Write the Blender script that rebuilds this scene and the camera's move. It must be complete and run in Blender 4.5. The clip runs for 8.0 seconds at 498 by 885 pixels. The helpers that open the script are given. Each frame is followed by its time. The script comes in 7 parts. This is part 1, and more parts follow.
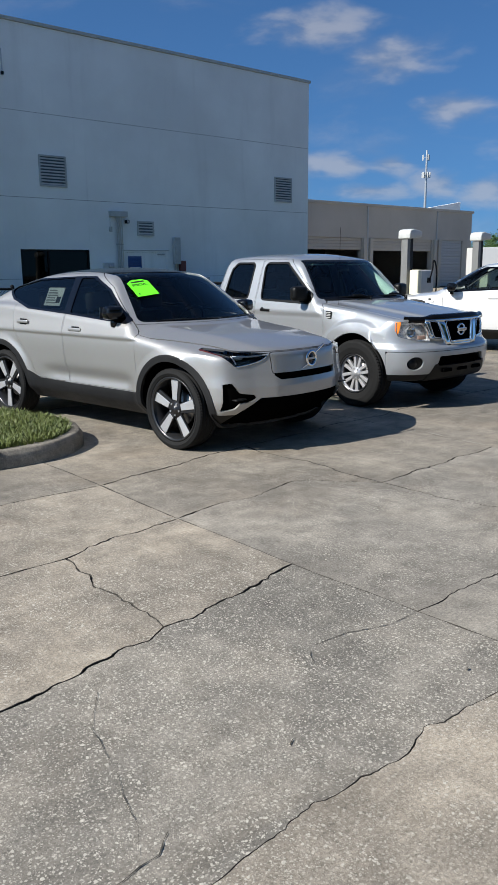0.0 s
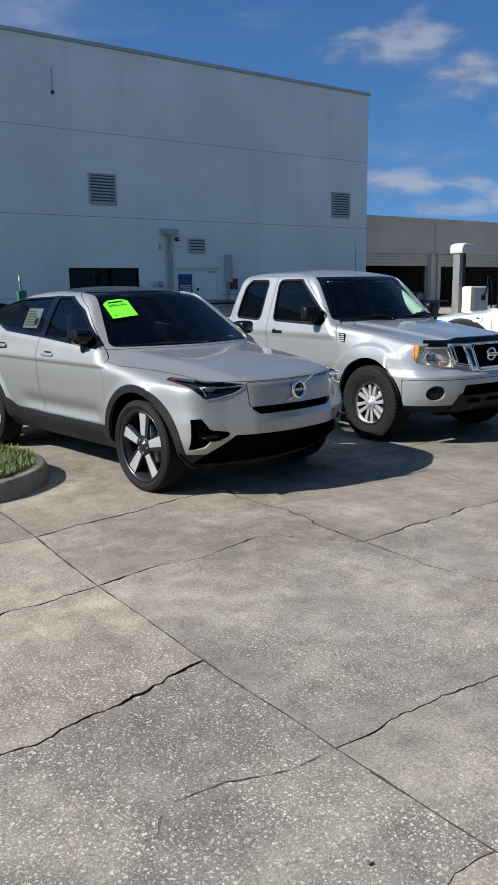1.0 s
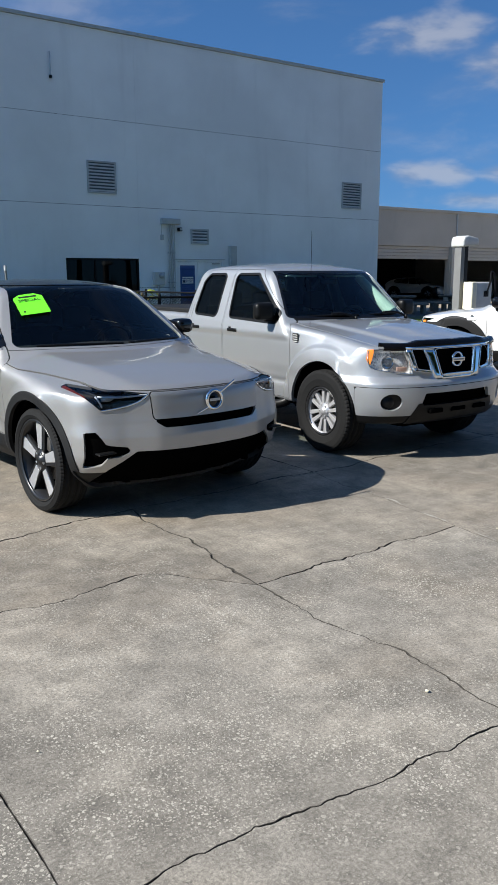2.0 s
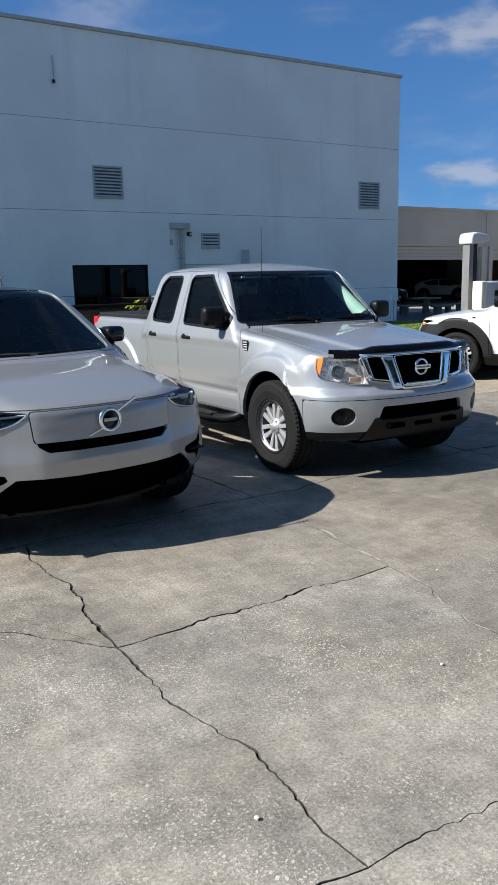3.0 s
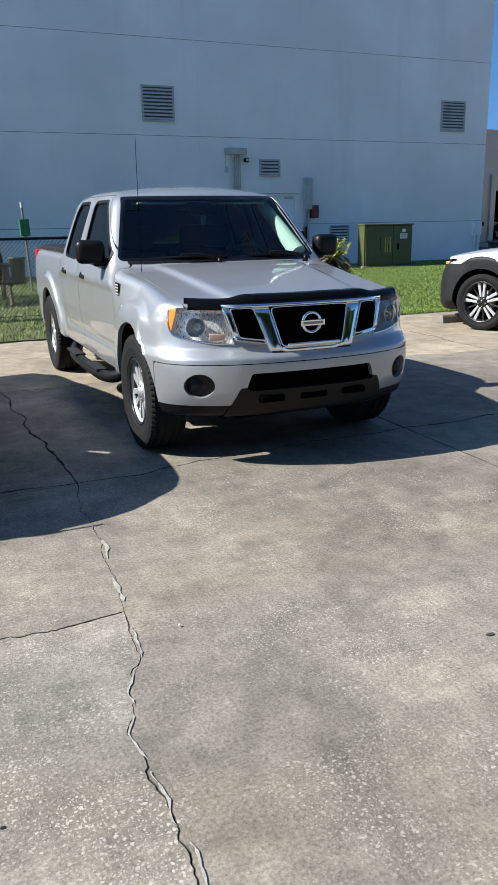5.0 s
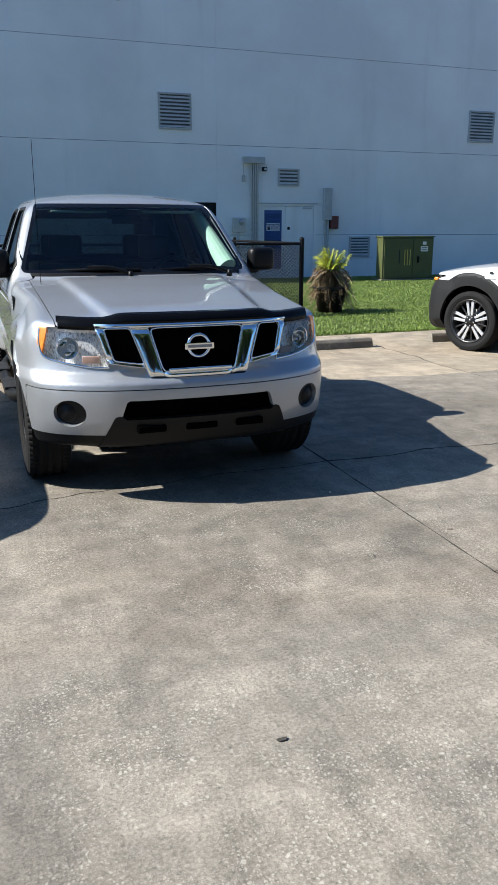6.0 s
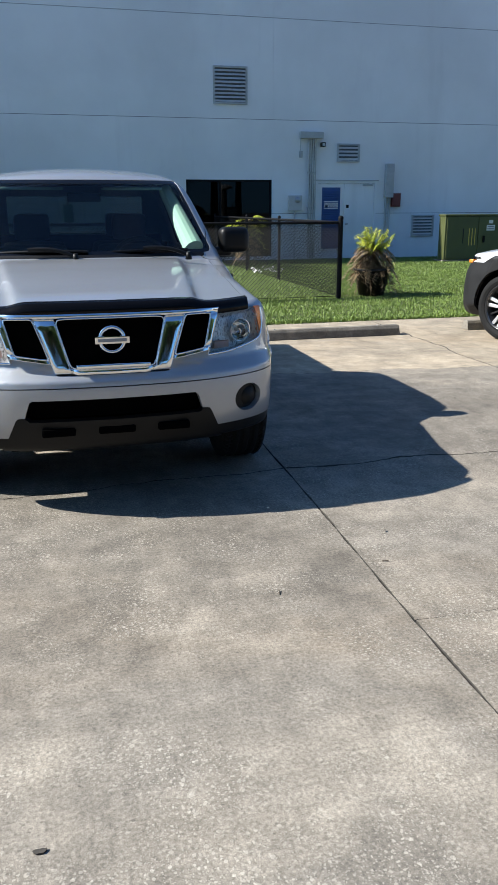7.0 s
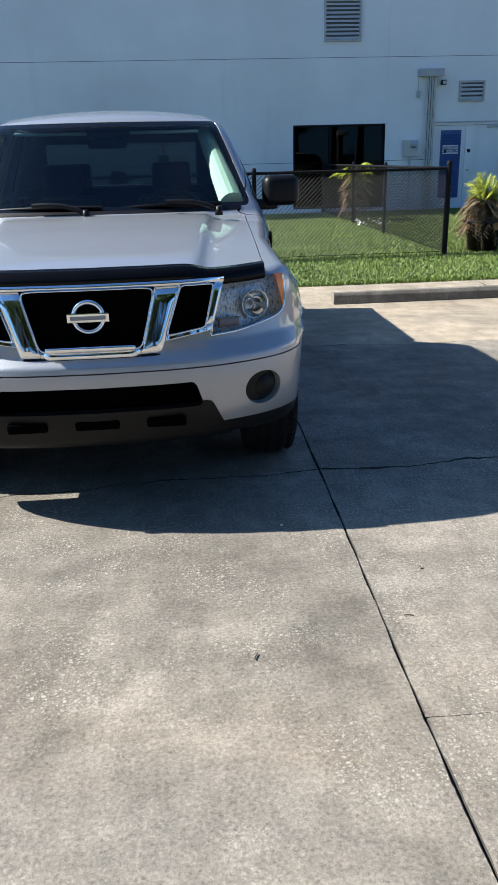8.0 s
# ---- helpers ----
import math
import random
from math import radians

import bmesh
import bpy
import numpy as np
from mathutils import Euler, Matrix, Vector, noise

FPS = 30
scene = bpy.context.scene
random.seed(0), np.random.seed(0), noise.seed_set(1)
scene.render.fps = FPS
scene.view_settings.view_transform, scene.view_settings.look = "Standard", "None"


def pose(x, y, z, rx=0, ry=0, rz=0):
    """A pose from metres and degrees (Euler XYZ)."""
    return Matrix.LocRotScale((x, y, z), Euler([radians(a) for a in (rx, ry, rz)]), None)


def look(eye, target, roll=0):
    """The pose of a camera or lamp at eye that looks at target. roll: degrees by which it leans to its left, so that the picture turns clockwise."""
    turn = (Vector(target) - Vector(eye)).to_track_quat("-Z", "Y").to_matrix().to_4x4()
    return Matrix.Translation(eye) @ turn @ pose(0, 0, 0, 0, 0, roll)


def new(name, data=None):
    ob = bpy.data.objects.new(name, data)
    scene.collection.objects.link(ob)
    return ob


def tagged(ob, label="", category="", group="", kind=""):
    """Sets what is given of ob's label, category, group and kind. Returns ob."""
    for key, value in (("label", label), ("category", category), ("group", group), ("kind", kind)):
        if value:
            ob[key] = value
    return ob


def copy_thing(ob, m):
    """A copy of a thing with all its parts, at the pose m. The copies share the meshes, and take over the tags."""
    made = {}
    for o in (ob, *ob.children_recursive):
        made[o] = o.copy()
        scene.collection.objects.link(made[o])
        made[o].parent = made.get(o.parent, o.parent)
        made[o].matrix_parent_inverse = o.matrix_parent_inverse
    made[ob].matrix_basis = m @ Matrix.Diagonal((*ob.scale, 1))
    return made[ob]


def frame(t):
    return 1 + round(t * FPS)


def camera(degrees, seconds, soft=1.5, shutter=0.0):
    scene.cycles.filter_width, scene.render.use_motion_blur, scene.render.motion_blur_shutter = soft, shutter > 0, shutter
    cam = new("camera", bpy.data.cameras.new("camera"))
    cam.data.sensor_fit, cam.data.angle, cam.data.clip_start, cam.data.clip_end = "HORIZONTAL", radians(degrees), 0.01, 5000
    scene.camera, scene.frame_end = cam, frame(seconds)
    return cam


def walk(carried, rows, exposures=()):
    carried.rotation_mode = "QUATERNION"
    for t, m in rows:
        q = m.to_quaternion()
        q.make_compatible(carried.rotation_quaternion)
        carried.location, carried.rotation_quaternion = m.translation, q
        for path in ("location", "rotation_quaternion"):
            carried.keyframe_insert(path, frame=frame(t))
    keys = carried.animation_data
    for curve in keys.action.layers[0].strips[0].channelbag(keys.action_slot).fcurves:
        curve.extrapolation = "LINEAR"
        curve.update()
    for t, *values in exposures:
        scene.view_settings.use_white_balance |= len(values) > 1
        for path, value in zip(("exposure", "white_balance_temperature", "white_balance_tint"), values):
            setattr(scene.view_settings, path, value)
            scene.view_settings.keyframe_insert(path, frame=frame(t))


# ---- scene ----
cam = camera(35.6, 8.0)
PATH = [
    (0, (-0.297, 0.088, 1.568), (0.994, 1.551, 1.13), -0.5),
    (0.5, (0.296, 0.195, 1.561), (1.518, 1.723, 1.144), -0.3),
    (1, (0.858, 0.304, 1.566), (2.012, 1.889, 1.172), -0.8),
    (1.5, (1.395, 0.377, 1.55), (2.537, 1.968, 1.148), -0.6),
    (1.7, (1.608, 0.403, 1.59), (2.734, 2.002, 1.174), -0.3),
    (3, (3.014, 0.624, 1.544), (4.033, 2.298, 1.144), -1.3),
    (3.5, (3.525, 0.698, 1.538), (4.516, 2.38, 1.101), -2.5),
    (4, (4.076, 0.766, 1.535), (4.975, 2.494, 1.08), -2.2),
    (4.2, (4.275, 0.794, 1.528), (5.147, 2.53, 1.053), -2.0),
    (5.3, (5.455, 1.03, 1.478), (6.177, 2.808, 0.914), -0.9),
    (5.5, (5.65, 1.065, 1.487), (6.354, 2.851, 0.928), -1.0),
    (6, (6.158, 1.09, 1.49), (6.824, 2.899, 0.958), 0.0),
    (6.5, (6.641, 1.228, 1.488), (7.236, 3.054, 0.931), -0.3),
    (6.7, (6.812, 1.274, 1.495), (7.380, 3.106, 0.929), -0.3),
    (7, (7.07, 1.372, 1.484), (7.543, 3.227, 0.903), -0.2),
    (7.5, (7.445, 1.655, 1.463), (7.688, 3.536, 0.827), -1.7),
    (8, (7.696, 2.046, 1.449), (7.862, 3.916, 0.761), -1.5),
]
walk(cam, [(t, look(eye, target, roll)) for t, eye, target, roll in PATH], [(0.0, 0.48), (1.5, 0.60), (3.5, 0.78), (5.5, 0.94), (7.0, 1.04), (8.0, 1.20)])

# ---- light ----
SUN_DIR = Vector((-1.21, 0.24, 1.0)).normalized()  # towards the sun
world = bpy.data.worlds.new("sky")
scene.world = world
world.use_nodes = True
wn = world.node_tree
sky = wn.nodes.new("ShaderNodeTexSky")
sky.sky_type, sky.sun_disc = "NISHITA", False
sky.sun_elevation = math.asin(SUN_DIR.z)
sky.sun_rotation = math.atan2(SUN_DIR.x, SUN_DIR.y)
sky.air_density, sky.dust_density, sky.ozone_density = 1.0, 1.6, 3.5
bg = wn.nodes["Background"]
bg.inputs["Strength"].default_value = 0.056


def sky_node(kind, **values):
    n = wn.nodes.new(kind)
    for k, v in values.items():
        n.inputs[k].default_value = v
    return n


# the air is clear: the blue reaches low
aim = wn.nodes.new("ShaderNodeTexCoord")
split, join = wn.nodes.new("ShaderNodeSeparateXYZ"), wn.nodes.new("ShaderNodeCombineXYZ")
lift = wn.nodes.new("ShaderNodeMath")
lift.operation = "MULTIPLY_ADD"
lift.inputs[1].default_value, lift.inputs[2].default_value = 0.95, 0.10
wn.links.new(aim.outputs["Generated"], split.inputs[0])
wn.links.new(split.outputs[2], lift.inputs[0])
wn.links.new(split.outputs[0], join.inputs[0])
wn.links.new(split.outputs[1], join.inputs[1])
wn.links.new(lift.outputs[0], join.inputs[2])
wn.links.new(join.outputs[0], sky.inputs["Vector"])

# fair-weather clouds: thin wisps everywhere, and a few soft heaps low over the workshop


def sky_math(kind, op, *ins):
    n = wn.nodes.new(kind)
    n.operation = op
    for sock, x in zip(n.inputs, ins):
        if isinstance(x, bpy.types.NodeSocket):
            wn.links.new(x, sock)
        else:
            sock.default_value = x
    return n.outputs["Value"] if op in ("LENGTH", "DOT_PRODUCT") or kind == "ShaderNodeMath" else n.outputs[0]


def sky_ramp(fac, lo, hi):
    r = wn.nodes.new("ShaderNodeMapRange")
    r.interpolation_type = "SMOOTHSTEP"
    r.inputs["From Min"].default_value, r.inputs["From Max"].default_value = lo, hi
    wn.links.new(fac, r.inputs["Value"])
    return r.outputs["Result"]


coord = wn.nodes.new("ShaderNodeTexCoord")
stretch = sky_node("ShaderNodeMapping", Scale=(1.0, 1.0, 2.6), Location=(0.1, 0.35, 0.3))
wisps = sky_node("ShaderNodeTexNoise", Scale=4.2, Detail=7.0, Roughness=0.56, Distortion=0.5)
puffs = sky_node("ShaderNodeTexNoise", Scale=14.0, Detail=4.0, Roughness=0.5, Distortion=0.2)
wn.links.new(coord.outputs["Generated"], stretch.inputs["Vector"])
wn.links.new(stretch.outputs[0], wisps.inputs["Vector"])
wn.links.new(stretch.outputs[0], puffs.inputs["Vector"])
# azimuth (degrees from +y towards +x), height, half width, half height
HEAPS = [(51.1, 13.4, 4.6, 2.6), (55.4, 10.3, 4.2, 1.9), (48.0, 6.9, 3.4, 1.2), (51.4, 7.1, 2.6, 1.5), (50.0, 5.2, 4.0, 0.8), (54.6, 5.5, 2.6, 1.4), (58.0, 5.0, 3.0, 1.7), (45.6, 7.0, 3.2, 1.3), (46.6, 15.4, 6.5, 2.2), (62.0, 8.0, 5.0, 2.0), (70.0, 12.0, 6.0, 2.6)]
heap = None
for az, up, wide, high in HEAPS:
    e, q = radians(up), radians(az)
    off = sky_math("ShaderNodeVectorMath", "SUBTRACT", coord.outputs["Generated"], (math.sin(q) * math.cos(e), math.cos(q) * math.cos(e), math.sin(e)))
    size = (1 / math.sin(radians(wide)), 1 / math.sin(radians(wide)), 1 / math.sin(radians(high)))
    near = sky_math("ShaderNodeVectorMath", "LENGTH", sky_math("ShaderNodeVectorMath", "MULTIPLY", off, size))
    near = sky_math("ShaderNodeMath", "SUBTRACT", 1.0, near)
    heap = near if heap is None else sky_math("ShaderNodeMath", "MAXIMUM", heap, near)
ragged = sky_math("ShaderNodeMath", "MULTIPLY_ADD", puffs.outputs[0], 1.9, -1.08)
amount = sky_ramp(sky_math("ShaderNodeMath", "ADD", heap, ragged), 0.0, 0.9)
thin = sky_math("ShaderNodeMath", "MULTIPLY", sky_ramp(wisps.outputs[0], 0.50, 0.85), 0.38)
amount = sky_math("ShaderNodeMath", "MAXIMUM", sky_math("ShaderNodeMath", "MULTIPLY", amount, 0.52), thin)
tone = wn.nodes.new("ShaderNodeMixRGB")
tone.inputs[1].default_value, tone.inputs[2].default_value = (3.4, 3.9, 5.0, 1), (6.6, 6.6, 6.9, 1)
wn.links.new(sky_ramp(puffs.outputs[0], 0.42, 0.62), tone.inputs[0])
blend = wn.nodes.new("ShaderNodeMixRGB")
wn.links.new(tone.outputs[0], blend.inputs[2])
wn.links.new(amount, blend.inputs[0])
deep = wn.nodes.new("ShaderNodeMixRGB")
deep.blend_type, deep.inputs[0].default_value, deep.inputs[2].default_value = "MULTIPLY", 1.0, (0.61, 1.04, 1.43, 1)
wn.links.new(sky.outputs[0], deep.inputs[1])
wn.links.new(deep.outputs[0], blend.inputs[1])
wn.links.new(blend.outputs[0], bg.inputs["Color"])

sun = new("sun", bpy.data.lights.new("sun", "SUN"))
sun.data.energy, sun.data.angle, sun.data.color = 5.0, radians(0.55), (1.0, 0.972, 0.915)
sun.matrix_world = look(SUN_DIR * 60, (0, 0, 0))

# ---- tools ----


def part(name, data, material, parent=None, label=""):
    """Link a mesh or bmesh as one object under a thing or part."""
    if isinstance(data, bmesh.types.BMesh):
        me = bpy.data.meshes.new(name)
        data.to_mesh(me)
        data.free()
    else:
        me = data
    if material and not me.materials:
        me.materials.append(material)
    ob = new(name, me)
    if parent:
        ob.parent = parent
    return tagged(ob, label=label)


def thing(name, m, label, category, group="", kind=""):
    ob = new(name)
    ob.matrix_world = m
    return tagged(ob, label=label, category=category, group=group, kind=kind)


def raw(name, verts, faces, normals=None, smooth=True):
    """A mesh from arrays of vertices and faces of one size."""
    me = bpy.data.meshes.new(name)
    verts, faces = np.asarray(verts, np.float32), np.asarray(faces, np.int32)
    n, k = faces.shape
    me.vertices.add(len(verts))
    me.vertices.foreach_set("co", verts.ravel())
    me.loops.add(n * k)
    me.loops.foreach_set("vertex_index", faces.ravel())
    me.polygons.add(n)
    me.polygons.foreach_set("loop_start", np.arange(0, n * k, k, dtype=np.int32))
    me.polygons.foreach_set("use_smooth", np.full(n, smooth))
    me.update(calc_edges=True)
    me.validate()
    if normals is not None and len(me.vertices) == len(normals):
        me.normals_split_custom_set_from_vertices(np.asarray(normals, np.float32).tolist())
    return me


def box(bm, x0, x1, y0, y1, z0, z1, bevel=0.0, segments=2):
    made = bmesh.ops.create_cube(bm, size=1)["verts"]
    bmesh.ops.scale(bm, vec=(x1 - x0, y1 - y0, z1 - z0), verts=made)
    bmesh.ops.translate(bm, vec=((x0 + x1) / 2, (y0 + y1) / 2, (z0 + z1) / 2), verts=made)
    if bevel:
        edges = list({e for v in made for e in v.link_edges})
        bmesh.ops.bevel(bm, geom=edges, offset=bevel, segments=segments, affect="EDGES", profile=0.6)
    return bm


def boxed(x0, x1, y0, y1, z0, z1, bevel=0.0, segments=2):
    return box(bmesh.new(), x0, x1, y0, y1, z0, z1, bevel, segments)


def rod(bm, a, b, r, n=12, r2=None, caps=True):
    a, b = Vector(a), Vector(b)
    m = Matrix.Translation((a + b) / 2) @ (b - a).to_track_quat("Z", "Y").to_matrix().to_4x4()
    bmesh.ops.create_cone(bm, cap_ends=caps, segments=n, radius1=r, radius2=r if r2 is None else r2, depth=(b - a).length, matrix=m)
    return bm


def tube(points, r, n=8):
    """A round tube along a smooth line of points."""
    curve = bpy.data.curves.new("tube", "CURVE")
    curve.dimensions, curve.bevel_depth, curve.bevel_resolution = "3D", r, max(1, n // 4)
    s = curve.splines.new("NURBS")
    s.points.add(len(points) - 1)
    for p, q in zip(s.points, points):
        p.co = (*q, 1)
    s.use_endpoint_u, s.order_u, s.resolution_u = True, 3, 6
    curve.use_fill_caps = True
    ob = bpy.data.objects.new("tube", curve)
    me = bpy.data.meshes.new_from_object(ob)
    bpy.data.objects.remove(ob)
    bpy.data.curves.remove(curve)
    me.shade_smooth()
    return me


def lathe(profile, n=64, axis="x"):
    """Turn (radius, offset) pairs round an axis."""
    p = np.array(profile, float)
    t = np.linspace(0, 2 * np.pi, n, endpoint=False)
    k = len(p)
    ring = np.stack([np.repeat(p[None, :, 1], n, 0), np.cos(t)[:, None] * p[None, :, 0], np.sin(t)[:, None] * p[None, :, 0]], -1)
    if axis == "z":
        ring = ring[..., [1, 2, 0]]
    i, j = np.meshgrid(np.arange(n), np.arange(k - 1), indexing="ij")
    i2 = (i + 1) % n
    faces = np.stack([i * k + j, i * k + j + 1, i2 * k + j + 1, i2 * k + j], -1).reshape(-1, 4)
    return ring.reshape(-1, 3), faces


def extruded(outline, d0, d1, bevel=0.0, axis="x"):
    """A prism: a flat outline (u, v) pushed from d0 to d1 along an axis; (u, v) are the other two axes."""
    bm = bmesh.new()
    put = {"x": lambda u, v: (d0, u, v), "y": lambda u, v: (u, d0, v), "z": lambda u, v: (u, v, d0)}[axis]
    f = bm.faces.new([bm.verts.new(put(u, v)) for u, v in outline])
    got = bmesh.ops.extrude_face_region(bm, geom=[f])
    step = {"x": (d1 - d0, 0, 0), "y": (0, d1 - d0, 0), "z": (0, 0, d1 - d0)}[axis]
    bmesh.ops.translate(bm, vec=step, verts=[g for g in got["geom"] if isinstance(g, bmesh.types.BMVert)])
    bmesh.ops.recalc_face_normals(bm, faces=bm.faces)
    if bevel:
        bmesh.ops.bevel(bm, geom=bm.edges[:], offset=bevel, segments=2, affect="EDGES", profile=0.6)
    return bm


def smooth_bm(bm):
    for f in bm.faces:
        f.smooth = True
    return bm


# curves and rounded solids for the bodies of the cars


def curve_of(xs, ys):
    """A smooth curve through a few stations that does not overshoot."""
    xs, ys = np.array(xs, float), np.array(ys, float)
    h, d = np.diff(xs), np.diff(ys) / np.diff(xs)
    m = np.zeros(len(xs))
    m[0], m[-1] = d[0], d[-1]
    good = d[1:] * d[:-1] > 0
    w1, w2 = 2 * h[1:] + h[:-1], h[1:] + 2 * h[:-1]
    with np.errstate(divide="ignore", invalid="ignore"):
        m[1:-1] = np.where(good, (w1 + w2) / (w1 / np.where(d[:-1] == 0, 1, d[:-1]) + w2 / np.where(d[1:] == 0, 1, d[1:])), 0)

    def f(q):
        q = np.clip(q, xs[0], xs[-1])
        i = np.clip(np.searchsorted(xs, q) - 1, 0, len(h) - 1)
        t = (q - xs[i]) / h[i]
        return ys[i] * (1 + 2 * t) * (1 - t) ** 2 + h[i] * m[i] * t * (1 - t) ** 2 + ys[i + 1] * t * t * (3 - 2 * t) + h[i] * m[i + 1] * t * t * (t - 1)

    return f


def smax(a, b, k):
    h = np.clip(0.5 + 0.5 * (a - b) / k, 0, 1)
    return b + (a - b) * h + k * h * (1 - h)


def smin(a, b, k):
    return -smax(-a, -b, k)


def bump(q, centre, width):
    return np.exp(-(((q - centre) / width) ** 2))


def poly_sd(u, v, poly):
    """Signed distance to a closed outline, negative within."""
    p = np.array(poly, float)
    best, inside = np.full(u.shape, 1e9), np.zeros(u.shape, bool)
    for (ax, ay), (bx, by) in zip(p, np.roll(p, -1, 0)):
        ex, ey = bx - ax, by - ay
        t = np.clip(((u - ax) * ex + (v - ay) * ey) / (ex * ex + ey * ey), 0, 1)
        best = np.minimum(best, np.hypot(u - ax - t * ex, v - ay - t * ey))
        cross = (ay > v) != (by > v)
        with np.errstate(divide="ignore", invalid="ignore"):
            inside ^= cross & (u < ax + (v - ay) * ex / np.where(ey == 0, 1e-9, ey))
    return np.where(inside, -best, best)


def rounded(poly, r):
    """An outline with its corners rounded off, as a field."""
    return lambda u, v: poly_sd(u, v, inset(poly, r)) - r


def inset(poly, r):
    p = np.array(poly, float)
    area = np.sum(p[:, 0] * np.roll(p[:, 1], -1) - np.roll(p[:, 0], -1) * p[:, 1])
    s = 1 if area > 0 else -1
    out = []
    for a, b, c in zip(np.roll(p, 1, 0), p, np.roll(p, -1, 0)):
        d1, d2 = (b - a) / np.linalg.norm(b - a), (c - b) / np.linalg.norm(c - b)
        n1, n2 = s * np.array([-d1[1], d1[0]]), s * np.array([-d2[1], d2[0]])
        k = (n1 + n2) / max(0.35, 1 + n1 @ n2)
        out.append(b + r * k)
    return out


class Hull:
    """The skin of a solid given by a field, which can be cut into panels along clean lines."""

    def __init__(self, field, low, high, step):
        axes = [np.arange(a, b + step, step, dtype=np.float32) for a, b in zip(low, high)]
        gx, gy, gz = np.meshgrid(*axes, indexing="ij")
        inside = field(gx, gy, gz) < 0
        corner = [inside[i : inside.shape[0] - 1 + i, j : inside.shape[1] - 1 + j, k : inside.shape[2] - 1 + k] for i in (0, 1) for j in (0, 1) for k in (0, 1)]
        count = sum(c.astype(np.int8) for c in corner)
        mixed = (count > 0) & (count < 8)
        index = np.full(mixed.shape, -1, np.int64)
        index[mixed] = np.arange(mixed.sum())
        ijk = np.argwhere(mixed)
        v = np.array(low) + (ijk + 0.5) * step
        self.field = field
        for _ in range(6):
            g = self.slope(v)
            f = field(v[:, 0], v[:, 1], v[:, 2])
            move = g * (f / np.maximum((g * g).sum(1), 0.2))[:, None]
            far = np.linalg.norm(move, axis=1, keepdims=True)
            v = v - move * np.minimum(1, 0.7 * step / np.maximum(far, 1e-9))
        quads = []
        for a in range(3):
            b, c = (a + 1) % 3, (a + 2) % 3
            s0 = [slice(None)] * 3
            s1 = [slice(None)] * 3
            s0[a], s1[a] = slice(0, -1), slice(1, None)
            flip = inside[tuple(s0)] != inside[tuple(s1)]
            at = np.argwhere(flip)
            keep = (at[:, b] > 0) & (at[:, c] > 0) & (at[:, b] < mixed.shape[b]) & (at[:, c] < mixed.shape[c])
            at = at[keep]
            e = np.eye(3, dtype=int)
            ring = [index[tuple((at + d).T)] for d in (-e[b] - e[c], -e[c], 0 * e[a], -e[b])]
            q = np.stack(ring, 1)
            start = inside[tuple(at.T)]
            q[~start] = q[~start][:, ::-1]
            quads.append(q[(q >= 0).all(1)])
        q = np.concatenate(quads)
        self.V = v
        self.N = self.unit(v)
        self.T = np.concatenate([q[:, [0, 1, 2]], q[:, [0, 2, 3]]])
        self.L = np.zeros(len(self.T), int)
        self.names = ["body"]

    def slope(self, v, e=2e-3):
        f = lambda d: self.field(v[:, 0] + d[0], v[:, 1] + d[1], v[:, 2] + d[2])  # noqa: E731
        return np.stack([(f(d) - f(-d)) / (2 * e) for d in np.eye(3) * e], 1)

    def unit(self, v):
        g = self.slope(v)
        return g / np.maximum(np.linalg.norm(g, axis=1, keepdims=True), 1e-9)

    def label(self, name):
        if name not in self.names:
            self.names.append(name)
        return self.names.index(name)

    def cut(self, source, target, field):
        """Give the part of the source panels where field(x, y, z) < 0 the target's name, along an exact line."""
        sources = [self.label(s) for s in source.split()]
        goal = self.label(target)
        s = field(*self.V.T)
        s = np.where(np.abs(s) < 1e-5, 1e-5, s)
        mine = np.isin(self.L, sources)
        neg = s[self.T] < 0
        n = neg.sum(1)
        self.L[mine & (n == 3)] = goal
        split = np.flatnonzero(mine & ((n == 1) | (n == 2)))
        if not len(split):
            return self
        t, g = self.T[split], neg[split]
        lone = np.where((g.sum(1) == 1)[:, None], g, ~g).argmax(1)
        r = np.arange(len(t))
        a, b, c = t[r, lone], t[r, (lone + 1) % 3], t[r, (lone + 2) % 3]
        pairs = np.sort(np.concatenate([np.stack([a, b], 1), np.stack([a, c], 1)]), 1)
        unique, back = np.unique(pairs, axis=0, return_inverse=True)
        back = back.ravel()
        w = (s[unique[:, 0]] / (s[unique[:, 0]] - s[unique[:, 1]]))[:, None]
        at = self.V[unique[:, 0]] * (1 - w) + self.V[unique[:, 1]] * w
        nn = self.N[unique[:, 0]] * (1 - w) + self.N[unique[:, 1]] * w
        base = len(self.V)
        self.V = np.concatenate([self.V, at])
        self.N = np.concatenate([self.N, nn / np.linalg.norm(nn, axis=1, keepdims=True)])
        ab, ac = base + back[: len(t)], base + back[len(t) :]
        tips = np.stack([a, ab, ac], 1)
        rest1, rest2 = np.stack([ab, b, c], 1), np.stack([ab, c, ac], 1)
        was = self.L[split]
        tip_in = g.sum(1) == 1
        keep = np.ones(len(self.T), bool)
        keep[split] = False
        self.T = np.concatenate([self.T[keep], tips, rest1, rest2])
        self.L = np.concatenate([self.L[keep], np.where(tip_in, goal, was), np.where(tip_in, was, goal), np.where(tip_in, was, goal)])
        return self

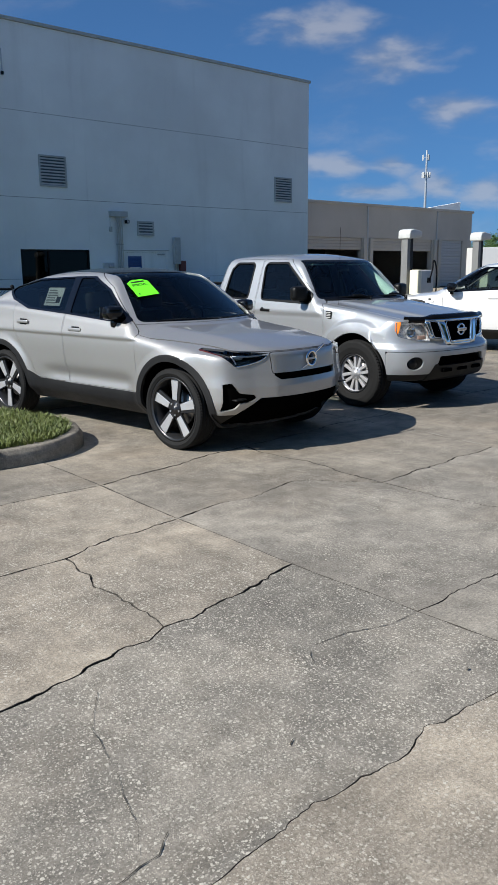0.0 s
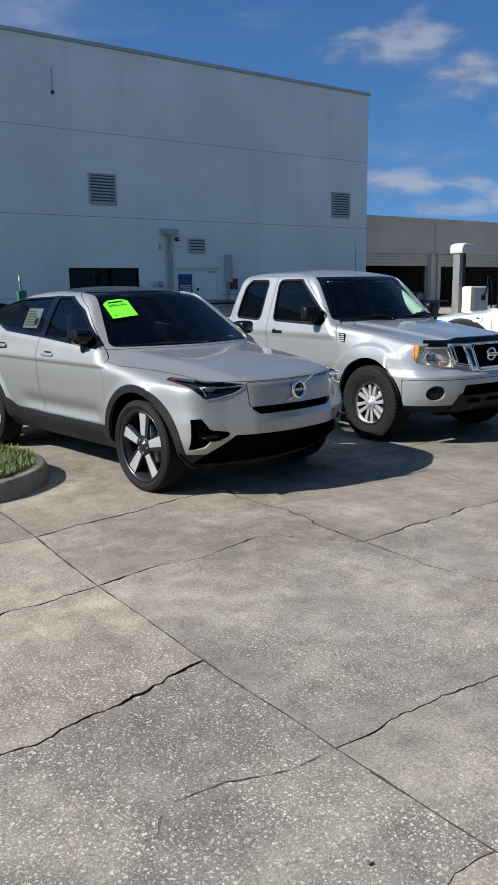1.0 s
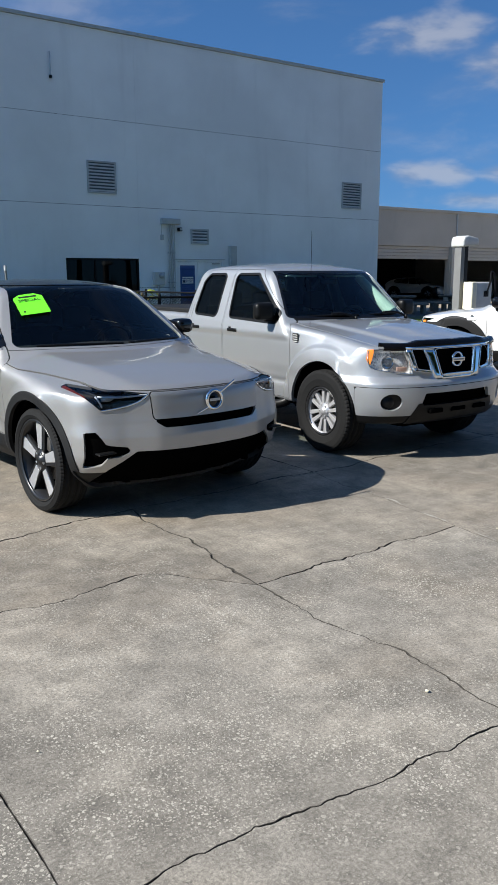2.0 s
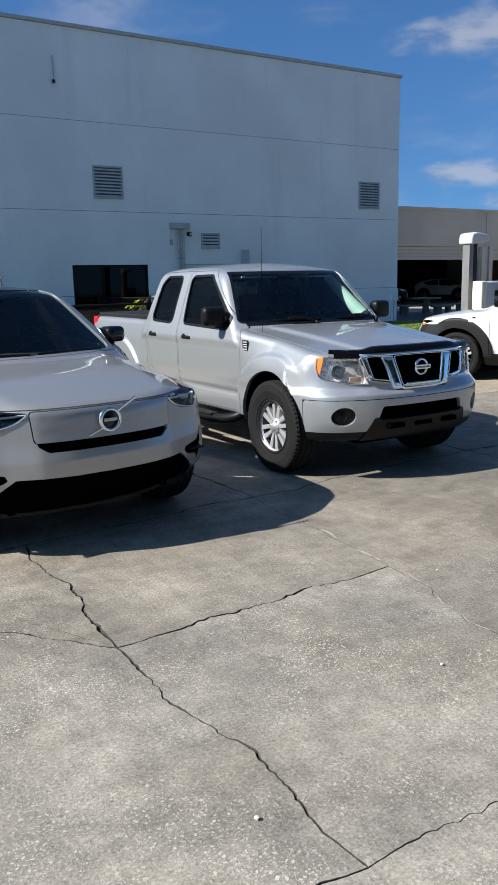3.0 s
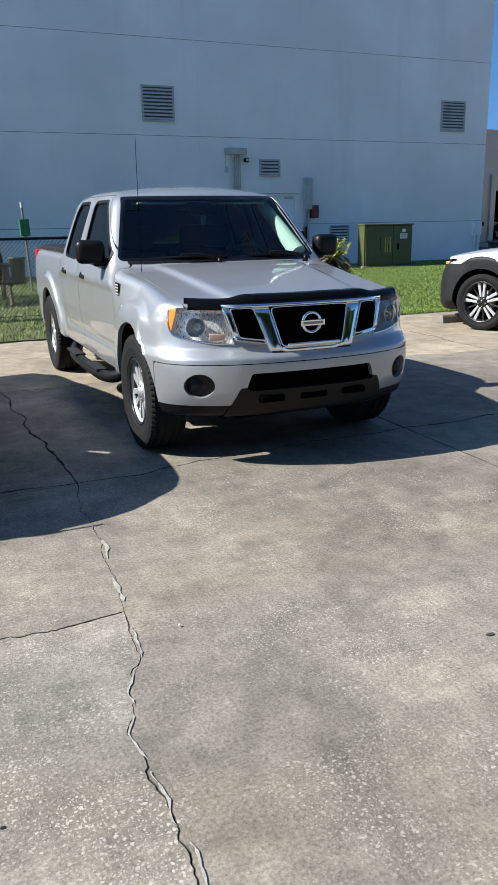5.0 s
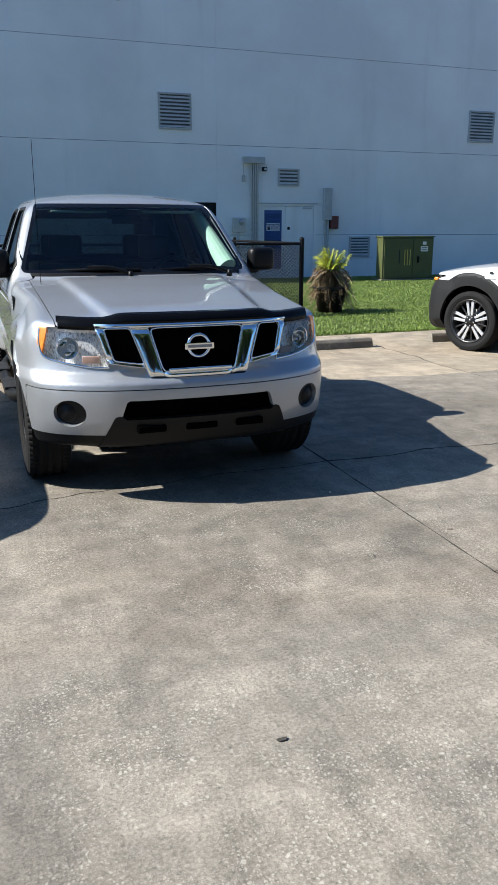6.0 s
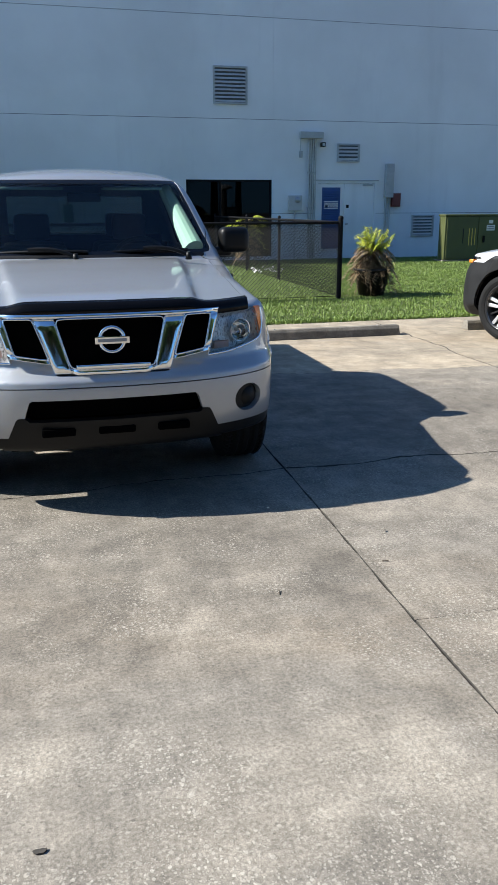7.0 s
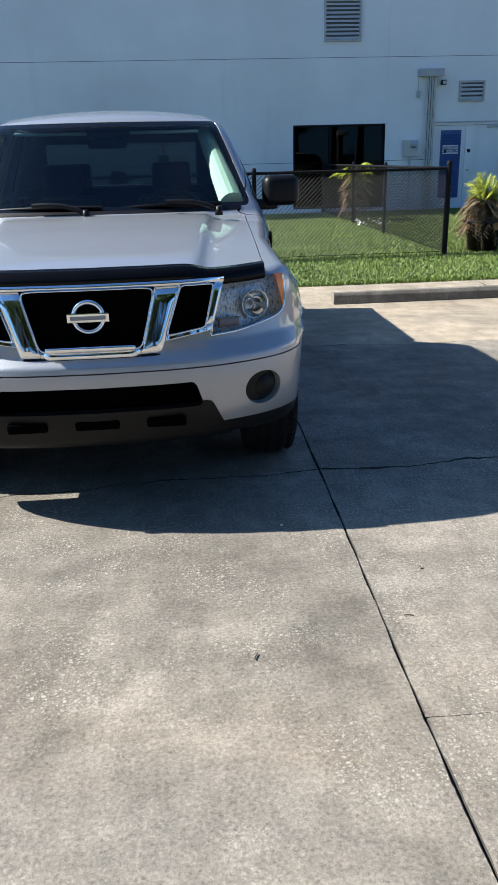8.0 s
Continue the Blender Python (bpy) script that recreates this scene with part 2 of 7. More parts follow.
    def side(self, source, target, outline, sign, beyond=0.3):
        """Cut by an outline seen from the side, on one flank."""
        f = outline if callable(outline) else (lambda u, v: poly_sd(u, v, outline))
        return self.cut(source, target, lambda x, y, z: np.maximum(f(y, z), beyond - sign * x))

    def front(self, source, target, outline, ahead=0.3):
        """Cut by an outline seen from the front."""
        f = outline if callable(outline) else (lambda u, v: poly_sd(u, v, outline))
        return self.cut(source, target, lambda x, y, z: np.maximum(f(x, z), y - ahead))

    def split(self, name):
        """Name the separate pieces of a panel apart."""
        at = np.flatnonzero(self.L == self.label(name))
        tri = self.T[at]
        mark = np.arange(len(self.V))
        while True:
            low = mark.copy()
            np.minimum.at(low, tri.ravel(), np.repeat(mark[tri].min(1), 3))
            low = low[low]
            if (low == mark).all():
                break
            mark = low
        made = []
        for k, root in enumerate(np.unique(mark[tri[:, 0]])):
            mine = at[mark[tri[:, 0]] == root]
            if len(mine) > 6:
                made.append(name + "_" + str(k))
                self.L[mine] = self.label(made[-1])
        return made

    def mesh(self, name, rim=0.0, shift=0.0):
        """The panels of one name, moved along the normal by shift, with their edges turned in by rim."""
        tri = self.T[np.isin(self.L, [self.label(k) for k in name.split()])]
        if not len(tri):
            return None
        used, back = np.unique(tri, return_inverse=True)
        tri = back.reshape(-1, 3)
        v, n = self.V[used] + shift * self.N[used], self.N[used]
        size = np.cross(v[tri[:, 1]] - v[tri[:, 0]], v[tri[:, 2]] - v[tri[:, 0]])
        tri = tri[np.linalg.norm(size, axis=1) > 1e-11]
        if rim:
            e = np.concatenate([tri[:, [0, 1]], tri[:, [1, 2]], tri[:, [2, 0]]])
            key = np.sort(e, 1)
            _, inv, cnt = np.unique(key, axis=0, return_inverse=True, return_counts=True)
            e = e[cnt[inv.ravel()] == 1]
            k = len(v)
            ends = np.unique(e)
            place = {int(i): k + 2 * j for j, i in enumerate(ends)}
            # a doubled edge keeps the fold crisp
            copy = np.repeat(v[ends], 2, 0)
            copy[1::2] -= rim * n[ends]
            cn = np.zeros_like(copy)
            v = np.concatenate([v, copy])
            p0 = np.array([place[int(i)] for i in e[:, 0]])
            p1 = np.array([place[int(i)] for i in e[:, 1]])
            wall = np.cross(v[p0] - v[p1], v[p0 + 1] - v[p1])
            for at in (p0, p0 + 1, p1, p1 + 1):
                np.add.at(cn, at - k, wall)
            n = np.concatenate([n, cn / np.maximum(np.linalg.norm(cn, axis=1, keepdims=True), 1e-9)])
            tri = np.concatenate([tri, np.stack([p1, p0, p0 + 1], 1), np.stack([p1, p0 + 1, p1 + 1], 1)])
        return raw(name.split()[0], v, tri, n)

# ---- materials ----


class Nodes:
    """Short words for building a node material."""

    def __init__(self, name):
        self.m = bpy.data.materials.new(name)
        self.m.use_nodes = True
        self.t = self.m.node_tree
        self.p = self.t.nodes["Principled BSDF"]
        self.out = self.t.nodes["Material Output"]
        self.c = self.t.nodes.new("ShaderNodeTexCoord")

    def set(self, **v):
        for k, x in v.items():
            self.p.inputs[k.replace("_", " ")].default_value = x
        return self

    def link(self, a, b):
        self.t.links.new(a, b)

    def noise(self, scale, detail=4.0, rough=0.55, distort=0.0, stretch=None, coord="Object"):
        n = self.t.nodes.new("ShaderNodeTexNoise")
        n.inputs["Scale"].default_value, n.inputs["Detail"].default_value = scale, detail
        n.inputs["Roughness"].default_value, n.inputs["Distortion"].default_value = rough, distort
        v = self.c.outputs[coord]
        if stretch:
            mp = self.t.nodes.new("ShaderNodeMapping")
            mp.inputs["Scale"].default_value = stretch
            self.link(v, mp.inputs["Vector"])
            v = mp.outputs[0]
        self.link(v, n.inputs["Vector"])
        return n.outputs[0]

    def cells(self, scale, out="Distance", feature="F1", coord="Object", random=1.0):
        n = self.t.nodes.new("ShaderNodeTexVoronoi")
        n.feature = feature
        n.inputs["Scale"].default_value, n.inputs["Randomness"].default_value = scale, random
        self.link(self.c.outputs[coord], n.inputs["Vector"])
        return n.outputs[out]

    def ramp(self, fac, *stops):
        r = self.t.nodes.new("ShaderNodeValToRGB")
        e = r.color_ramp.elements
        while len(e) < len(stops):
            e.new(0.5)
        for s, (pos, col) in zip(e, stops):
            s.position = pos
            s.color = (*col, 1) if hasattr(col, "__len__") else (col, col, col, 1)
        self.link(fac, r.inputs[0])
        return r.outputs[0]

    def mix(self, fac, a, b, kind="MIX"):
        n = self.t.nodes.new("ShaderNodeMixRGB")
        n.blend_type = kind
        for sock, x in zip(n.inputs, (fac, a, b)):
            if isinstance(x, bpy.types.NodeSocket):
                self.link(x, sock)
            elif hasattr(x, "__len__"):
                sock.default_value = (*x, 1)
            else:
                sock.default_value = x if sock.type == "VALUE" else (x, x, x, 1)
        return n.outputs[0]

    def math(self, op, a, b=0.0):
        n = self.t.nodes.new("ShaderNodeMath")
        n.operation = op
        for sock, x in zip(n.inputs, (a, b)):
            if isinstance(x, bpy.types.NodeSocket):
                self.link(x, sock)
            else:
                sock.default_value = x
        return n.outputs[0]

    def random(self):
        return self.t.nodes.new("ShaderNodeObjectInfo").outputs["Random"]

    def island(self):
        return self.t.nodes.new("ShaderNodeNewGeometry").outputs["Random Per Island"]

    def colour(self, x):
        self.link(x, self.p.inputs["Base Color"])
        return self

    def rough(self, x):
        self.link(x, self.p.inputs["Roughness"])
        return self

    def bump(self, h, strength=0.3, distance=0.01):
        b = self.t.nodes.new("ShaderNodeBump")
        b.inputs["Strength"].default_value, b.inputs["Distance"].default_value = strength, distance
        self.link(h, b.inputs["Height"])
        self.link(b.outputs[0], self.p.inputs["Normal"])
        return self


def plain(name, colour, rough=0.5, metal=0.0, vary=0.12, scale=8.0, relief=0.0, fine=120.0, **more):
    """A surface of one colour with slight unevenness at two scales."""
    n = Nodes(name).set(Roughness=rough, Metallic=metal, **more)
    big, small = n.noise(scale), n.noise(fine, 3)
    dark = [c * (1 - vary) for c in colour]
    light = [min(1, c * (1 + vary)) for c in colour]
    both = n.mix(0.3, big, small)
    n.colour(n.ramp(both, (0.3, dark), (0.7, light)))
    n.rough(n.ramp(both, (0.3, max(0.02, rough * 0.85)), (0.7, min(1, rough * 1.15))))
    if relief:
        n.bump(small, relief, 0.004)
    return n.m


def make_paint(name, colour, metal, rough, flake=0.0):
    n = Nodes(name).set(Metallic=metal, Roughness=rough, Coat_Weight=1.0, Coat_Roughness=0.03)
    dust, fleck = n.noise(3.0, 5), n.cells(900.0, "Color")
    dusty = [c * 0.93 for c in colour]
    base = n.mix(n.ramp(dust, (0.45, 0.0), (0.75, 0.6)), colour, dusty)
    if flake:
        base = n.mix(flake, base, n.mix(1.0, base, fleck, "OVERLAY"))
    n.colour(base)
    n.rough(n.ramp(dust, (0.4, rough), (0.8, rough + 0.06)))
    return n.m


def make_glass(name, tint, gloss=1.5):
    """Thin tinted glass: see-through, with a mirror of the surroundings on it."""
    n = Nodes(name)
    n.t.nodes.remove(n.p)
    clear, shine = n.t.nodes.new("ShaderNodeBsdfTransparent"), n.t.nodes.new("ShaderNodeBsdfGlossy")
    fres, mixer = n.t.nodes.new("ShaderNodeFresnel"), n.t.nodes.new("ShaderNodeMixShader")
    clear.inputs[0].default_value = (*tint, 1)
    shine.inputs["Roughness"].default_value = 0.015
    fres.inputs[0].default_value = gloss
    n.link(fres.outputs[0], mixer.inputs[0])
    n.link(clear.outputs[0], mixer.inputs[1])
    n.link(shine.outputs[0], mixer.inputs[2])
    n.link(mixer.outputs[0], n.out.inputs[0])
    return n.m


def make_concrete(name, light, dark, chips=1.0, floor=0.04):
    """Old exposed-shell concrete: mottled stains, pale shell chips, pits."""
    n = Nodes(name).set(Roughness=0.88)
    n.p.inputs["Specular IOR Level"].default_value = 0.2
    # a wavering coordinate gives the chips uneven outlines
    wob = n.t.nodes.new("ShaderNodeTexNoise")
    wob.inputs["Scale"].default_value, wob.inputs["Detail"].default_value = 55.0, 2.0
    n.link(n.c.outputs["Object"], wob.inputs["Vector"])
    add, scaled = n.t.nodes.new("ShaderNodeVectorMath"), n.t.nodes.new("ShaderNodeVectorMath")
    scaled.operation = "SCALE"
    scaled.inputs["Scale"].default_value = 0.015
    n.link(wob.outputs["Color"], scaled.inputs[0])
    n.link(n.c.outputs["Object"], add.inputs[0])
    n.link(scaled.outputs[0], add.inputs[1])

    def chip(scale):
        v = n.t.nodes.new("ShaderNodeTexVoronoi")
        v.inputs["Scale"].default_value = scale
        n.link(add.outputs[0], v.inputs["Vector"])
        return v.outputs["Distance"], v.outputs["Color"]

    stains = n.noise(0.55, 9, 0.68, 0.5)
    blotch = n.noise(1.25, 9, 0.66, 0.4)
    mottle = n.noise(6.0, 6, 0.68, 0.2)
    broom = n.noise(30.0, 4, 0.65, 0.15, (1.0, 0.10, 1.0))
    sweep = n.noise(7.0, 6, 0.7, 0.6, (0.22, 1.0, 1.0))
    grain, dust = n.noise(80.0, 5, 0.7), n.noise(300.0, 2, 0.6)
    soot = [c * 0.55 for c in dark]
    worn = [min(1, c * k) for c, k in zip(light, (1.46, 1.44, 1.40))]
    base = n.mix(n.ramp(stains, (0.38, 0.0), (0.62, 1.0)), dark, light)
    base = n.mix(n.ramp(n.noise(0.42, 6, 0.66, 0.6, (1.0, 1.4, 1.0)), (0.50, 0.0), (0.68, 0.42)), base, [c * k for c, k in zip(light, (0.95, 0.83, 0.69))])
    # where the skin is worn away the ground is paler and shells show
    bare = n.ramp(n.mix(0.5, n.noise(0.95, 7, 0.66, 0.6), n.noise(3.2, 5, 0.6, 0.3)), (0.45, floor), (0.58, 1.0))
    base = n.mix(n.ramp(blotch, (0.48, 0.0), (0.66, 0.62)), base, worn)
    base = n.mix(n.ramp(n.noise(0.9, 8, 0.66, 0.7, (1.0, 0.6, 1.0)), (0.50, 0.0), (0.66, 0.50)), base, soot)
    base = n.mix(0.42, base, n.ramp(mottle, (0.32, 0.22), (0.68, 0.78)), "OVERLAY")
    base = n.mix(0.30, base, n.ramp(broom, (0.3, 0.36), (0.7, 0.64)), "OVERLAY")
    base = n.mix(0.22, base, n.ramp(sweep, (0.3, 0.25), (0.7, 0.75)), "OVERLAY")
    base = n.mix(n.math("MULTIPLY", n.random(), 0.14), base, soot)
    base = n.mix(0.50, base, n.ramp(grain, (0.32, 0.14), (0.68, 0.86)), "OVERLAY")
    base = n.mix(0.25, base, n.ramp(dust, (0.3, 0.2), (0.7, 0.8)), "OVERLAY")
    height = grain
    for scale, lim, much, pick in ((130.0, 0.36, 0.75, 0.40), (82.0, 0.33, 0.95, 0.52), (50.0, 0.29, 1.0, 0.60), (31.0, 0.22, 1.0, 0.74)):
        dist, col = chip(scale)
        on = n.math("MULTIPLY", n.ramp(dist, (lim - 0.05, 1.0), (lim + 0.01, 0.0)), n.math("GREATER_THAN", col, pick))
        on = n.math("MULTIPLY", on, n.math("MULTIPLY", bare, much * chips))
        base = n.mix(on, base, n.mix(col, (0.28, 0.252, 0.205), (0.60, 0.555, 0.47)))
        height = n.mix(on, height, 1.0)
    dist, col = chip(38.0)
    pits = n.math("MULTIPLY", n.ramp(dist, (0.10, 1.0), (0.20, 0.0)), n.math("LESS_THAN", col, 0.36))
    base = n.mix(n.math("MULTIPLY", pits, 0.6), base, soot)
    n.colour(base)
    n.bump(n.mix(0.35, height, mottle), 0.6, 0.005)
    return n.m


def make_wall(name, colour):
    """Rolled paint on plastered panels, with faint runs and patches."""
    n = Nodes(name).set(Roughness=0.75)
    n.p.inputs["Specular IOR Level"].default_value = 0.3
    cloud, streak, grain = n.noise(0.35, 5), n.noise(1.4, 5, 0.6, 0.2, (1.0, 1.0, 0.12)), n.noise(45.0, 3)
    a, b = [c * 0.92 for c in colour], [min(1, c * 1.06) for c in colour]
    base = n.mix(n.ramp(cloud, (0.35, 0.0), (0.65, 1.0)), a, b)
    base = n.mix(n.ramp(streak, (0.58, 0.0), (0.8, 0.35)), base, [c * 0.72 for c in colour])
    base = n.mix(0.12, base, grain, "OVERLAY")
    n.colour(base).bump(grain, 0.25, 0.004)
    return n.m


def make_leaf(name, a, b, rough=0.55):
    n = Nodes(name).set(Roughness=rough)
    pick = n.island()
    base = n.mix(pick, a, b)
    base = n.mix(n.ramp(n.noise(0.9, 4), (0.4, 0.0), (0.7, 0.55)), base, [c * 1.35 for c in b])
    n.colour(base)
    n.p.inputs["Subsurface Weight"].default_value = 0.0
    return n.m


CONCRETE = make_concrete("exposed_concrete", (0.252, 0.223, 0.183), (0.178, 0.159, 0.133), 0.48)
CONCRETE_MID = make_concrete("worn_concrete", (0.266, 0.240, 0.203), (0.187, 0.169, 0.143), 0.8, 0.25)
CONCRETE_GREY = make_concrete("grey_concrete", (0.240, 0.216, 0.182), (0.166, 0.152, 0.130), 1.0, 0.6)
CONCRETE_WARM = make_concrete("pinkish_concrete", (0.312, 0.268, 0.213), (0.222, 0.193, 0.156), 0.95, 0.4)
CONCRETE_TAN = make_concrete("tan_concrete", (0.340, 0.286, 0.215), (0.262, 0.222, 0.169), 0.4)
KERB = make_concrete("kerb_concrete", (0.25, 0.227, 0.19), (0.14, 0.127, 0.107), 0.3)
MORTAR = plain("pale_mortar", (0.34, 0.315, 0.275), 0.9, vary=0.3, scale=30, relief=0.5)
DIRT = plain("joint_dirt", (0.05, 0.044, 0.036), 0.95, vary=0.4, scale=20, relief=0.4)
SOIL = plain("soil", (0.075, 0.085, 0.03), 0.95, vary=0.4, scale=3, relief=0.6)
ASPHALT = plain("asphalt", (0.07, 0.068, 0.065), 0.9, vary=0.3, scale=0.7, relief=0.5)
WALL = make_wall("grey_blue_paint", (0.785, 0.805, 0.81))
WALL_TAN = make_wall("beige_paint", (0.46, 0.43, 0.37))
SEAM = plain("seam_shadow_gap", (0.10, 0.11, 0.12), 0.9)
TRIM = plain("grey_trim_paint", (0.40, 0.42, 0.42), 0.55, vary=0.15)
CREAM = plain("cream_plastic", (0.70, 0.66, 0.50), 0.45, vary=0.08)
PALE = plain("pale_grey_metal", (0.50, 0.50, 0.48), 0.4, vary=0.08)
BLUE_METAL = plain("blue_louver_paint", (0.035, 0.085, 0.24), 0.45, vary=0.15)
RED_PAINT = plain("dark_red_paint", (0.14, 0.03, 0.025), 0.5, vary=0.2)
GREEN_METAL = plain("olive_cabinet_paint", (0.074, 0.086, 0.027), 0.55, vary=0.2, scale=2.5)
GREEN_BOX = plain("green_plastic", (0.03, 0.16, 0.08), 0.45, vary=0.15)
GREEN_DARK = plain("dark_green_plastic", (0.012, 0.045, 0.026), 0.5, vary=0.15)
YELLOW = plain("yellow_sticker", (0.55, 0.42, 0.08), 0.6)
BLACK_METAL = plain("black_vinyl_coat", (0.008, 0.008, 0.009), 0.6, vary=0.2, Specular_IOR_Level=0.1)
MESH_WIRE = plain("black_chain_link", (0.010, 0.011, 0.011), 0.55, vary=0.2, Specular_IOR_Level=0.2)
GALV = plain("galvanised_pipe", (0.42, 0.43, 0.44), 0.4, metal=0.6, vary=0.15)
# near-black for rooms and cabins: their lack of light put into the colour
ROOM_SHADE = plain("interior_shade", (0.009, 0.009, 0.0105), 0.9, vary=0.3, Specular_IOR_Level=0.1)
SILVER = make_paint("silver_paint", (0.375, 0.387, 0.40), 0.58, 0.42, 0.10)
CHAMPAGNE = make_paint("warm_silver_paint", (0.375, 0.366, 0.354), 0.58, 0.42, 0.10)
WHITE_PAINT = make_paint("white_paint", (0.68, 0.68, 0.67), 0.0, 0.35)
BLACK_PAINT = plain("gloss_black", (0.004, 0.004, 0.005), 0.1, vary=0.1, Specular_IOR_Level=0.45)
GUARD = plain("smoked_acrylic", (0.003, 0.003, 0.0035), 0.22, vary=0.1, Specular_IOR_Level=0.16)
CLADDING = plain("charcoal_plastic", (0.0105, 0.0105, 0.011), 0.6, vary=0.2, relief=0.2, Specular_IOR_Level=0.3)
BLACK_TRIM = plain("black_plastic", (0.0045, 0.0045, 0.0045), 0.45, vary=0.2, Specular_IOR_Level=0.25)
# black without gloss: the shade of openings and hollows put into a colour
SHADE_BLACK = plain("shade_black", (0.002, 0.002, 0.002), 0.95, Specular_IOR_Level=0.0)
CHROME = plain("chrome", (0.82, 0.83, 0.84), 0.05, metal=1.0, vary=0.03)
ALLOY = plain("alloy", (0.60, 0.60, 0.61), 0.33, metal=0.6, vary=0.06)
ALLOY_DARK = plain("dark_alloy", (0.015, 0.015, 0.016), 0.3, vary=0.1)
RUBBER = plain("tyre_rubber", (0.008, 0.008, 0.008), 0.8, vary=0.3, scale=15, relief=0.3, Specular_IOR_Level=0.25)
BRAKE = plain("brake_disc", (0.25, 0.24, 0.23), 0.4, metal=0.9)
GLASS = make_glass("tinted_glass", (0.32, 0.36, 0.35))
GLASS_LIGHT = make_glass("windscreen_glass", (0.46, 0.54, 0.53), 1.42)
GLASS_DARK = make_glass("dark_side_glass", (0.11, 0.12, 0.12))
GLASS_SCREEN = make_glass("shaded_windscreen_glass", (0.60, 0.74, 0.70), 1.52)
LENS = make_glass("clear_lens", (0.86, 0.88, 0.9), 1.45)
WINDOW_GLASS = make_glass("dark_shop_glass", (0.05, 0.055, 0.055), 1.28)
AMBER = plain("amber_reflector", (1.0, 0.24, 0.03), 0.25, vary=0.2, scale=60)
RED_LENS = plain("red_lens", (0.45, 0.012, 0.012), 0.2)
REFLECTOR = plain("lamp_reflector", (0.75, 0.74, 0.72), 0.3, metal=0.4, vary=0.1, scale=40)
AMBER_DULL = plain("dull_amber_reflector", (0.40, 0.27, 0.22), 0.3)
POST_GREY = plain("grey_post_paint", (0.17, 0.17, 0.165), 0.5, vary=0.1)
DARK_RED = plain("dark_red_lens", (0.14, 0.02, 0.012), 0.2)
# lamp bowl: noise from dark to white paints the glints of its facets
glinted = Nodes("glint_mottled_reflector").set(Metallic=0.25, Roughness=0.2)
glints = glinted.noise(1.0, 3, 0.6, 0.4, (120.0, 120.0, 60.0))
glinted.colour(glinted.ramp(glints, (0.34, (0.16, 0.16, 0.165)), (0.45, (0.66, 0.65, 0.64)), (0.60, (0.95, 0.94, 0.92)))).bump(glints, 0.35, 0.004)
GLINTED = glinted.m
LED_WHITE = plain("white_light_guide", (0.85, 0.86, 0.88), 0.25, vary=0.02)
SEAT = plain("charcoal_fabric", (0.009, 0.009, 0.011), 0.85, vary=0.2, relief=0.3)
DASH = plain("grey_dashboard", (0.025, 0.025, 0.028), 0.7, vary=0.15)
LINER = plain("grey_headliner", (0.50, 0.68, 0.60), 0.8)
LIME = plain("neon_green_card", (0.16, 0.95, 0.02), 0.6, vary=0.05)
PAPER = plain("paper", (0.75, 0.75, 0.72), 0.7, vary=0.05)
INK = plain("black_ink", (0.01, 0.01, 0.01), 0.6)
GREY_INK = plain("grey_print", (0.25, 0.25, 0.25), 0.7)
GRASS = make_leaf("grass_blades", (0.095, 0.155, 0.022), (0.145, 0.21, 0.036))
GRASS_DRY = make_leaf("dry_grass_blades", (0.05, 0.085, 0.015), (0.13, 0.15, 0.035))
FROND = make_leaf("palm_frond", (0.16, 0.24, 0.02), (0.46, 0.46, 0.04))
FROND_DEAD = make_leaf("dry_fronds", (0.13, 0.085, 0.045), (0.30, 0.22, 0.125), 0.8)
LEAVES = make_leaf("tree_leaves", (0.025, 0.06, 0.012), (0.06, 0.115, 0.025))
BARK = plain("bark", (0.09, 0.07, 0.05), 0.9, vary=0.35, scale=12, relief=0.8)
FLOWER = plain("white_petals", (0.8, 0.78, 0.75), 0.6)

# ---- the ground and the buildings ----
WALL_Y = 23.64
ground = part("ground", boxed(-160, 220, -160, 260, -0.30, -0.045), ASPHALT)
tagged(ground, "old grey asphalt reaching to the horizon", "ground", kind="structure")

bed = part("pavement", boxed(-14, 40, -16, 11.35, -0.044, -0.016), DIRT)
tagged(bed, "old cracked concrete car park in slabs", "pavement", kind="structure")

# Cracked slabs: corners of the pieces, then the pieces; lines between corners wander
NODES = {
    "a0": (-2.6, 5.25), "a1": (2.56, 5.0), "a2": (4.2, 5.25), "a3": (5.92, 5.35), "a4": (8.35, 5.55), "a5": (11.2, 5.45),
    "b0": (-2.6, 3.75), "b1": (1.63, 3.82), "b2": (2.51, 3.97), "b3": (4.14, 3.62), "b7": (3.70, 4.10), "b4": (5.77, 3.70), "b5": (8.31, 3.73), "b6": (11.2, 3.73),
    "c0": (-2.6, 2.5), "c1": (0.7, 2.6), "c2": (1.54, 2.76), "c3": (2.5, 2.91),
    "d1": (1.88, 2.17), "d2": (2.51, 2.09), "d3": (4.21, 2.02), "d4": (5.5, 2.0), 
    "e0": (-2.6, 1.3), "e1": (0.79, 1.45), "e2": (2.16, 1.46), "e3": (2.53, 1.45),
    "f0": (-2.6, -0.9), "f1": (2.54, -0.9), "f2": (5.45, -0.9), "f3": (8.27, -0.9), "f4": (11.2, -0.9),
    "g0": (-2.6, 8.2), "g1": (2.6, 8.2), "g3": (5.8, 8.2), "g4": (8.37, 8.2), "g5": (11.2, 7.97), "g6": (14.1, 8.2), "a6": (14.1, 5.45),
    "h0": (-2.6, 11.3), "h1": (2.6, 11.3), "h3": (5.7, 11.3), "h4": (8.4, 11.3), "h5": (11.3, 11.3), "h6": (14.1, 11.3),
}
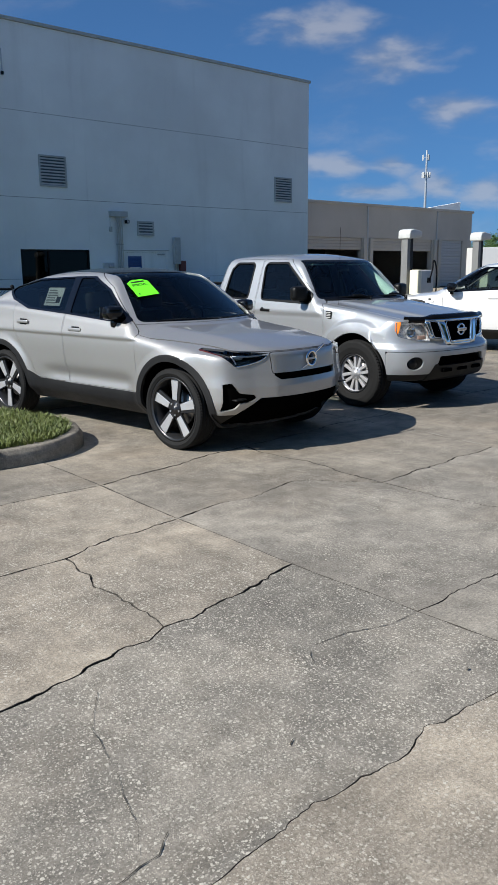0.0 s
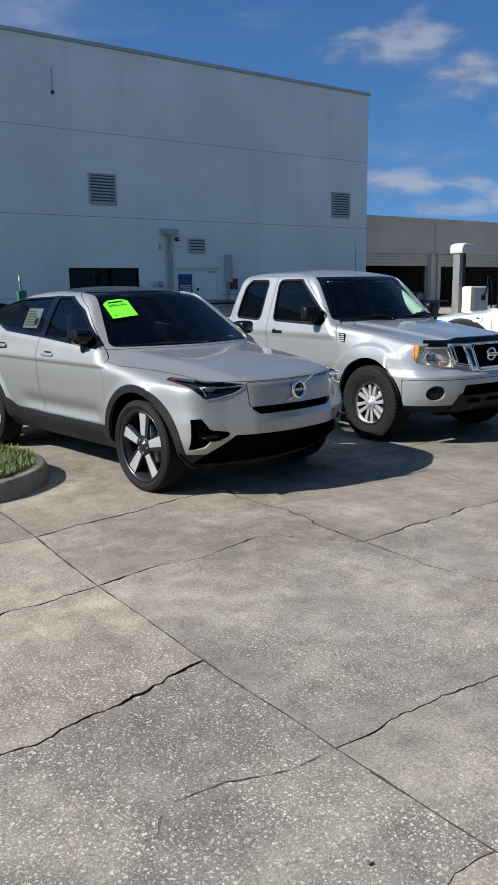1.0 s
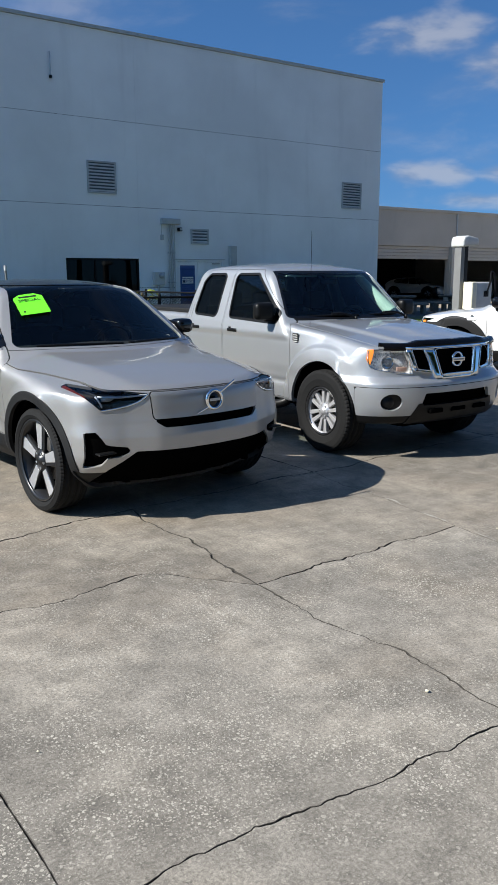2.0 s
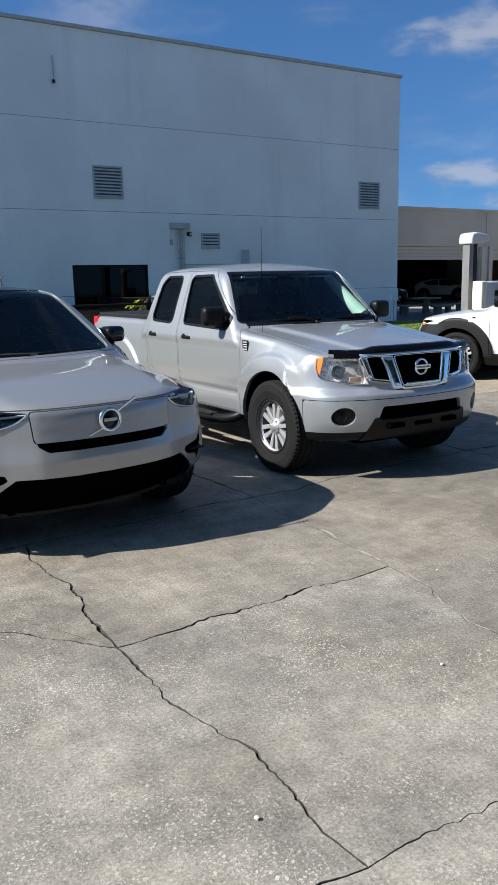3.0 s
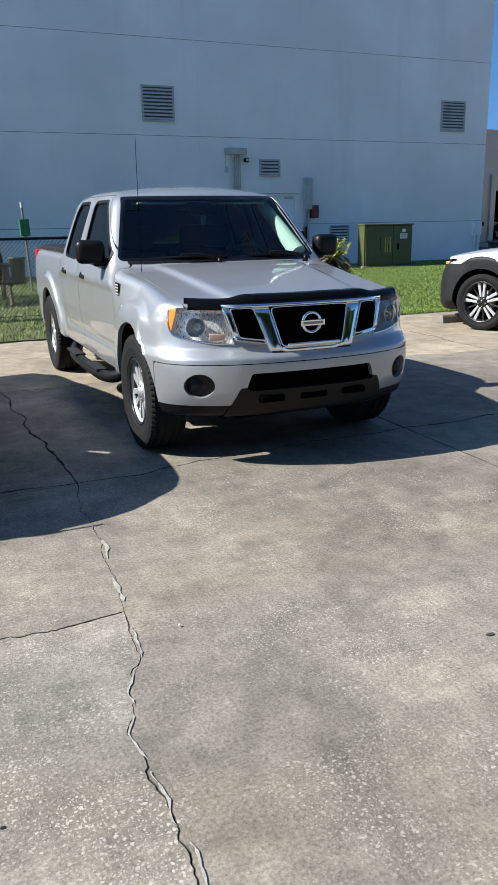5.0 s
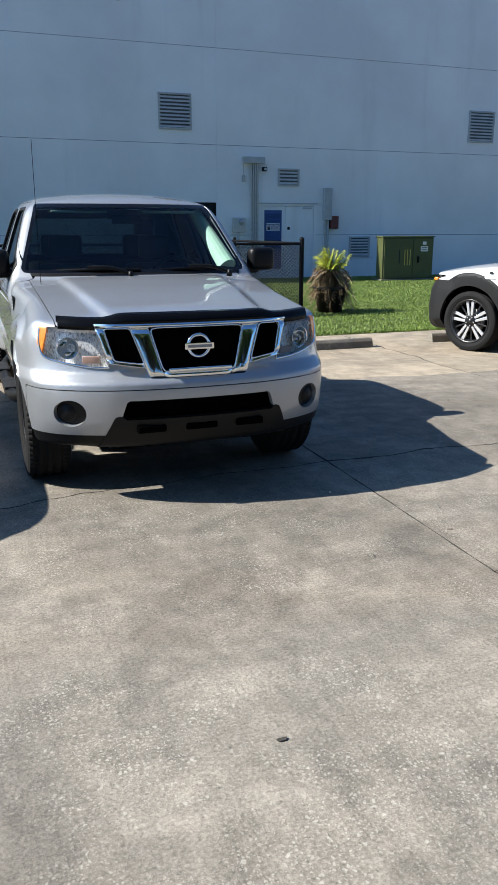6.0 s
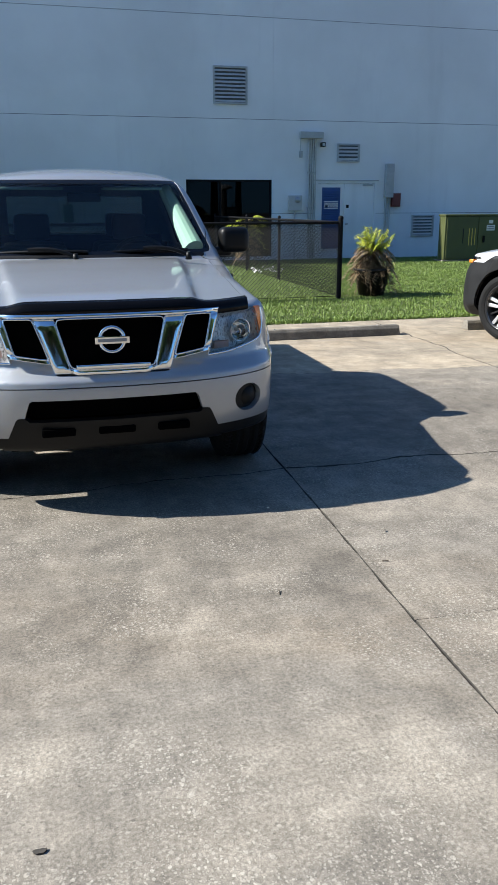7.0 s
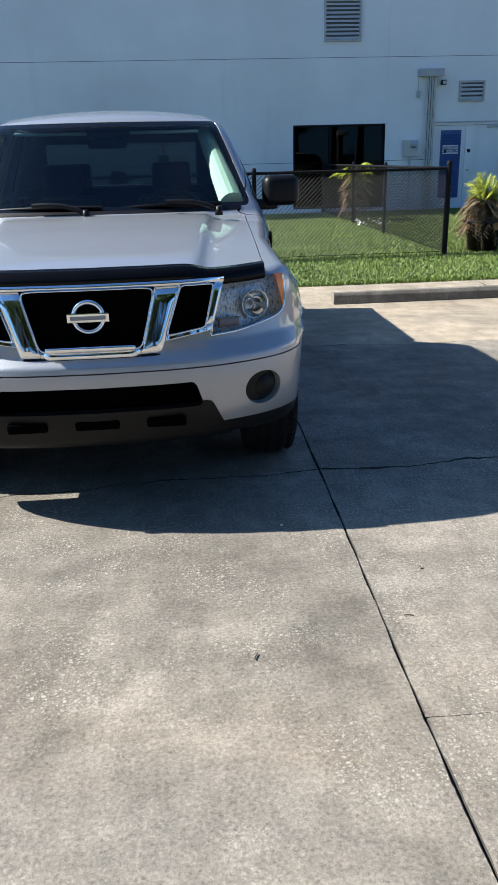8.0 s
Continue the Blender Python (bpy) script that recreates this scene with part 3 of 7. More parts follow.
PIECES = [
    "c1 c2 b1 b0 c0", "c2 c3 b2 b1", "b0 b1 b2 a1 a0", "e0 e1 e2 e3 d2 c3 c2 c1 c0",
    "b2 b7 b3 a2 a1", "b3 b4 a3 a2", "c3 d2 d3 b3 b7 b2", "d3 d4 b4 b3", "b5 b6 a5 a4",
    "f0 f1 e3 e2 e1 e0", "f1 f2 d4 d3 d2 e3", "f2 f3 b5 a4 a3 b4 d4", "f3 f4 b6 b5",
    "a0 a1 g1 g0", "a1 a2 a3 g3 g1", "a3 a4 g4 g3", "a4 a5 g5 g4", "a5 a6 g6 g5",
    "g0 g1 h1 h0", "g1 g3 h3 h1", "g3 g4 h4 h3", "g4 g5 h5 h4", "g5 g6 h6 h5",
]
WANDER = {}
SAWN = ({"a1", "b2", "c3", "d2", "e3", "f1", "g1", "h1"}, {"a4", "b5", "f3", "g4", "h4"})


def sawn(a, b):
    """Whether the line between two corners is a straight sawn joint."""
    return any(a in row and b in row for row in SAWN)


def wander(a, b):
    """The crack between two corners: one wavering line for the pieces on both its sides."""
    if (a, b) in WANDER:
        return WANDER[(a, b)]
    pa, pb = Vector(NODES[a]), Vector(NODES[b])
    far = (pb - pa).length
    steps = max(3, int(far / (0.016 if max(pa.y, pb.y) < 5.6 else 0.045)))
    across = Vector((-(pb - pa).y, (pb - pa).x)).normalized()
    joint = sawn(a, b)
    wave = 0.008 if joint else 0.08
    line = []
    for i in range(steps + 1):
        t = i / steps
        p = pa.lerp(pb, t)
        ease = min(1, 5 * t, 5 * (1 - t))
        q = Vector((p.x, p.y, 0))
        w = wave * noise.noise(q * 1.7) + 0.35 * wave * noise.noise(q * 6.1) + 0.16 * wave * noise.noise(q * 21) + (0.0012 * noise.noise(q * 60) if joint else 0.008 * noise.noise(q * 15) + 0.005 * noise.noise(q * 47) + 0.004 * noise.noise(q * 110))
        line.append(p + across * w * ease)
    WANDER[(a, b)], WANDER[(b, a)] = line, line[::-1]
    return line


def slab(loop, height, gap, material, chamfer=0.0012):
    """One piece of concrete: its outline drawn in by half the gap, with a worn edge."""
    p = np.array([(v.x, v.y) for v in loop])
    area = np.sum(p[:, 0] * np.roll(p[:, 1], -1) - np.roll(p[:, 0], -1) * p[:, 1])
    if area < 0:
        p = p[::-1]
    d = np.roll(p, -1, 0) - np.roll(p, 1, 0)
    nrm = np.stack([-d[:, 1], d[:, 0]], 1) / np.maximum(np.linalg.norm(d, axis=1, keepdims=True), 1e-6)
    wob = np.array([0.25 + 1.9 * abs(noise.noise(Vector((x * 4, y * 4, 3)))) + 0.8 * abs(noise.noise(Vector((x * 31, y * 31, 8)))) for x, y in p])[:, None]
    gap = np.broadcast_to(gap, len(p))[:: -1 if area < 0 else 1, None]
    low, top = p + nrm * gap * wob, p + nrm * (gap * wob + np.minimum(chamfer, gap * 0.6) * (0.6 + wob))
    bm = bmesh.new()
    rings = [[bm.verts.new((x, y, z)) for x, y in ring] for ring, z in ((low, -0.045), (low, height - chamfer * 0.8), (top, height))]
    n = len(p)
    for lo, hi in zip(rings, rings[1:]):
        for i in range(n):
            bm.faces.new((lo[i], lo[(i + 1) % n], hi[(i + 1) % n], hi[i])).material_index = 1
    edges = [bm.edges.get((rings[2][i], rings[2][(i + 1) % n])) for i in range(n)]
    bmesh.ops.triangle_fill(bm, edges=edges, use_beauty=True, normal=(0, 0, 1))
    bmesh.ops.recalc_face_normals(bm, faces=bm.faces)
    ob = part("slab", bm, material, bed)
    ob.data.materials.append(DIRT)
    return ob


for piece in PIECES:
    names = piece.split()
    loop, gaps = [], []
    for a, b in zip(names, names[1:] + names[:1]):
        line = wander(a, b)[:-1]
        loop += line
        gaps += [0.0036 if sawn(a, b) else 0.0004 if {a, b} == {"b5", "b6"} else 0.0014 if a[0] == b[0] == "e" or "d4" in (a, b) or {a, b} == {"b4", "a3"} else 0.0030 if "d3" in (a, b) else 0.0054] * len(line)
    mid = sum(v.y for v in loop) / len(loop)
    cx = sum(v.x for v in loop) / len(loop)
    tan = mid > 6.5
    kind = CONCRETE_WARM if names[0] in ("c1", "f0", "b0", "c2") else CONCRETE_MID if names[0] in ("c3", "d3", "f1") else CONCRETE_GREY if names[0] in ("e0",) else CONCRETE
    slab(loop, 0.002 * noise.noise(Vector((cx * 3, mid * 3, 0))), gaps, CONCRETE_TAN if tan else kind)

# farther slabs, on a plain grid
for x0, x1 in ((-13.5, -8.2), (-8.2, -2.6)):
    for y0, y1 in ((-15, -8), (-8, -0.9), (-0.9, 5.25), (5.25, 11.3)):
        slab([Vector(v) for v in ((x0, y0), (x1, y0), (x1, y1), (x0, y1))], 0.0, 0.003, CONCRETE)
for x0, x1 in ((-2.6, 2.54), (2.54, 5.45), (5.45, 8.27), (8.27, 11.2)):
    for y0, y1 in ((-15, -8), (-8, -0.9)):
        slab([Vector(v) for v in ((x0, y0), (x1, y0), (x1, y1), (x0, y1))], 0.0, 0.003, CONCRETE)
for x0, x1 in ((11.2, 14.1), (14.1, 20), (20, 26), (26, 33), (33, 39.5)):
    for y0, y1 in ((-15, -8), (-8, -0.9), (-0.9, 1.95), (1.95, 3.73), (3.73, 5.45), (5.45, 8.2), (8.2, 11.3)):
        if x0 < 12 and y0 > 5:
            continue
        slab([Vector(v) for v in ((x0, y0), (x1, y0), (x1, y1), (x0, y1))], 0.0, 0.003, CONCRETE_TAN if y0 > 5 else CONCRETE)

lawn = part("lawn", boxed(-14, 31, 11.36, WALL_Y - 0.01, -0.044, 0.01), SOIL)
tagged(lawn, "dark soil bed under the lawn beside the building", "lawn", kind="structure")
road = part("road", boxed(31.1, 90, 11.36, 37.4, -0.044, -0.02), CONCRETE_TAN)
tagged(road, "pale concrete yard before the workshop bays", "road", kind="structure")


def blades(name, count, x0, x1, y0, y1, z, tall, label, inside=None, seed=5, material=None):
    """Grass: bent blades of three sides, thinner and taller at random."""
    g = np.random.default_rng(seed)
    x, y = g.uniform(x0, x1, count), g.uniform(y0, y1, count)
    if inside is not None:
        ok = inside(x, y)
        x, y = x[ok], y[ok]
    n = len(x)
    az, lean = g.uniform(0, 2 * np.pi, n), g.uniform(0.1, 0.8, n)
    h, w = tall * g.uniform(0.45, 1.15, n), g.uniform(0.0022, 0.0052, n) * (1 + tall * 4)
    d, s = np.stack([np.cos(az), np.sin(az)], 1), np.stack([-np.sin(az), np.cos(az)], 1)
    p = np.stack([x, y], 1)
    zz = lambda k: (z + h * k)[:, None]  # noqa: E731
    v = np.stack([
        np.hstack([p - s * w[:, None], zz(-0.1)]), np.hstack([p + s * w[:, None], zz(-0.1)]),
        np.hstack([p + d * (h * lean * 0.35)[:, None] - s * w[:, None] * 0.8, zz(0.6)]), np.hstack([p + d * (h * lean * 0.35)[:, None] + s * w[:, None] * 0.8, zz(0.6)]),
        np.hstack([p + d * (h * lean)[:, None], zz(0.95)]),
    ], 1).reshape(-1, 3)
    b = np.arange(n)[:, None] * 5
    tri = np.concatenate([b + [0, 1, 3], b + [0, 3, 2], b + [2, 3, 4]])
    ob = part(name, raw(name, v, tri, smooth=False), material or GRASS)
    return tagged(ob, label, "grass", kind="stuff")


blades("grass", 400000, 7.5, 24.5, 11.34, WALL_Y - 0.1, 0.01, 0.042, "mown green lawn grass, ragged along the concrete edge", lambda x, y: np.random.default_rng(1).uniform(0, 1, len(x)) < np.clip(1.25 - (y - 11) * 0.06, 0.3, 1))
blades("grass", 26000, 7.5, 24.5, 11.20, 11.40, 0.0, 0.055, "longer grass hanging over the concrete edge", None, 31)
blades("grass", 60000, -6, 7.5, 11.34, WALL_Y - 0.1, 0.01, 0.06, "mown green lawn grass behind the parked cars")


def louver(name, x0, x1, z0, z1, count, material, label, y=WALL_Y):
    t = thing(name, pose((x0 + x1) / 2, y, z0), label, "louver")
    w, h = (x1 - x0) / 2, z1 - z0
    f = 0.05
    for a in (boxed(-w, -w + f, -0.05, 0.02, 0, h, 0.004), boxed(w - f, w, -0.05, 0.02, 0, h, 0.004), boxed(-w + f, w - f, -0.048, 0.02, h - f, h, 0.004), boxed(-w + f, w - f, -0.048, 0.02, 0, f, 0.004)):
        part("frame", a, material, t)
    part("backing", boxed(-w + f, w - f, -0.006, 0.004, f, h - f), SEAM, t)
    step = (h - 2 * f) / count
    first = None
    for i in range(count):
        if first is None:
            bm = extruded([(-0.045, 0.0), (-0.040, 0.004), (-0.008, step * 0.56), (-0.014, step * 0.56)], -w + f, w - f, axis="x")
            first = part("slat", bm, PALE, t)
            first.location.z = f + step * 0.1
        else:
            s = new("slat", first.data)
            s.parent = t
            s.location.z = f + step * (i + 0.1)
    return t


def hole_wall(name, x0, x1, z1, y, thick, holes, material, label):
    """A wall along x with rectangular openings through it, built of butted blocks."""
    bm = bmesh.new()
    xs = sorted({x0, x1, *[h[0] for h in holes], *[h[1] for h in holes]})
    for a, b in zip(xs, xs[1:]):
        cuts = sorted((h[2], h[3]) for h in holes if h[0] <= a and h[1] >= b)
        z = 0.0
        for lo, hi in cuts:
            if lo > z:
                box(bm, a, b, y, y + thick, z, lo)
            z = hi
        box(bm, a, b, y, y + thick, z, z1)
    bmesh.ops.remove_doubles(bm, verts=bm.verts, dist=1e-4)
    return tagged(part(name, bm, material), label, "wall", kind="structure")


# big building: panels between the recessed seams
ROOF_Z = 8.82
wall = hole_wall("wall_main", -16, 23.87, ROOF_Z, WALL_Y + 0.012, 0.25, [(10.98, 13.44, 0.12, 2.22), (14.76, 16.64, 0.0, 2.2)], SEAM, "tall painted concrete wall with thin panel seams")
SEAMS_Z = (0.0, 1.30, 3.80, 6.33, ROOF_Z)
SEAMS_X = (-16.0, -5.0, 3.2, 13.47, 23.87)
JOINT = 0.0015
HOLES = [(10.98, 13.44, 0.12, 2.22), (14.76, 16.64, 0.0, 2.2)]
for i, (z0, z1) in enumerate(zip(SEAMS_Z, SEAMS_Z[1:])):
    for x0, x1 in zip(SEAMS_X, SEAMS_X[1:]):
        mine = [h for h in HOLES if h[0] < x1 and h[1] > x0 and h[2] < z1 and h[3] > z0]
        g = 0.006
        bm = bmesh.new()
        xs = sorted({x0 + JOINT, x1 - JOINT, *[min(max(v, x0 + JOINT), x1 - JOINT) for h in mine for v in h[:2]]})
        for a, b in zip(xs, xs[1:]):
            over = [h for h in mine if h[0] <= a + 1e-6 and h[1] >= b - 1e-6]
            lo = z0 + g
            for h in over:
                if h[2] > lo:
                    box(bm, a, b, WALL_Y, WALL_Y + 0.011, lo, min(h[2], z1 - g))
                lo = max(lo, h[3])
            if lo < z1 - g:
                box(bm, a, b, WALL_Y, WALL_Y + 0.011, lo, z1 - g)
        part("panel", bm, WALL, wall)
side = tagged(part("wall_side", boxed(23.62, 23.868, WALL_Y + 0.27, WALL_Y + 40, 0, ROOF_Z), WALL), "tall painted concrete side wall", "wall", kind="structure")
roof = tagged(part("roof", boxed(-16, 23.6, WALL_Y + 0.27, WALL_Y + 40, ROOF_Z - 0.5, ROOF_Z - 0.2), TRIM), "flat roof behind the parapet", "roof", kind="structure")
coping = tagged(part("coping", boxed(-16, 23.93, WALL_Y - 0.06, WALL_Y + 0.32, ROOF_Z, ROOF_Z + 0.10, 0.01), TRIM), "grey metal coping along the parapet", "coping", kind="structure")
# the unlit room is painted as a near-black wall
back = tagged(part("wall_room", boxed(6, 22, WALL_Y + 4, WALL_Y + 4.2, 0, 3), ROOM_SHADE), "back wall of the room behind the window, near-black for its shade", "wall", kind="structure")

louver("wall_louver", 11.78, 12.73, 4.16, 5.11, 9, TRIM, "grey metal wall louver with nine slats", WALL_Y)
louver("wall_louver", 21.94, 22.90, 4.16, 5.11, 9, TRIM, "grey metal wall louver near the building corner")
louver("wall_louver", 15.37, 16.06, 2.71, 3.21, 4, TRIM, "small grey metal louver above the service door")
louver("wall_louver", 17.80, 18.53, 0.62, 1.25, 6, TRIM, "grey metal louver low on the wall")

# shop window
win = thing("window_1", pose(12.21, WALL_Y, 0.12), "dark glazed shop window with thin black frame", "window", kind="structure")
for a in (boxed(-1.23, -1.18, 0.03, 0.12, 0, 2.1), boxed(1.18, 1.23, 0.03, 0.12, 0, 2.1), boxed(-1.18, 1.18, 0.03, 0.12, 2.05, 2.1), boxed(-1.18, 1.18, 0.03, 0.12, 0, 0.05), boxed(-0.28, -0.23, 0.035, 0.115, 0.05, 2.05)):
    part("window_frame", a, BLACK_METAL, win)
for a, b in ((-1.18, -0.28), (-0.23, 1.18)):
    part("pane", boxed(a, b, 0.07, 0.078, 0.05, 2.05), WINDOW_GLASS, win)

# service doors
door = thing("door_1", pose(14.76, WALL_Y, 0.0), "pair of pale blue painted steel doors, one with a blue louver", "door", kind="structure")
part("frame", boxed(0.0, 0.06, 0.0, 0.1, 0, 2.2), WALL, door)
part("frame", boxed(1.82, 1.88, 0.0, 0.1, 0, 2.2), WALL, door)
part("frame", boxed(0.06, 1.82, 0.0, 0.1, 2.14, 2.2), WALL, door)
leaf = part("door_leaf", boxed(0.065, 0.875, 0.03, 0.08, 0.02, 2.135, 0.004), WALL, door)
leaf2 = part("door_leaf", boxed(0.885, 1.815, 0.03, 0.08, 0.02, 2.135, 0.004), WALL, door)
part("blue_panel", boxed(0.20, 0.76, 0.02, 0.03, 0.3, 2.02), BLUE_METAL, leaf)
for i in range(26):
    part("slat", extruded([(-0.012, 0.0), (0.021, 0.046), (0.021, 0.0)], 0.22, 0.74, axis="x"), BLUE_METAL, leaf).location.z = 0.33 + i * 0.063
part("knob", rod(bmesh.new(), (0.97, 0.03, 1.0), (0.97, -0.05, 1.0), 0.03), GALV, leaf2)
part("lock", boxed(0.95, 1.03, 0.015, 0.03, 1.45, 1.54, 0.004), BLACK_TRIM, leaf2)
part("door_closer", boxed(1.45, 1.75, -0.01, 0.03, 2.06, 2.11, 0.004), TRIM, leaf2)
part("drip_cap", boxed(-0.05, 1.93, -0.03, 0.02, 2.205, 2.23), TRIM, door)


def lettering(text, size, m, material, parent, name="lettering"):
    cu = bpy.data.curves.new(name, "FONT")
    cu.body, cu.size, cu.align_x, cu.align_y, cu.extrude = text, size, "CENTER", "CENTER", 0.0008
    tmp = bpy.data.objects.new(name, cu)
    me = bpy.data.meshes.new_from_object(tmp)
    bpy.data.objects.remove(tmp)
    me.materials.clear()
    ob = part(name, me, material, parent)
    ob.matrix_local = m
    return ob


sign = thing("door_sign", pose(15.235, WALL_Y + 0.006, 1.535), "white sign with dark lettering on the blue louver", "sign")
part("plate", boxed(-0.215, 0.215, -0.004, 0.004, -0.11, 0.11, 0.002), PAPER, sign)
lettering("ELECTRICAL", 0.075, pose(0, -0.006, 0.045, 90), BLUE_METAL, sign)
lettering("ROOM", 0.075, pose(0.05, -0.006, -0.045, 90), BLUE_METAL, sign)
part("symbol", boxed(-0.18, -0.10, -0.007, -0.004, -0.085, -0.01), INK, sign)

# pipes and boxes on the wall
trunk = thing("conduit_trunk", pose(14.575, WALL_Y, 0), "grey junction trunking with four vertical conduits", "conduit")
part("junction_box", boxed(-0.335, 0.335, -0.16, 0, 3.32, 3.50, 0.01), TRIM, trunk)
for i in range(4):
    part("pipe", rod(bmesh.new(), (-0.065 + i * 0.066, -0.08, 0.0), (-0.065 + i * 0.066, -0.08, 3.33), 0.019), PALE, trunk)
    for z in (0.5, 1.45, 2.4):
        part("strap", boxed(-0.088 + i * 0.066, -0.042 + i * 0.066, -0.102, 0.0, z, z + 0.03, 0.003), TRIM, trunk)
for i in range(3):
    part("pipe", rod(bmesh.new(), (-0.032 + i * 0.066, -0.035, 0.0), (-0.032 + i * 0.066, -0.035, 3.33), 0.014), POST_GREY, trunk)
part("small_box", boxed(-0.34, -0.25, -0.07, 0, 2.82, 2.99, 0.006), TRIM, trunk)
part("wire", rod(bmesh.new(), (-0.30, -0.02, 2.98), (-0.30, -0.02, 3.33), 0.008), TRIM, trunk)
cam_box = thing("security_lamp", pose(14.92, WALL_Y, 3.11), "small black wall lamp on a bracket", "lamp")
part("housing", boxed(-0.06, 0.06, -0.15, 0, 0, 0.12, 0.015), BLACK_TRIM, cam_box)
part("lens", boxed(-0.04, 0.04, -0.158, -0.149, 0.025, 0.095, 0.003), PALE, cam_box)
meter = thing("electric_meter", pose(14.115, WALL_Y, 1.38), "pale grey electric meter box with round glass dial", "meter")
part("case", boxed(-0.2, 0.2, -0.12, 0, 0, 0.42, 0.015), PALE, meter)
v, f = lathe([(0.0, -0.07), (0.07, -0.065), (0.085, -0.04), (0.09, 0.0)], 32)
dial = part("dial", raw("dial", v[:, [1, 0, 2]], f[:, ::-1]), GALV, meter)
dial.location = (0.06, -0.12, 0.30)
part("pipe", rod(bmesh.new(), (0, -0.05, -1.38), (0, -0.05, 0), 0.025), GALV, meter)
panel = thing("cable_cabinet", pose(16.985, WALL_Y, 0), "tall grey cable cabinet with conduits below", "cabinet")
part("case", boxed(-0.12, 0.12, -0.18, 0, 1.74, 2.68, 0.012), TRIM, panel)
for x in (-0.07, 0.05):
    part("pipe", rod(bmesh.new(), (x, -0.06, 0), (x, -0.06, 1.75), 0.03), TRIM, panel)
alarm = thing("alarm_box", pose(17.23, WALL_Y, 1.48), "small dark red alarm box on the wall", "alarm box")
part("case", boxed(-0.13, 0.13, -0.14, 0, 0, 0.38, 0.012), RED_PAINT, alarm)
part("cover", boxed(-0.10, 0.10, -0.15, -0.138, 0.04, 0.34, 0.004), RED_PAINT, alarm)
corner_box = thing("meter_cabinet", pose(23.65, WALL_Y, 0), "wall-coloured box on two pipes at the building corner", "cabinet")
part("case", boxed(-0.16, 0.16, -0.14, 0, 0.81, 1.25, 0.012), WALL, corner_box)
for x in (-0.06, 0.07):
    part("pipe", rod(bmesh.new(), (x, -0.06, 0), (x, -0.06, 0.82), 0.035), WALL, corner_box)
part("socket", boxed(0.20, 0.30, -0.08, 0, 1.11, 1.25, 0.01), BLACK_TRIM, corner_box)
bracket = thing("roof_bracket", pose(10.77, WALL_Y, 7.33), "thin rusty pipe stub high on the wall", "pipe")
part("pipe", rod(bmesh.new(), (0, -0.05, 0), (0, -0.05, 0.66), 0.02), GALV, bracket)
part("cap", rod(bmesh.new(), (0, -0.06, -0.06), (0, -0.06, 0.02), 0.045), BLACK_TRIM, bracket)

# transformer cabinet
tx = thing("transformer_cabinet", pose(18.60, 21.40, 0.0), "olive green padmount transformer cabinet on the lawn", "transformer")
part("base", boxed(-0.90, 0.90, -0.05, 0.55, 0.0, 0.06, 0.01), KERB, tx)
part("body", boxed(-0.85, 0.85, 0.0, 0.36, 0.06, 1.235, 0.02), GREEN_METAL, tx)
part("lid", boxed(-0.875, 0.875, -0.04, 0.39, 1.235, 1.275, 0.012), GREEN_METAL, tx)
part("door", boxed(-0.80, 0.14, -0.018, 0.0, 0.10, 1.21, 0.006), GREEN_METAL, tx)
part("door", boxed(0.16, 0.81, -0.018, 0.0, 0.10, 1.21, 0.006), GREEN_METAL, tx)
part("handle", boxed(0.30, 0.36, -0.05, -0.018, 0.52, 0.70, 0.01), BLACK_METAL, tx)
for x in (-0.12, -0.03, 0.06):
    part("sticker", boxed(x - 0.012, x + 0.012, -0.022, -0.018, 0.45, 0.90), YELLOW, tx)
part("sticker", boxed(-0.315, -0.285, -0.022, -0.018, 0.50, 0.90), INK, tx)
for z, h, w in ((0.84, 0.15, 0.125), (1.03, 0.09, 0.06)):
    part("label_plate", boxed(0.53 - w, 0.53 + w, -0.022, -0.018, z, z + h), PAPER, tx)
for z in (0.87, 0.93):
    part("print_bar", boxed(0.43, 0.63, -0.025, -0.022, z, z + 0.03), GREY_INK, tx)

# ---- the cars ----


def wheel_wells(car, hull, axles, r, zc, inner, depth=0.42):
    """Open the arches and line them with wells, their shade painted in black."""
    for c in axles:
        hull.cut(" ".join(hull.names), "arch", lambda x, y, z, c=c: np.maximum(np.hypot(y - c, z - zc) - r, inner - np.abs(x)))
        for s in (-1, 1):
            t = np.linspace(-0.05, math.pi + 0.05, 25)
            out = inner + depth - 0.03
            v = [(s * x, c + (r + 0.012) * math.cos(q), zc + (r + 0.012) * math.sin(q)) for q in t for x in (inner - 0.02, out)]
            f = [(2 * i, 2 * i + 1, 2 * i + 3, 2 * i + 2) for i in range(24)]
            part("wheel_well", raw("wheel_well", v, f), SHADE_BLACK, car)


TRUCK_TOP = curve_of([-1.0, -0.8, -0.6, -0.3, 0.1, 0.5, 0.8, 2.4, 2.5, 4.2], [0.96, 1.0, 1.045, 1.09, 1.145, 1.185, 1.19, 1.19, 1.205, 1.215])
TRUCK_WIDE = curve_of([0.28, 0.40, 0.55, 0.66, 0.78, 0.95, 1.08, 1.22], [0.76, 0.845, 0.868, 0.872, 0.884, 0.884, 0.872, 0.845])
TRUCK_NOSE = curve_of([0.25, 0.38, 0.50, 0.62, 0.688, 0.722, 0.752, 0.98, 1.05], [-0.74, -0.815, -0.855, -0.865, -0.859, -0.824, -0.792, -0.75, -0.70])
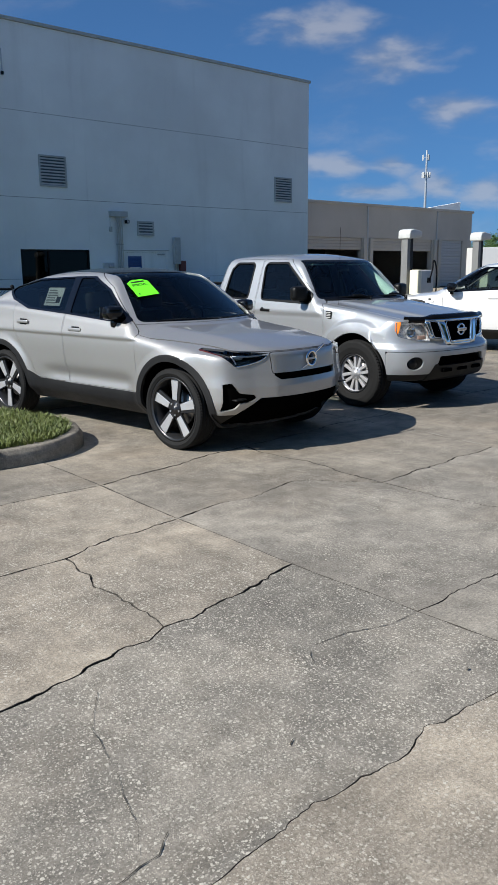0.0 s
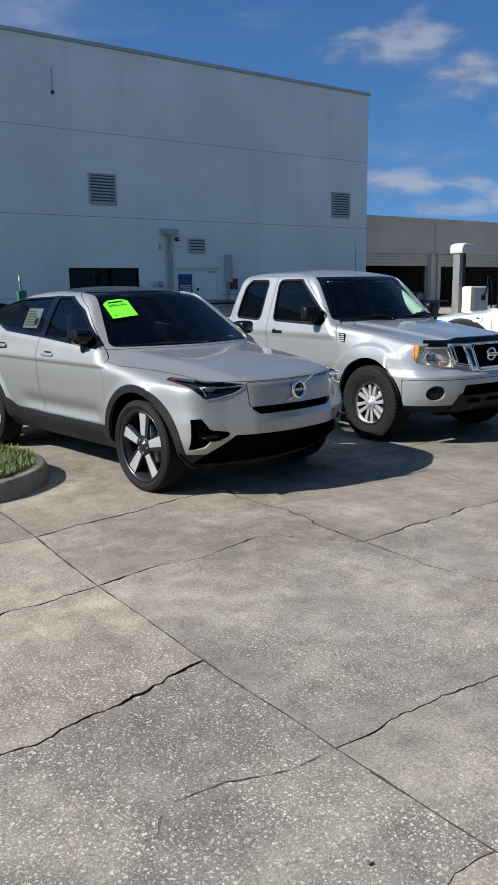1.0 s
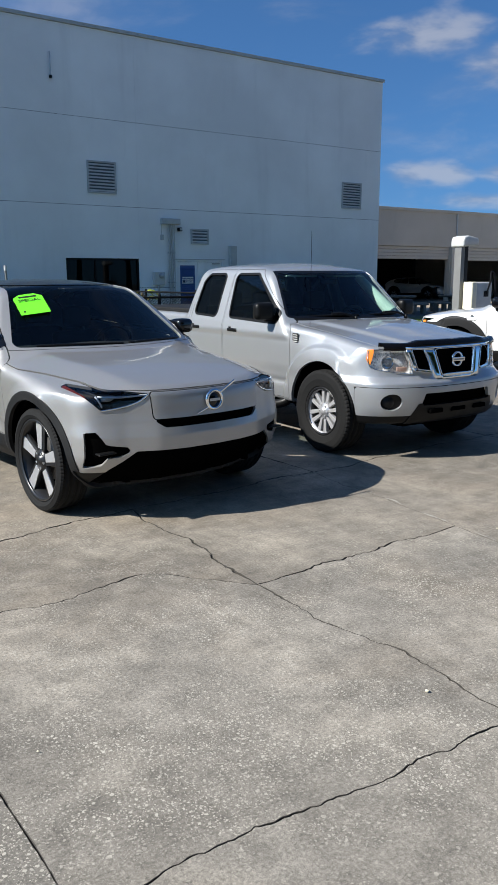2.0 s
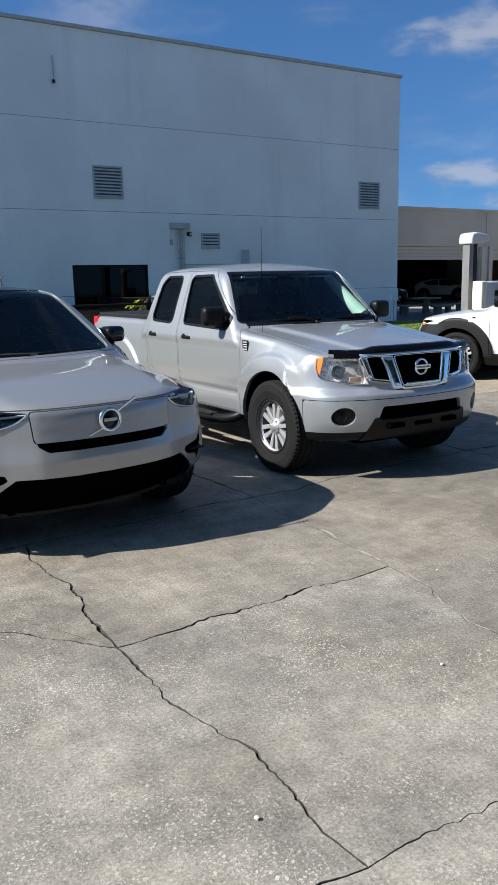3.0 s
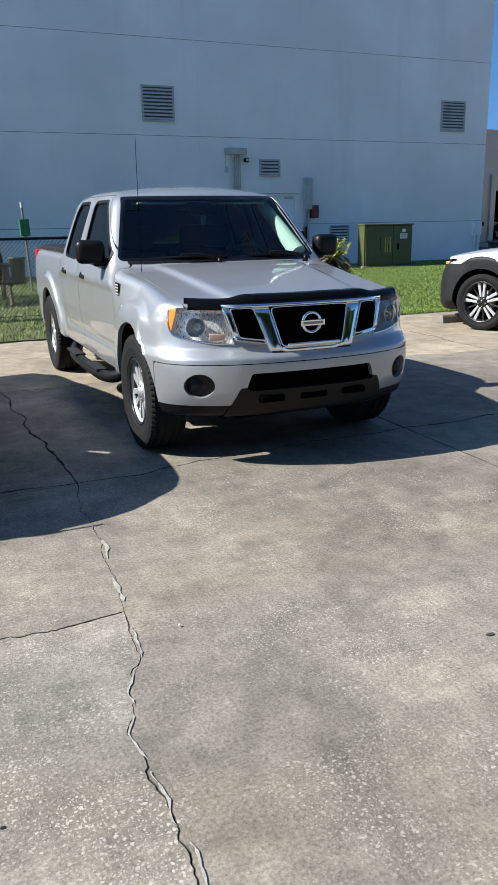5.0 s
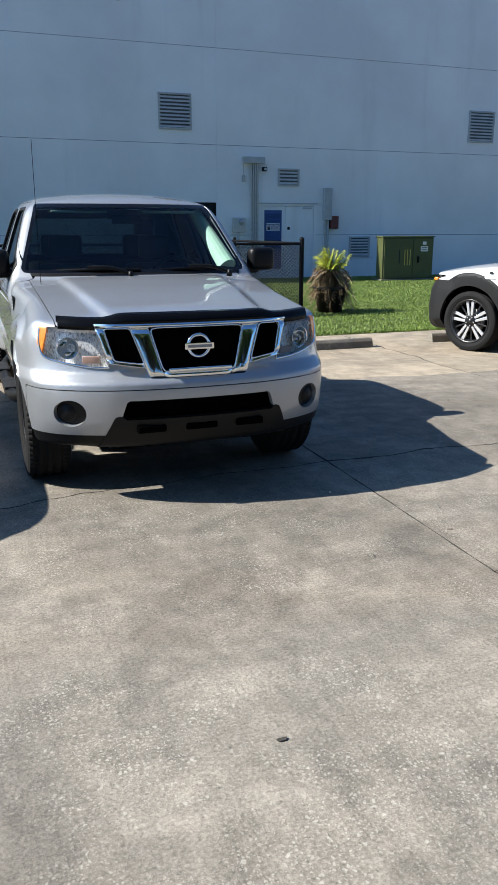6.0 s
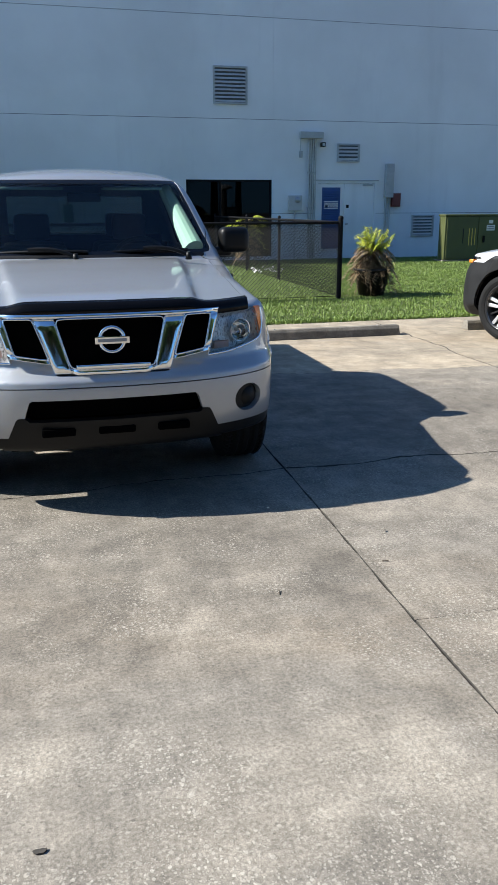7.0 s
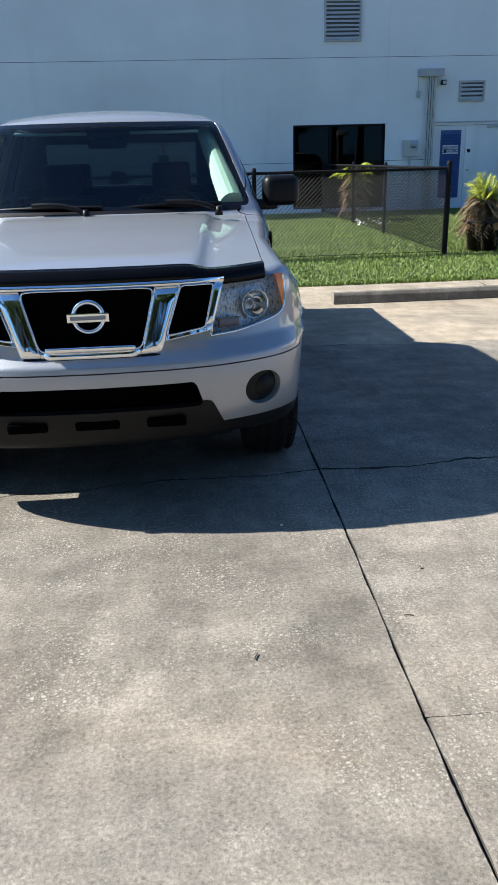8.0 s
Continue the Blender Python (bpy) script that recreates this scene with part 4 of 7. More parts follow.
TRUCK_BOW = curve_of([0.0, 0.25, 0.45, 0.60, 0.72, 0.80, 0.86, 0.92], [0.0, 0.012, 0.044, 0.095, 0.16, 0.228, 0.315, 0.50])
TRUCK_ROOF = curve_of([0.9, 1.15, 1.5, 2.0, 2.4, 2.6], [1.66, 1.715, 1.75, 1.755, 1.735, 1.705])


def truck_field(x, y, z):
    a = np.abs(x)
    wide = TRUCK_WIDE(z)
    for c in (0.0, 3.2):
        r = np.hypot(y - c, z - 0.38)
        k = np.clip((0.635 - r) / 0.06, 0, 1)
        if c == 0.0:
            k = np.maximum(k, np.clip((-0.12 - y) / 0.25, 0, 1) * np.clip((0.80 - z) / 0.10, 0, 1))
        wide = wide + 0.030 * k * k * (3 - 2 * k) * np.clip((1.06 - z) / 0.10, 0, 1)
    wide = wide + 0.022 * np.clip((-0.05 - y) / 0.3, 0, 1) * np.clip((0.98 - z) / 0.2, 0, 1)
    fender = np.clip((0.50 - y) / 0.45, 0, 1)
    shoulder = np.clip((z - 0.84) / 0.24, 0, 1)
    wide = wide + fender * (0.016 * bump(z, 0.68, 0.16) - 0.055 * shoulder * shoulder * (3 - 2 * shoulder))
    wide = wide - 0.012 * bump(z, 0.60, 0.03) * (1 / (1 + np.exp(np.clip(-(y - 0.52) / 0.01, -50, 50)))) * (y < 2.4)
    crest = 0.44 + 0.11 * (y + 0.7) / 1.1
    hood = 0.022 * (a / 0.75) ** 2 + 0.026 / (1 + np.exp(np.clip(-(a - crest) / 0.012, -50, 50))) * np.clip((0.62 - y) / 0.2, 0, 1)
    top = z - (TRUCK_TOP(y) - np.where(y < 0.7, hood, 0.012))
    low = smax(a - wide, top, 0.06)
    low = smax(low, TRUCK_NOSE(z) + TRUCK_BOW(a) - y, 0.05)
    low = smax(low, y - 4.06, 0.06)
    low = smax(low, np.where(y < -0.3, 0.335, 0.41) - z, 0.03)
    side = a - (0.858 - 0.315 * (z - 1.17) - 0.10 * np.clip(z - 1.17, 0, 1) ** 2)
    screen = (0.44 + 1.08 * (z - 1.18) + 0.17 * (a / 0.75) ** 2 - y) / 1.45
    back = (y - 2.55 + 0.20 * (z - 1.2)) / 1.02
    cab = smax(side, z - (TRUCK_ROOF(y) - 0.045 * (a / 0.62) ** 2), 0.09)
    cab = smax(smax(cab, screen, 0.045), smax(back, 1.0 - z, 0.02), 0.08)
    f = smin(low, cab, 0.018)
    return f


def dummy_seats(car, rows, z=0.55, wide=0.27, high=0.62):
    """Seats seen darkly through the glass."""
    for y, xs in rows:
        for x in xs:
            bm = boxed(x - wide, x + wide, y - 0.28, y + 0.24, z, z + 0.16, 0.05)
            box(bm, x - wide, x + wide, y + 0.18, y + 0.34, z + 0.1, z + high, 0.06)
            box(bm, x - 0.13, x + 0.13, y + 0.22, y + 0.33, z + high + 0.03, z + high + 0.22, 0.04)
            part("seat", smooth_bm(bm), SEAT, car)


def steering(car, x, y, z):
    v, f = [], []
    t = np.linspace(0, 2 * np.pi, 28, endpoint=False)
    for k, p in enumerate(t):
        for q in np.linspace(0, 2 * np.pi, 8, endpoint=False):
            r = 0.185 + 0.016 * np.cos(q)
            v.append((r * np.cos(p), r * np.sin(p), 0.016 * np.sin(q)))
    for k in range(28):
        for j in range(8):
            f.append((k * 8 + j, ((k + 1) % 28) * 8 + j, ((k + 1) % 28) * 8 + (j + 1) % 8, k * 8 + (j + 1) % 8))
    wheel = part("steering_wheel", raw("steering_wheel", v, f), BLACK_TRIM, car)
    wheel.matrix_local = pose(x, y, z, -62)
    part("hub", boxed(-0.07, 0.07, -0.06, 0.06, -0.03, 0.01, 0.02), BLACK_TRIM, wheel)
    part("spoke", boxed(-0.18, 0.18, -0.02, 0.02, -0.012, 0.004, 0.006), BLACK_TRIM, wheel)


def tyre_mesh(R, rim, wide, blocks=64, slot=0.009):
    """A tyre turned about x, its tread cut into blocks by grooves."""
    h = wide / 2
    prof = [(rim, -h * 0.80), (rim + 0.012, -h * 0.90), (rim + (R - rim) * 0.45, -h * 1.0), (R - 0.035, -h * 0.97), (R - 0.014, -h * 0.90)]
    for g in (-0.62, -0.22, 0.22, 0.62):
        c = g * h
        prof += [(R - 0.002, c - 0.012 - 0.006), (R - 0.011, c - 0.006), (R - 0.011, c + 0.006), (R - 0.002, c + 0.012 + 0.006)]
    prof += [(r, -o) for r, o in prof[:5]][::-1]
    prof = sorted(prof[5:-5], key=lambda p: p[1])
    left = [(rim, -h * 0.80), (rim + 0.012, -h * 0.90), (rim + (R - rim) * 0.45, -h * 1.0), (R - 0.035, -h * 0.97), (R - 0.012, -h * 0.90)]
    prof = left + prof + [(r, -o) for r, o in left][::-1]
    n = blocks * 3
    v, f = lathe(prof, n)
    v = v.reshape(n, len(prof), 3)
    # slots across the shoulders
    out = np.array([abs(o) > h * 0.66 and r > R - 0.03 for r, o in prof])
    v[::3][:, out, 1:] *= (R - slot) / R
    return raw("tyre", v.reshape(-1, 3), f[:, ::-1], smooth=False)


def spoke_mesh(outline, x0, x1, count, offset=0.0, dish=0.0):
    """Flat spokes (radius, tangent) repeated round the hub, as one rim's spokes."""
    bm = bmesh.new()
    for i in range(count):
        one = extruded(outline, x0, x1, 0.004)
        t = offset + 2 * math.pi * i / count
        bmesh.ops.rotate(one, cent=(0, 0, 0), matrix=Matrix.Rotation(t, 3, "X"), verts=one.verts)
        me = bpy.data.meshes.new("tmp")
        one.to_mesh(me)
        one.free()
        bm.from_mesh(me)
        bpy.data.meshes.remove(me)
    if dish:
        for v in bm.verts:
            v.co.x += dish * (math.hypot(v.co.y, v.co.z) ** 2)
    return bm


def wheel(car, x, y, R, rim, wide, design, name="wheel"):
    """A wheel whose outer face looks along the sign of x."""
    w = part(name, tyre_mesh(R, rim, wide, 64 if design == "six" else 90, 0.006 if design == "six" else 0.003), RUBBER, car)
    w.name = "wheel"
    s = 1 if x > 0 else -1
    w.matrix_local = pose(x - s * wide / 2, y, R) @ pose(0, 0, 0, 23 + 40 * y, 0, 0 if s > 0 else 180)
    h = wide / 2
    v, f = lathe([(rim + 0.004, -h * 0.8), (rim - 0.02, -h * 0.7), (rim - 0.04, -0.02), (rim - 0.028, h * 0.5), (rim - 0.004, h * 0.72), (rim + 0.006, h * 0.86), (rim - 0.006, h * 0.9), (rim - 0.018, h * 0.8)], 64)
    part("rim", raw("rim", v, f), ALLOY_DARK, w)
    v, f = lathe([(0.0, -0.01), (0.15, -0.01), (0.152, -0.03), (0.0, -0.035)], 40)
    part("brake_disc", raw("brake_disc", v, f), BRAKE, w)
    # black disc behind the spokes, painted for the shade in the wheel
    v, f = lathe([(rim - 0.03, -h * 0.5), (0.0, -h * 0.5)], 40)
    part("drum", raw("drum", v, f), SHADE_BLACK, w)
    face = h * 0.72
    if design == "blade":
        arm = [(0.05, -0.055), (rim - 0.012, -0.115), (rim - 0.010, 0.012), (0.05, 0.03)]
        part("spokes", spoke_mesh(arm, face - 0.035, face - 0.012, 5), ALLOY_DARK, w)
        arm = [(0.075, -0.036), (rim - 0.022, -0.078), (rim - 0.008, 0.012), (0.085, 0.018)]
        part("spoke_face", spoke_mesh(arm, face - 0.012, face - 0.004, 5), ALLOY, w, "machined silver spoke faces")
        v, f = lathe([(rim - 0.006, face + 0.006), (rim + 0.002, face + 0.010), (rim + 0.006, face + 0.004)], 64)
        part("rim_edge", raw("rim_edge", v, f), ALLOY, w)
    elif design == "six":
        arm = [(0.04, 0.003), (rim - 0.02, 0.022), (rim - 0.02, 0.064), (0.055, 0.034)]
        part("spokes", spoke_mesh(arm, face - 0.05, face - 0.012, 6), ALLOY, w)
        arm = [(0.04, -0.003), (rim - 0.02, -0.022), (rim - 0.02, -0.064), (0.055, -0.034)]
        part("spokes", spoke_mesh(arm, face - 0.05, face - 0.012, 6), ALLOY, w)
        v, f = lathe([(rim - 0.024, face - 0.02), (rim - 0.018, face - 0.006), (rim - 0.004, face + 0.006), (rim + 0.006, face + 0.004)], 64)
        part("rim_edge", raw("rim_edge", v, f), ALLOY, w)
    else:
        for side in (-1, 1):
            # slim twin spokes, machined on the face, in black webs
            arm = [(0.05, side * 0.005), (rim - 0.012, side * 0.020), (rim - 0.012, side * 0.062), (0.07, side * 0.034)]
            part("spokes", spoke_mesh(arm, face - 0.04, face - 0.010, 5), ALLOY, w)
        arm = [(0.05, -0.006), (rim - 0.012, -0.012), (rim - 0.012, 0.012), (0.05, 0.006)]
        part("spokes", spoke_mesh(arm, face - 0.05, face - 0.03, 5, math.pi / 5), ALLOY_DARK, w)
        v, f = lathe([(rim - 0.012, face - 0.004), (rim - 0.002, face + 0.004), (rim + 0.006, face + 0.002)], 64)
        part("rim_edge", raw("rim_edge", v, f), ALLOY, w)
    v, f = lathe([(0.075, face - 0.05), (0.072, face - 0.008), (0.035, face - 0.004), (0.032, face + 0.006), (0.0, face + 0.008)], 32)
    part("hub", raw("hub", v, f), ALLOY if design == "six" else ALLOY_DARK, w)
    for i in range(6 if design == "six" else 5):
        t = 2 * math.pi * (i + 0.5) / (6 if design == "six" else 5)
        part("lug_nut", rod(bmesh.new(), (face - 0.02, 0.055 * math.cos(t), 0.055 * math.sin(t)), (face + 0.002, 0.055 * math.cos(t), 0.055 * math.sin(t)), 0.009, 6), GALV, w)
    return w


def skin(car, hull, name, panel, material, rim=0.02, shift=0.0, label="", parent=None):
    me = hull.mesh(panel, rim, shift)
    if me is None:
        return None
    me.name = name
    return part(name, me, material, parent or car, label)


def seam(hull, source, panel, field, half=0.0022):
    """Part a panel from its neighbours, with a thin open gap between."""
    hull.cut(source, "gap_" + panel, lambda x, y, z: field(x, y, z) - half)
    hull.cut("gap_" + panel, panel, lambda x, y, z: field(x, y, z) + half)


def flank(outline, sign, r=0.0):
    f = rounded(outline, r) if r else (lambda u, v: poly_sd(u, v, outline))
    return lambda x, y, z: np.maximum(f(y, z), 0.3 - sign * x)


def face(outline, r=0.0, ahead=0.3):
    f = rounded(outline, r) if r else (lambda u, v: poly_sd(u, v, outline))
    return lambda x, y, z: np.maximum(f(x, z), y - ahead)


def grille_y(u, v):
    """How far forward the pickup's grille stands."""
    return -0.834 + 0.18 * (v - 0.716) + float(TRUCK_BOW(np.array(abs(u))))


def plate(quad, n, m, lip=0.006, depth=0.05):
    """A bent chrome plate over four corners of the grille, with rolled edges and returned sides."""
    (ax, az), (bx, bz), (cx, cz), (dx, dz) = quad
    ss = [(0.0, depth), (0.0, lip)] + [(k, 0.0) for k in np.linspace(0.10, 0.90, n)] + [(1.0, lip), (1.0, depth)]
    ts = [(0.0, depth), (0.0, lip)] + [(k, 0.0) for k in np.linspace(0.12, 0.88, m)] + [(1.0, lip), (1.0, depth)]
    verts, faces = [], []
    for t, dt in ts:
        for k, dk in ss:
            u = (ax + (bx - ax) * k) * (1 - t) + (dx + (cx - dx) * k) * t
            v = (az + (bz - az) * k) * (1 - t) + (dz + (cz - dz) * k) * t
            verts.append((u, grille_y(u, v) + max(dt, dk), v))
    w = len(ss)
    for j in range(len(ts) - 1):
        for i in range(w - 1):
            faces.append((j * w + i, j * w + i + 1, (j + 1) * w + i + 1, (j + 1) * w + i))
    return raw("plate", verts, faces)


def build_truck(m):
    car = thing("pickup_truck", m, "silver crew-cab pickup truck with black hood guard, parked on concrete", "pickup truck")
    h = Hull(truck_field, (-1.02, -1.0, 0.25), (1.02, 4.2, 1.85), 0.02)
    wheel_wells(car, h, (0.0, 3.2), 0.462, 0.385, 0.46, 0.40)
    screen = [(-0.80, 1.203), (0.80, 1.203), (0.635, 1.662), (-0.635, 1.662)]
    h.front("body", "screen_edge", rounded(screen, 0.03), 1.35)
    h.front("screen_edge", "windscreen", lambda u, v: rounded(screen, 0.03)(u, v) + 0.022, 1.35)
    h.cut("body", "cowl", lambda x, y, z: np.maximum.reduce([np.abs(x) - 0.735, 0.444 + 0.17 * (x / 0.75) ** 2 - y, z - 1.225, y - 0.80, 1.10 - z]))
    front_w = [(0.70, 1.185), (1.60, 1.190), (1.665, 1.62), (1.28, 1.62)]
    rear_w = [(1.88, 1.190), (2.34, 1.208), (2.30, 1.55), (2.22, 1.622), (1.885, 1.622)]
    for s, n in ((-1, "l"), (1, "r")):
        h.side("body", "glass_f" + n, rounded(front_w, 0.03), s)
        h.side("body", "glass_r" + n, rounded(rear_w, 0.05), s)
        for w, k in ((front_w, "f"), (rear_w, "r")):
            h.side("body", "trim_" + k + n, lambda u, v, w=w: rounded(w, 0.05)(u, v) - 0.022, s)
        door_f = [(0.49, 0.44), (0.50, 1.10), (0.62, 1.20), (1.25, 1.675), (1.72, 1.68), (1.70, 1.1), (1.69, 0.44)]
        door_r = [(1.71, 0.44), (1.72, 1.1), (1.735, 1.68), (2.26, 1.68), (2.40, 1.30), (2.41, 0.95), (2.36, 0.72), (2.22, 0.44)]
        seam(h, "body", "door_f" + n, flank(door_f, s, 0.02))
        seam(h, "body", "door_r" + n, flank(door_r, s, 0.02))
        lamp = [(0.478, 0.772), (0.60, 0.779), (0.800, 0.820), (0.822, 0.90), (0.810, 0.982), (0.528, 0.992)]
        lamp = [(s * u, v) for u, v in lamp]
        h.front("body bumper", "lamp_" + n, rounded(lamp, 0.012), 0.1)
        h.cut("lamp_" + n, "amber_" + n, lambda x, y, z: 0.784 - 0.25 * (z - 0.92) - np.abs(x))
        h.front("body bumper", "fog_" + n, lambda u, v, s=s: np.hypot((u - s * 0.695) * 0.92, v - 0.535) - 0.074, -0.15)
    h.cut("body", "rear_glass", lambda x, y, z: np.maximum.reduce([np.abs(x) - 0.56, np.abs(z - 1.43) - 0.15, 2.2 - y]))
    seam(h, "body", "bed", lambda x, y, z: 2.45 - y + 0 * x)
    seam(h, "body", "bumper", lambda x, y, z: np.maximum(z - 0.662, y + 0.45), 0.0025)
    # hood outline
    seam(h, "body", "hood", lambda x, y, z: np.maximum(np.maximum(np.abs(x) - 0.726 - 0.02 * (y + 0.6), y - 0.44 - 0.17 * (x / 0.75) ** 2), np.maximum(-0.72 - y, 0.985 - z)))
    # grille: chrome V frame round three dark openings
    h.front("body", "grille", rounded([(-0.485, 0.800), (-0.295, 0.772), (-0.270, 0.716), (0.270, 0.716), (0.295, 0.772), (0.485, 0.800), (0.538, 1.0), (-0.538, 1.0)], 0.008), 0.0)
    # lower bumper: dark intake and skid panel
    h.front("body bumper", "intake", rounded([(-0.44, 0.50), (0.44, 0.50), (0.405, 0.605), (-0.405, 0.605)], 0.02), 0.0)
    h.front("body bumper", "skid", rounded([(-0.57, 0.30), (0.57, 0.30), (0.47, 0.52), (-0.47, 0.52)], 0.02), -0.2)
    h.cut("body bumper", "valance", lambda x, y, z: np.maximum(z - 0.412, y + 0.40))
    skin(car, h, "body", "body", SILVER, 0.03)
    skin(car, h, "bed", "bed", SILVER, 0.03)
    skin(car, h, "bumper", "bumper", SILVER, 0.03)
    skin(car, h, "hood", "hood", SILVER, 0.015, 0.002)
    for n in "lr":
        for k in "fr":
            door = skin(car, h, "door", "door_" + k + n, SILVER, 0.03)
            skin(car, h, "window", "glass_" + k + n, GLASS if k == "f" else GLASS_DARK, 0.0, -0.008, parent=door)
            skin(car, h, "window_trim", "trim_" + k + n, BLACK_TRIM, 0.015, 0.004, parent=door)
            s = -1 if n == "l" else 1
            y0 = 1.50 if k == "f" else 2.27
            bm = boxed(s * 0.885 - 0.016, s * 0.885 + 0.016, y0 - 0.09, y0 + 0.09, 1.035, 1.070, 0.012)
            box(bm, s * 0.882 - 0.012, s * 0.882 + 0.012, y0 + 0.03, y0 + 0.075, 1.068, 1.085, 0.006)
            part("handle", smooth_bm(bm), BLACK_TRIM, door)
        lamp = skin(car, h, "headlamp", "lamp_" + n, LENS, 0.0, 0.003, "clear headlamp with amber corner")
        lamp.visible_shadow = False
        s = -1 if n == "l" else 1
        # bowl with facet reflections painted into its colour
        part("lamp_bowl", h.mesh("lamp_" + n, -0.05, -0.055), GLINTED, lamp)
        deep_y = lambda u, v: float(TRUCK_NOSE(np.array(v)) + TRUCK_BOW(np.array(u)))  # noqa: E731
        v, f = lathe([(0.012, 0.0), (0.035, 0.012), (0.052, 0.034), (0.058, 0.052), (0.060, 0.050)], 28)
        dish = part("reflector_dish", raw("reflector_dish", v[:, [1, 0, 2]] * (1, -1, 1), f), CHROME, lamp, "round chrome headlamp reflector")
        dish.location = (s * 0.662, deep_y(0.662, 0.875) + 0.068, 0.873)
        dish.rotation_euler.z = s * 0.30
        part("bulb", smooth_bm(rod(bmesh.new(), (s * 0.662, deep_y(0.662, 0.873) + 0.07, 0.873), (s * 0.662, deep_y(0.662, 0.873) + 0.03, 0.873), 0.012, 12, 0.008)), GALV, lamp)
        rimmed = [(0.478, 0.772), (0.54, 0.775), (0.60, 0.779), (0.70, 0.797), (0.795, 0.819), (0.812, 0.86), (0.815, 0.93), (0.806, 0.975)]
        on = lambda u, v: (s * u, float(TRUCK_NOSE(np.array(v)) + TRUCK_BOW(np.array(u))) - 0.004, v)  # noqa: E731
        part("lamp_edge", tube([on(u, v) for u, v in rimmed], 0.0055, 6), CHROME, lamp, "bright lower edge")
        part("lamp_edge", tube([on(u, v) for u, v in ((0.480, 0.775), (0.50, 0.87), (0.525, 0.988))], 0.005, 6), CHROME, lamp)
        inner = part("turn_signal", smooth_bm(boxed(-0.050, 0.045, -0.008, 0.008, -0.022, 0.018, 0.006)), AMBER_DULL, lamp, "small amber turn signal")
        inner.matrix_local = pose(s * 0.560, -0.680, 0.815, 0, 0, s * 22)
        part("amber_reflector", h.mesh("amber_" + n, 0.02, 0.003), AMBER, lamp, "amber corner reflector")
        part("fog_lamp", h.mesh("fog_" + n, 0.0, -0.03), BLACK_TRIM, car)
        v, f = lathe([(0.0, -0.02), (0.045, -0.016), (0.058, 0.0), (0.062, 0.006)], 28)
        fog = part("lens", raw("lens", v[:, [1, 0, 2]], f[:, ::-1]), BLACK_TRIM, car.children[-1])
        fog.location = (s * 0.70, -0.668, 0.535)
        fog.rotation_euler.z = s * 0.5
        # mirror
        mir = part("door_mirror", smooth_bm(boxed(-0.105, 0.105, -0.06, 0.06, -0.085, 0.085, 0.055, 4)), BLACK_TRIM, car)
        mir.matrix_local = pose(s * 0.955 + (0.03 if s > 0 else 0.0), 0.83, 1.270, 0, 0, s * 8)
        arm = part("arm", smooth_bm(boxed(-0.10, 0.05, -0.03, 0.03, -0.03, 0.03, 0.02)), BLACK_TRIM, mir)
        arm.location = (-s * 0.09 + 0.025, 0.01, -0.075)
        part("mirror_glass", boxed(-0.08, 0.08, 0.0605, 0.063, -0.06, 0.06), CHROME, mir)
        # vent on the wing and step tube
        vent = part("wing_vent", boxed(s * 0.874 - 0.003, s * 0.874 + 0.003, 0.375, 0.462, 0.985, 1.075, 0.003), BLACK_TRIM, car)
        for i in range(4):
            part("vent_bar", boxed(s * 0.877 - 0.001, s * 0.877 + 0.001, 0.385, 0.40 + 0.052 * (i % 2 or 1), 0.995 + 0.02 * i, 1.003 + 0.02 * i), PALE, vent)
        step = part("side_step", tube([(s * 0.80, 0.62, 0.40), (s * 0.90, 0.70, 0.33), (s * 0.90, 1.5, 0.33), (s * 0.90, 2.2, 0.33), (s * 0.80, 2.30, 0.40)], 0.045, 12), BLACK_TRIM, car)
        for y0 in (0.95, 1.75):
            part("tread", boxed(s * 0.90 - 0.045, s * 0.90 + 0.045, y0, y0 + 0.4, 0.362, 0.384, 0.008), CLADDING, step)
    skin(car, h, "windscreen", "windscreen", GLASS_SCREEN, 0.0, -0.004).visible_shadow = False
    skin(car, h, "screen_edge", "screen_edge", BLACK_PAINT, 0.0, -0.003)
    skin(car, h, "cowl", "cowl", BLACK_TRIM, 0.01, 0.002)
    chrome = part("grille_frame", plate([(-0.540, 0.983), (0.540, 0.983), (0.545, 1.004), (-0.545, 1.004)], 24, 3), CHROME, car, "chrome V-shaped grille frame")
    part("grille_bar", plate([(-0.192, 0.716), (0.192, 0.716), (0.200, 0.748), (-0.200, 0.748)], 10, 3), CHROME, chrome)
    loops = [[(-0.200, 0.749), (0.200, 0.749), (0.262, 0.981), (-0.262, 0.981)]]
    for s in (-1, 1):
        for name, quad in (("grille_bar", [(0.193, 0.716), (0.275, 0.716), (0.366, 0.982), (0.263, 0.982)]), ("side_frame", [(0.293, 0.770), (0.488, 0.800), (0.490, 0.818), (0.300, 0.791)]), ("side_frame", [(0.458, 0.814), (0.491, 0.819), (0.541, 0.982), (0.500, 0.982)])):
            quad = [(s * u, v) for u, v in quad]
            part(name, plate(quad if s > 0 else [quad[1], quad[0], quad[3], quad[2]], 4, 8, 0.007), CHROME, chrome)
        loops.append([(s * u, v) for u, v in ((0.300, 0.792), (0.457, 0.815), (0.499, 0.981), (0.366, 0.981))])
    # plain black sheet behind the chrome, painted as the shade in the grille
    part("grille_mesh", h.mesh("grille", 0.0, -0.012), SHADE_BLACK, chrome)
    # thin bright beads along the openings
    for loop in loops:
        pts = []
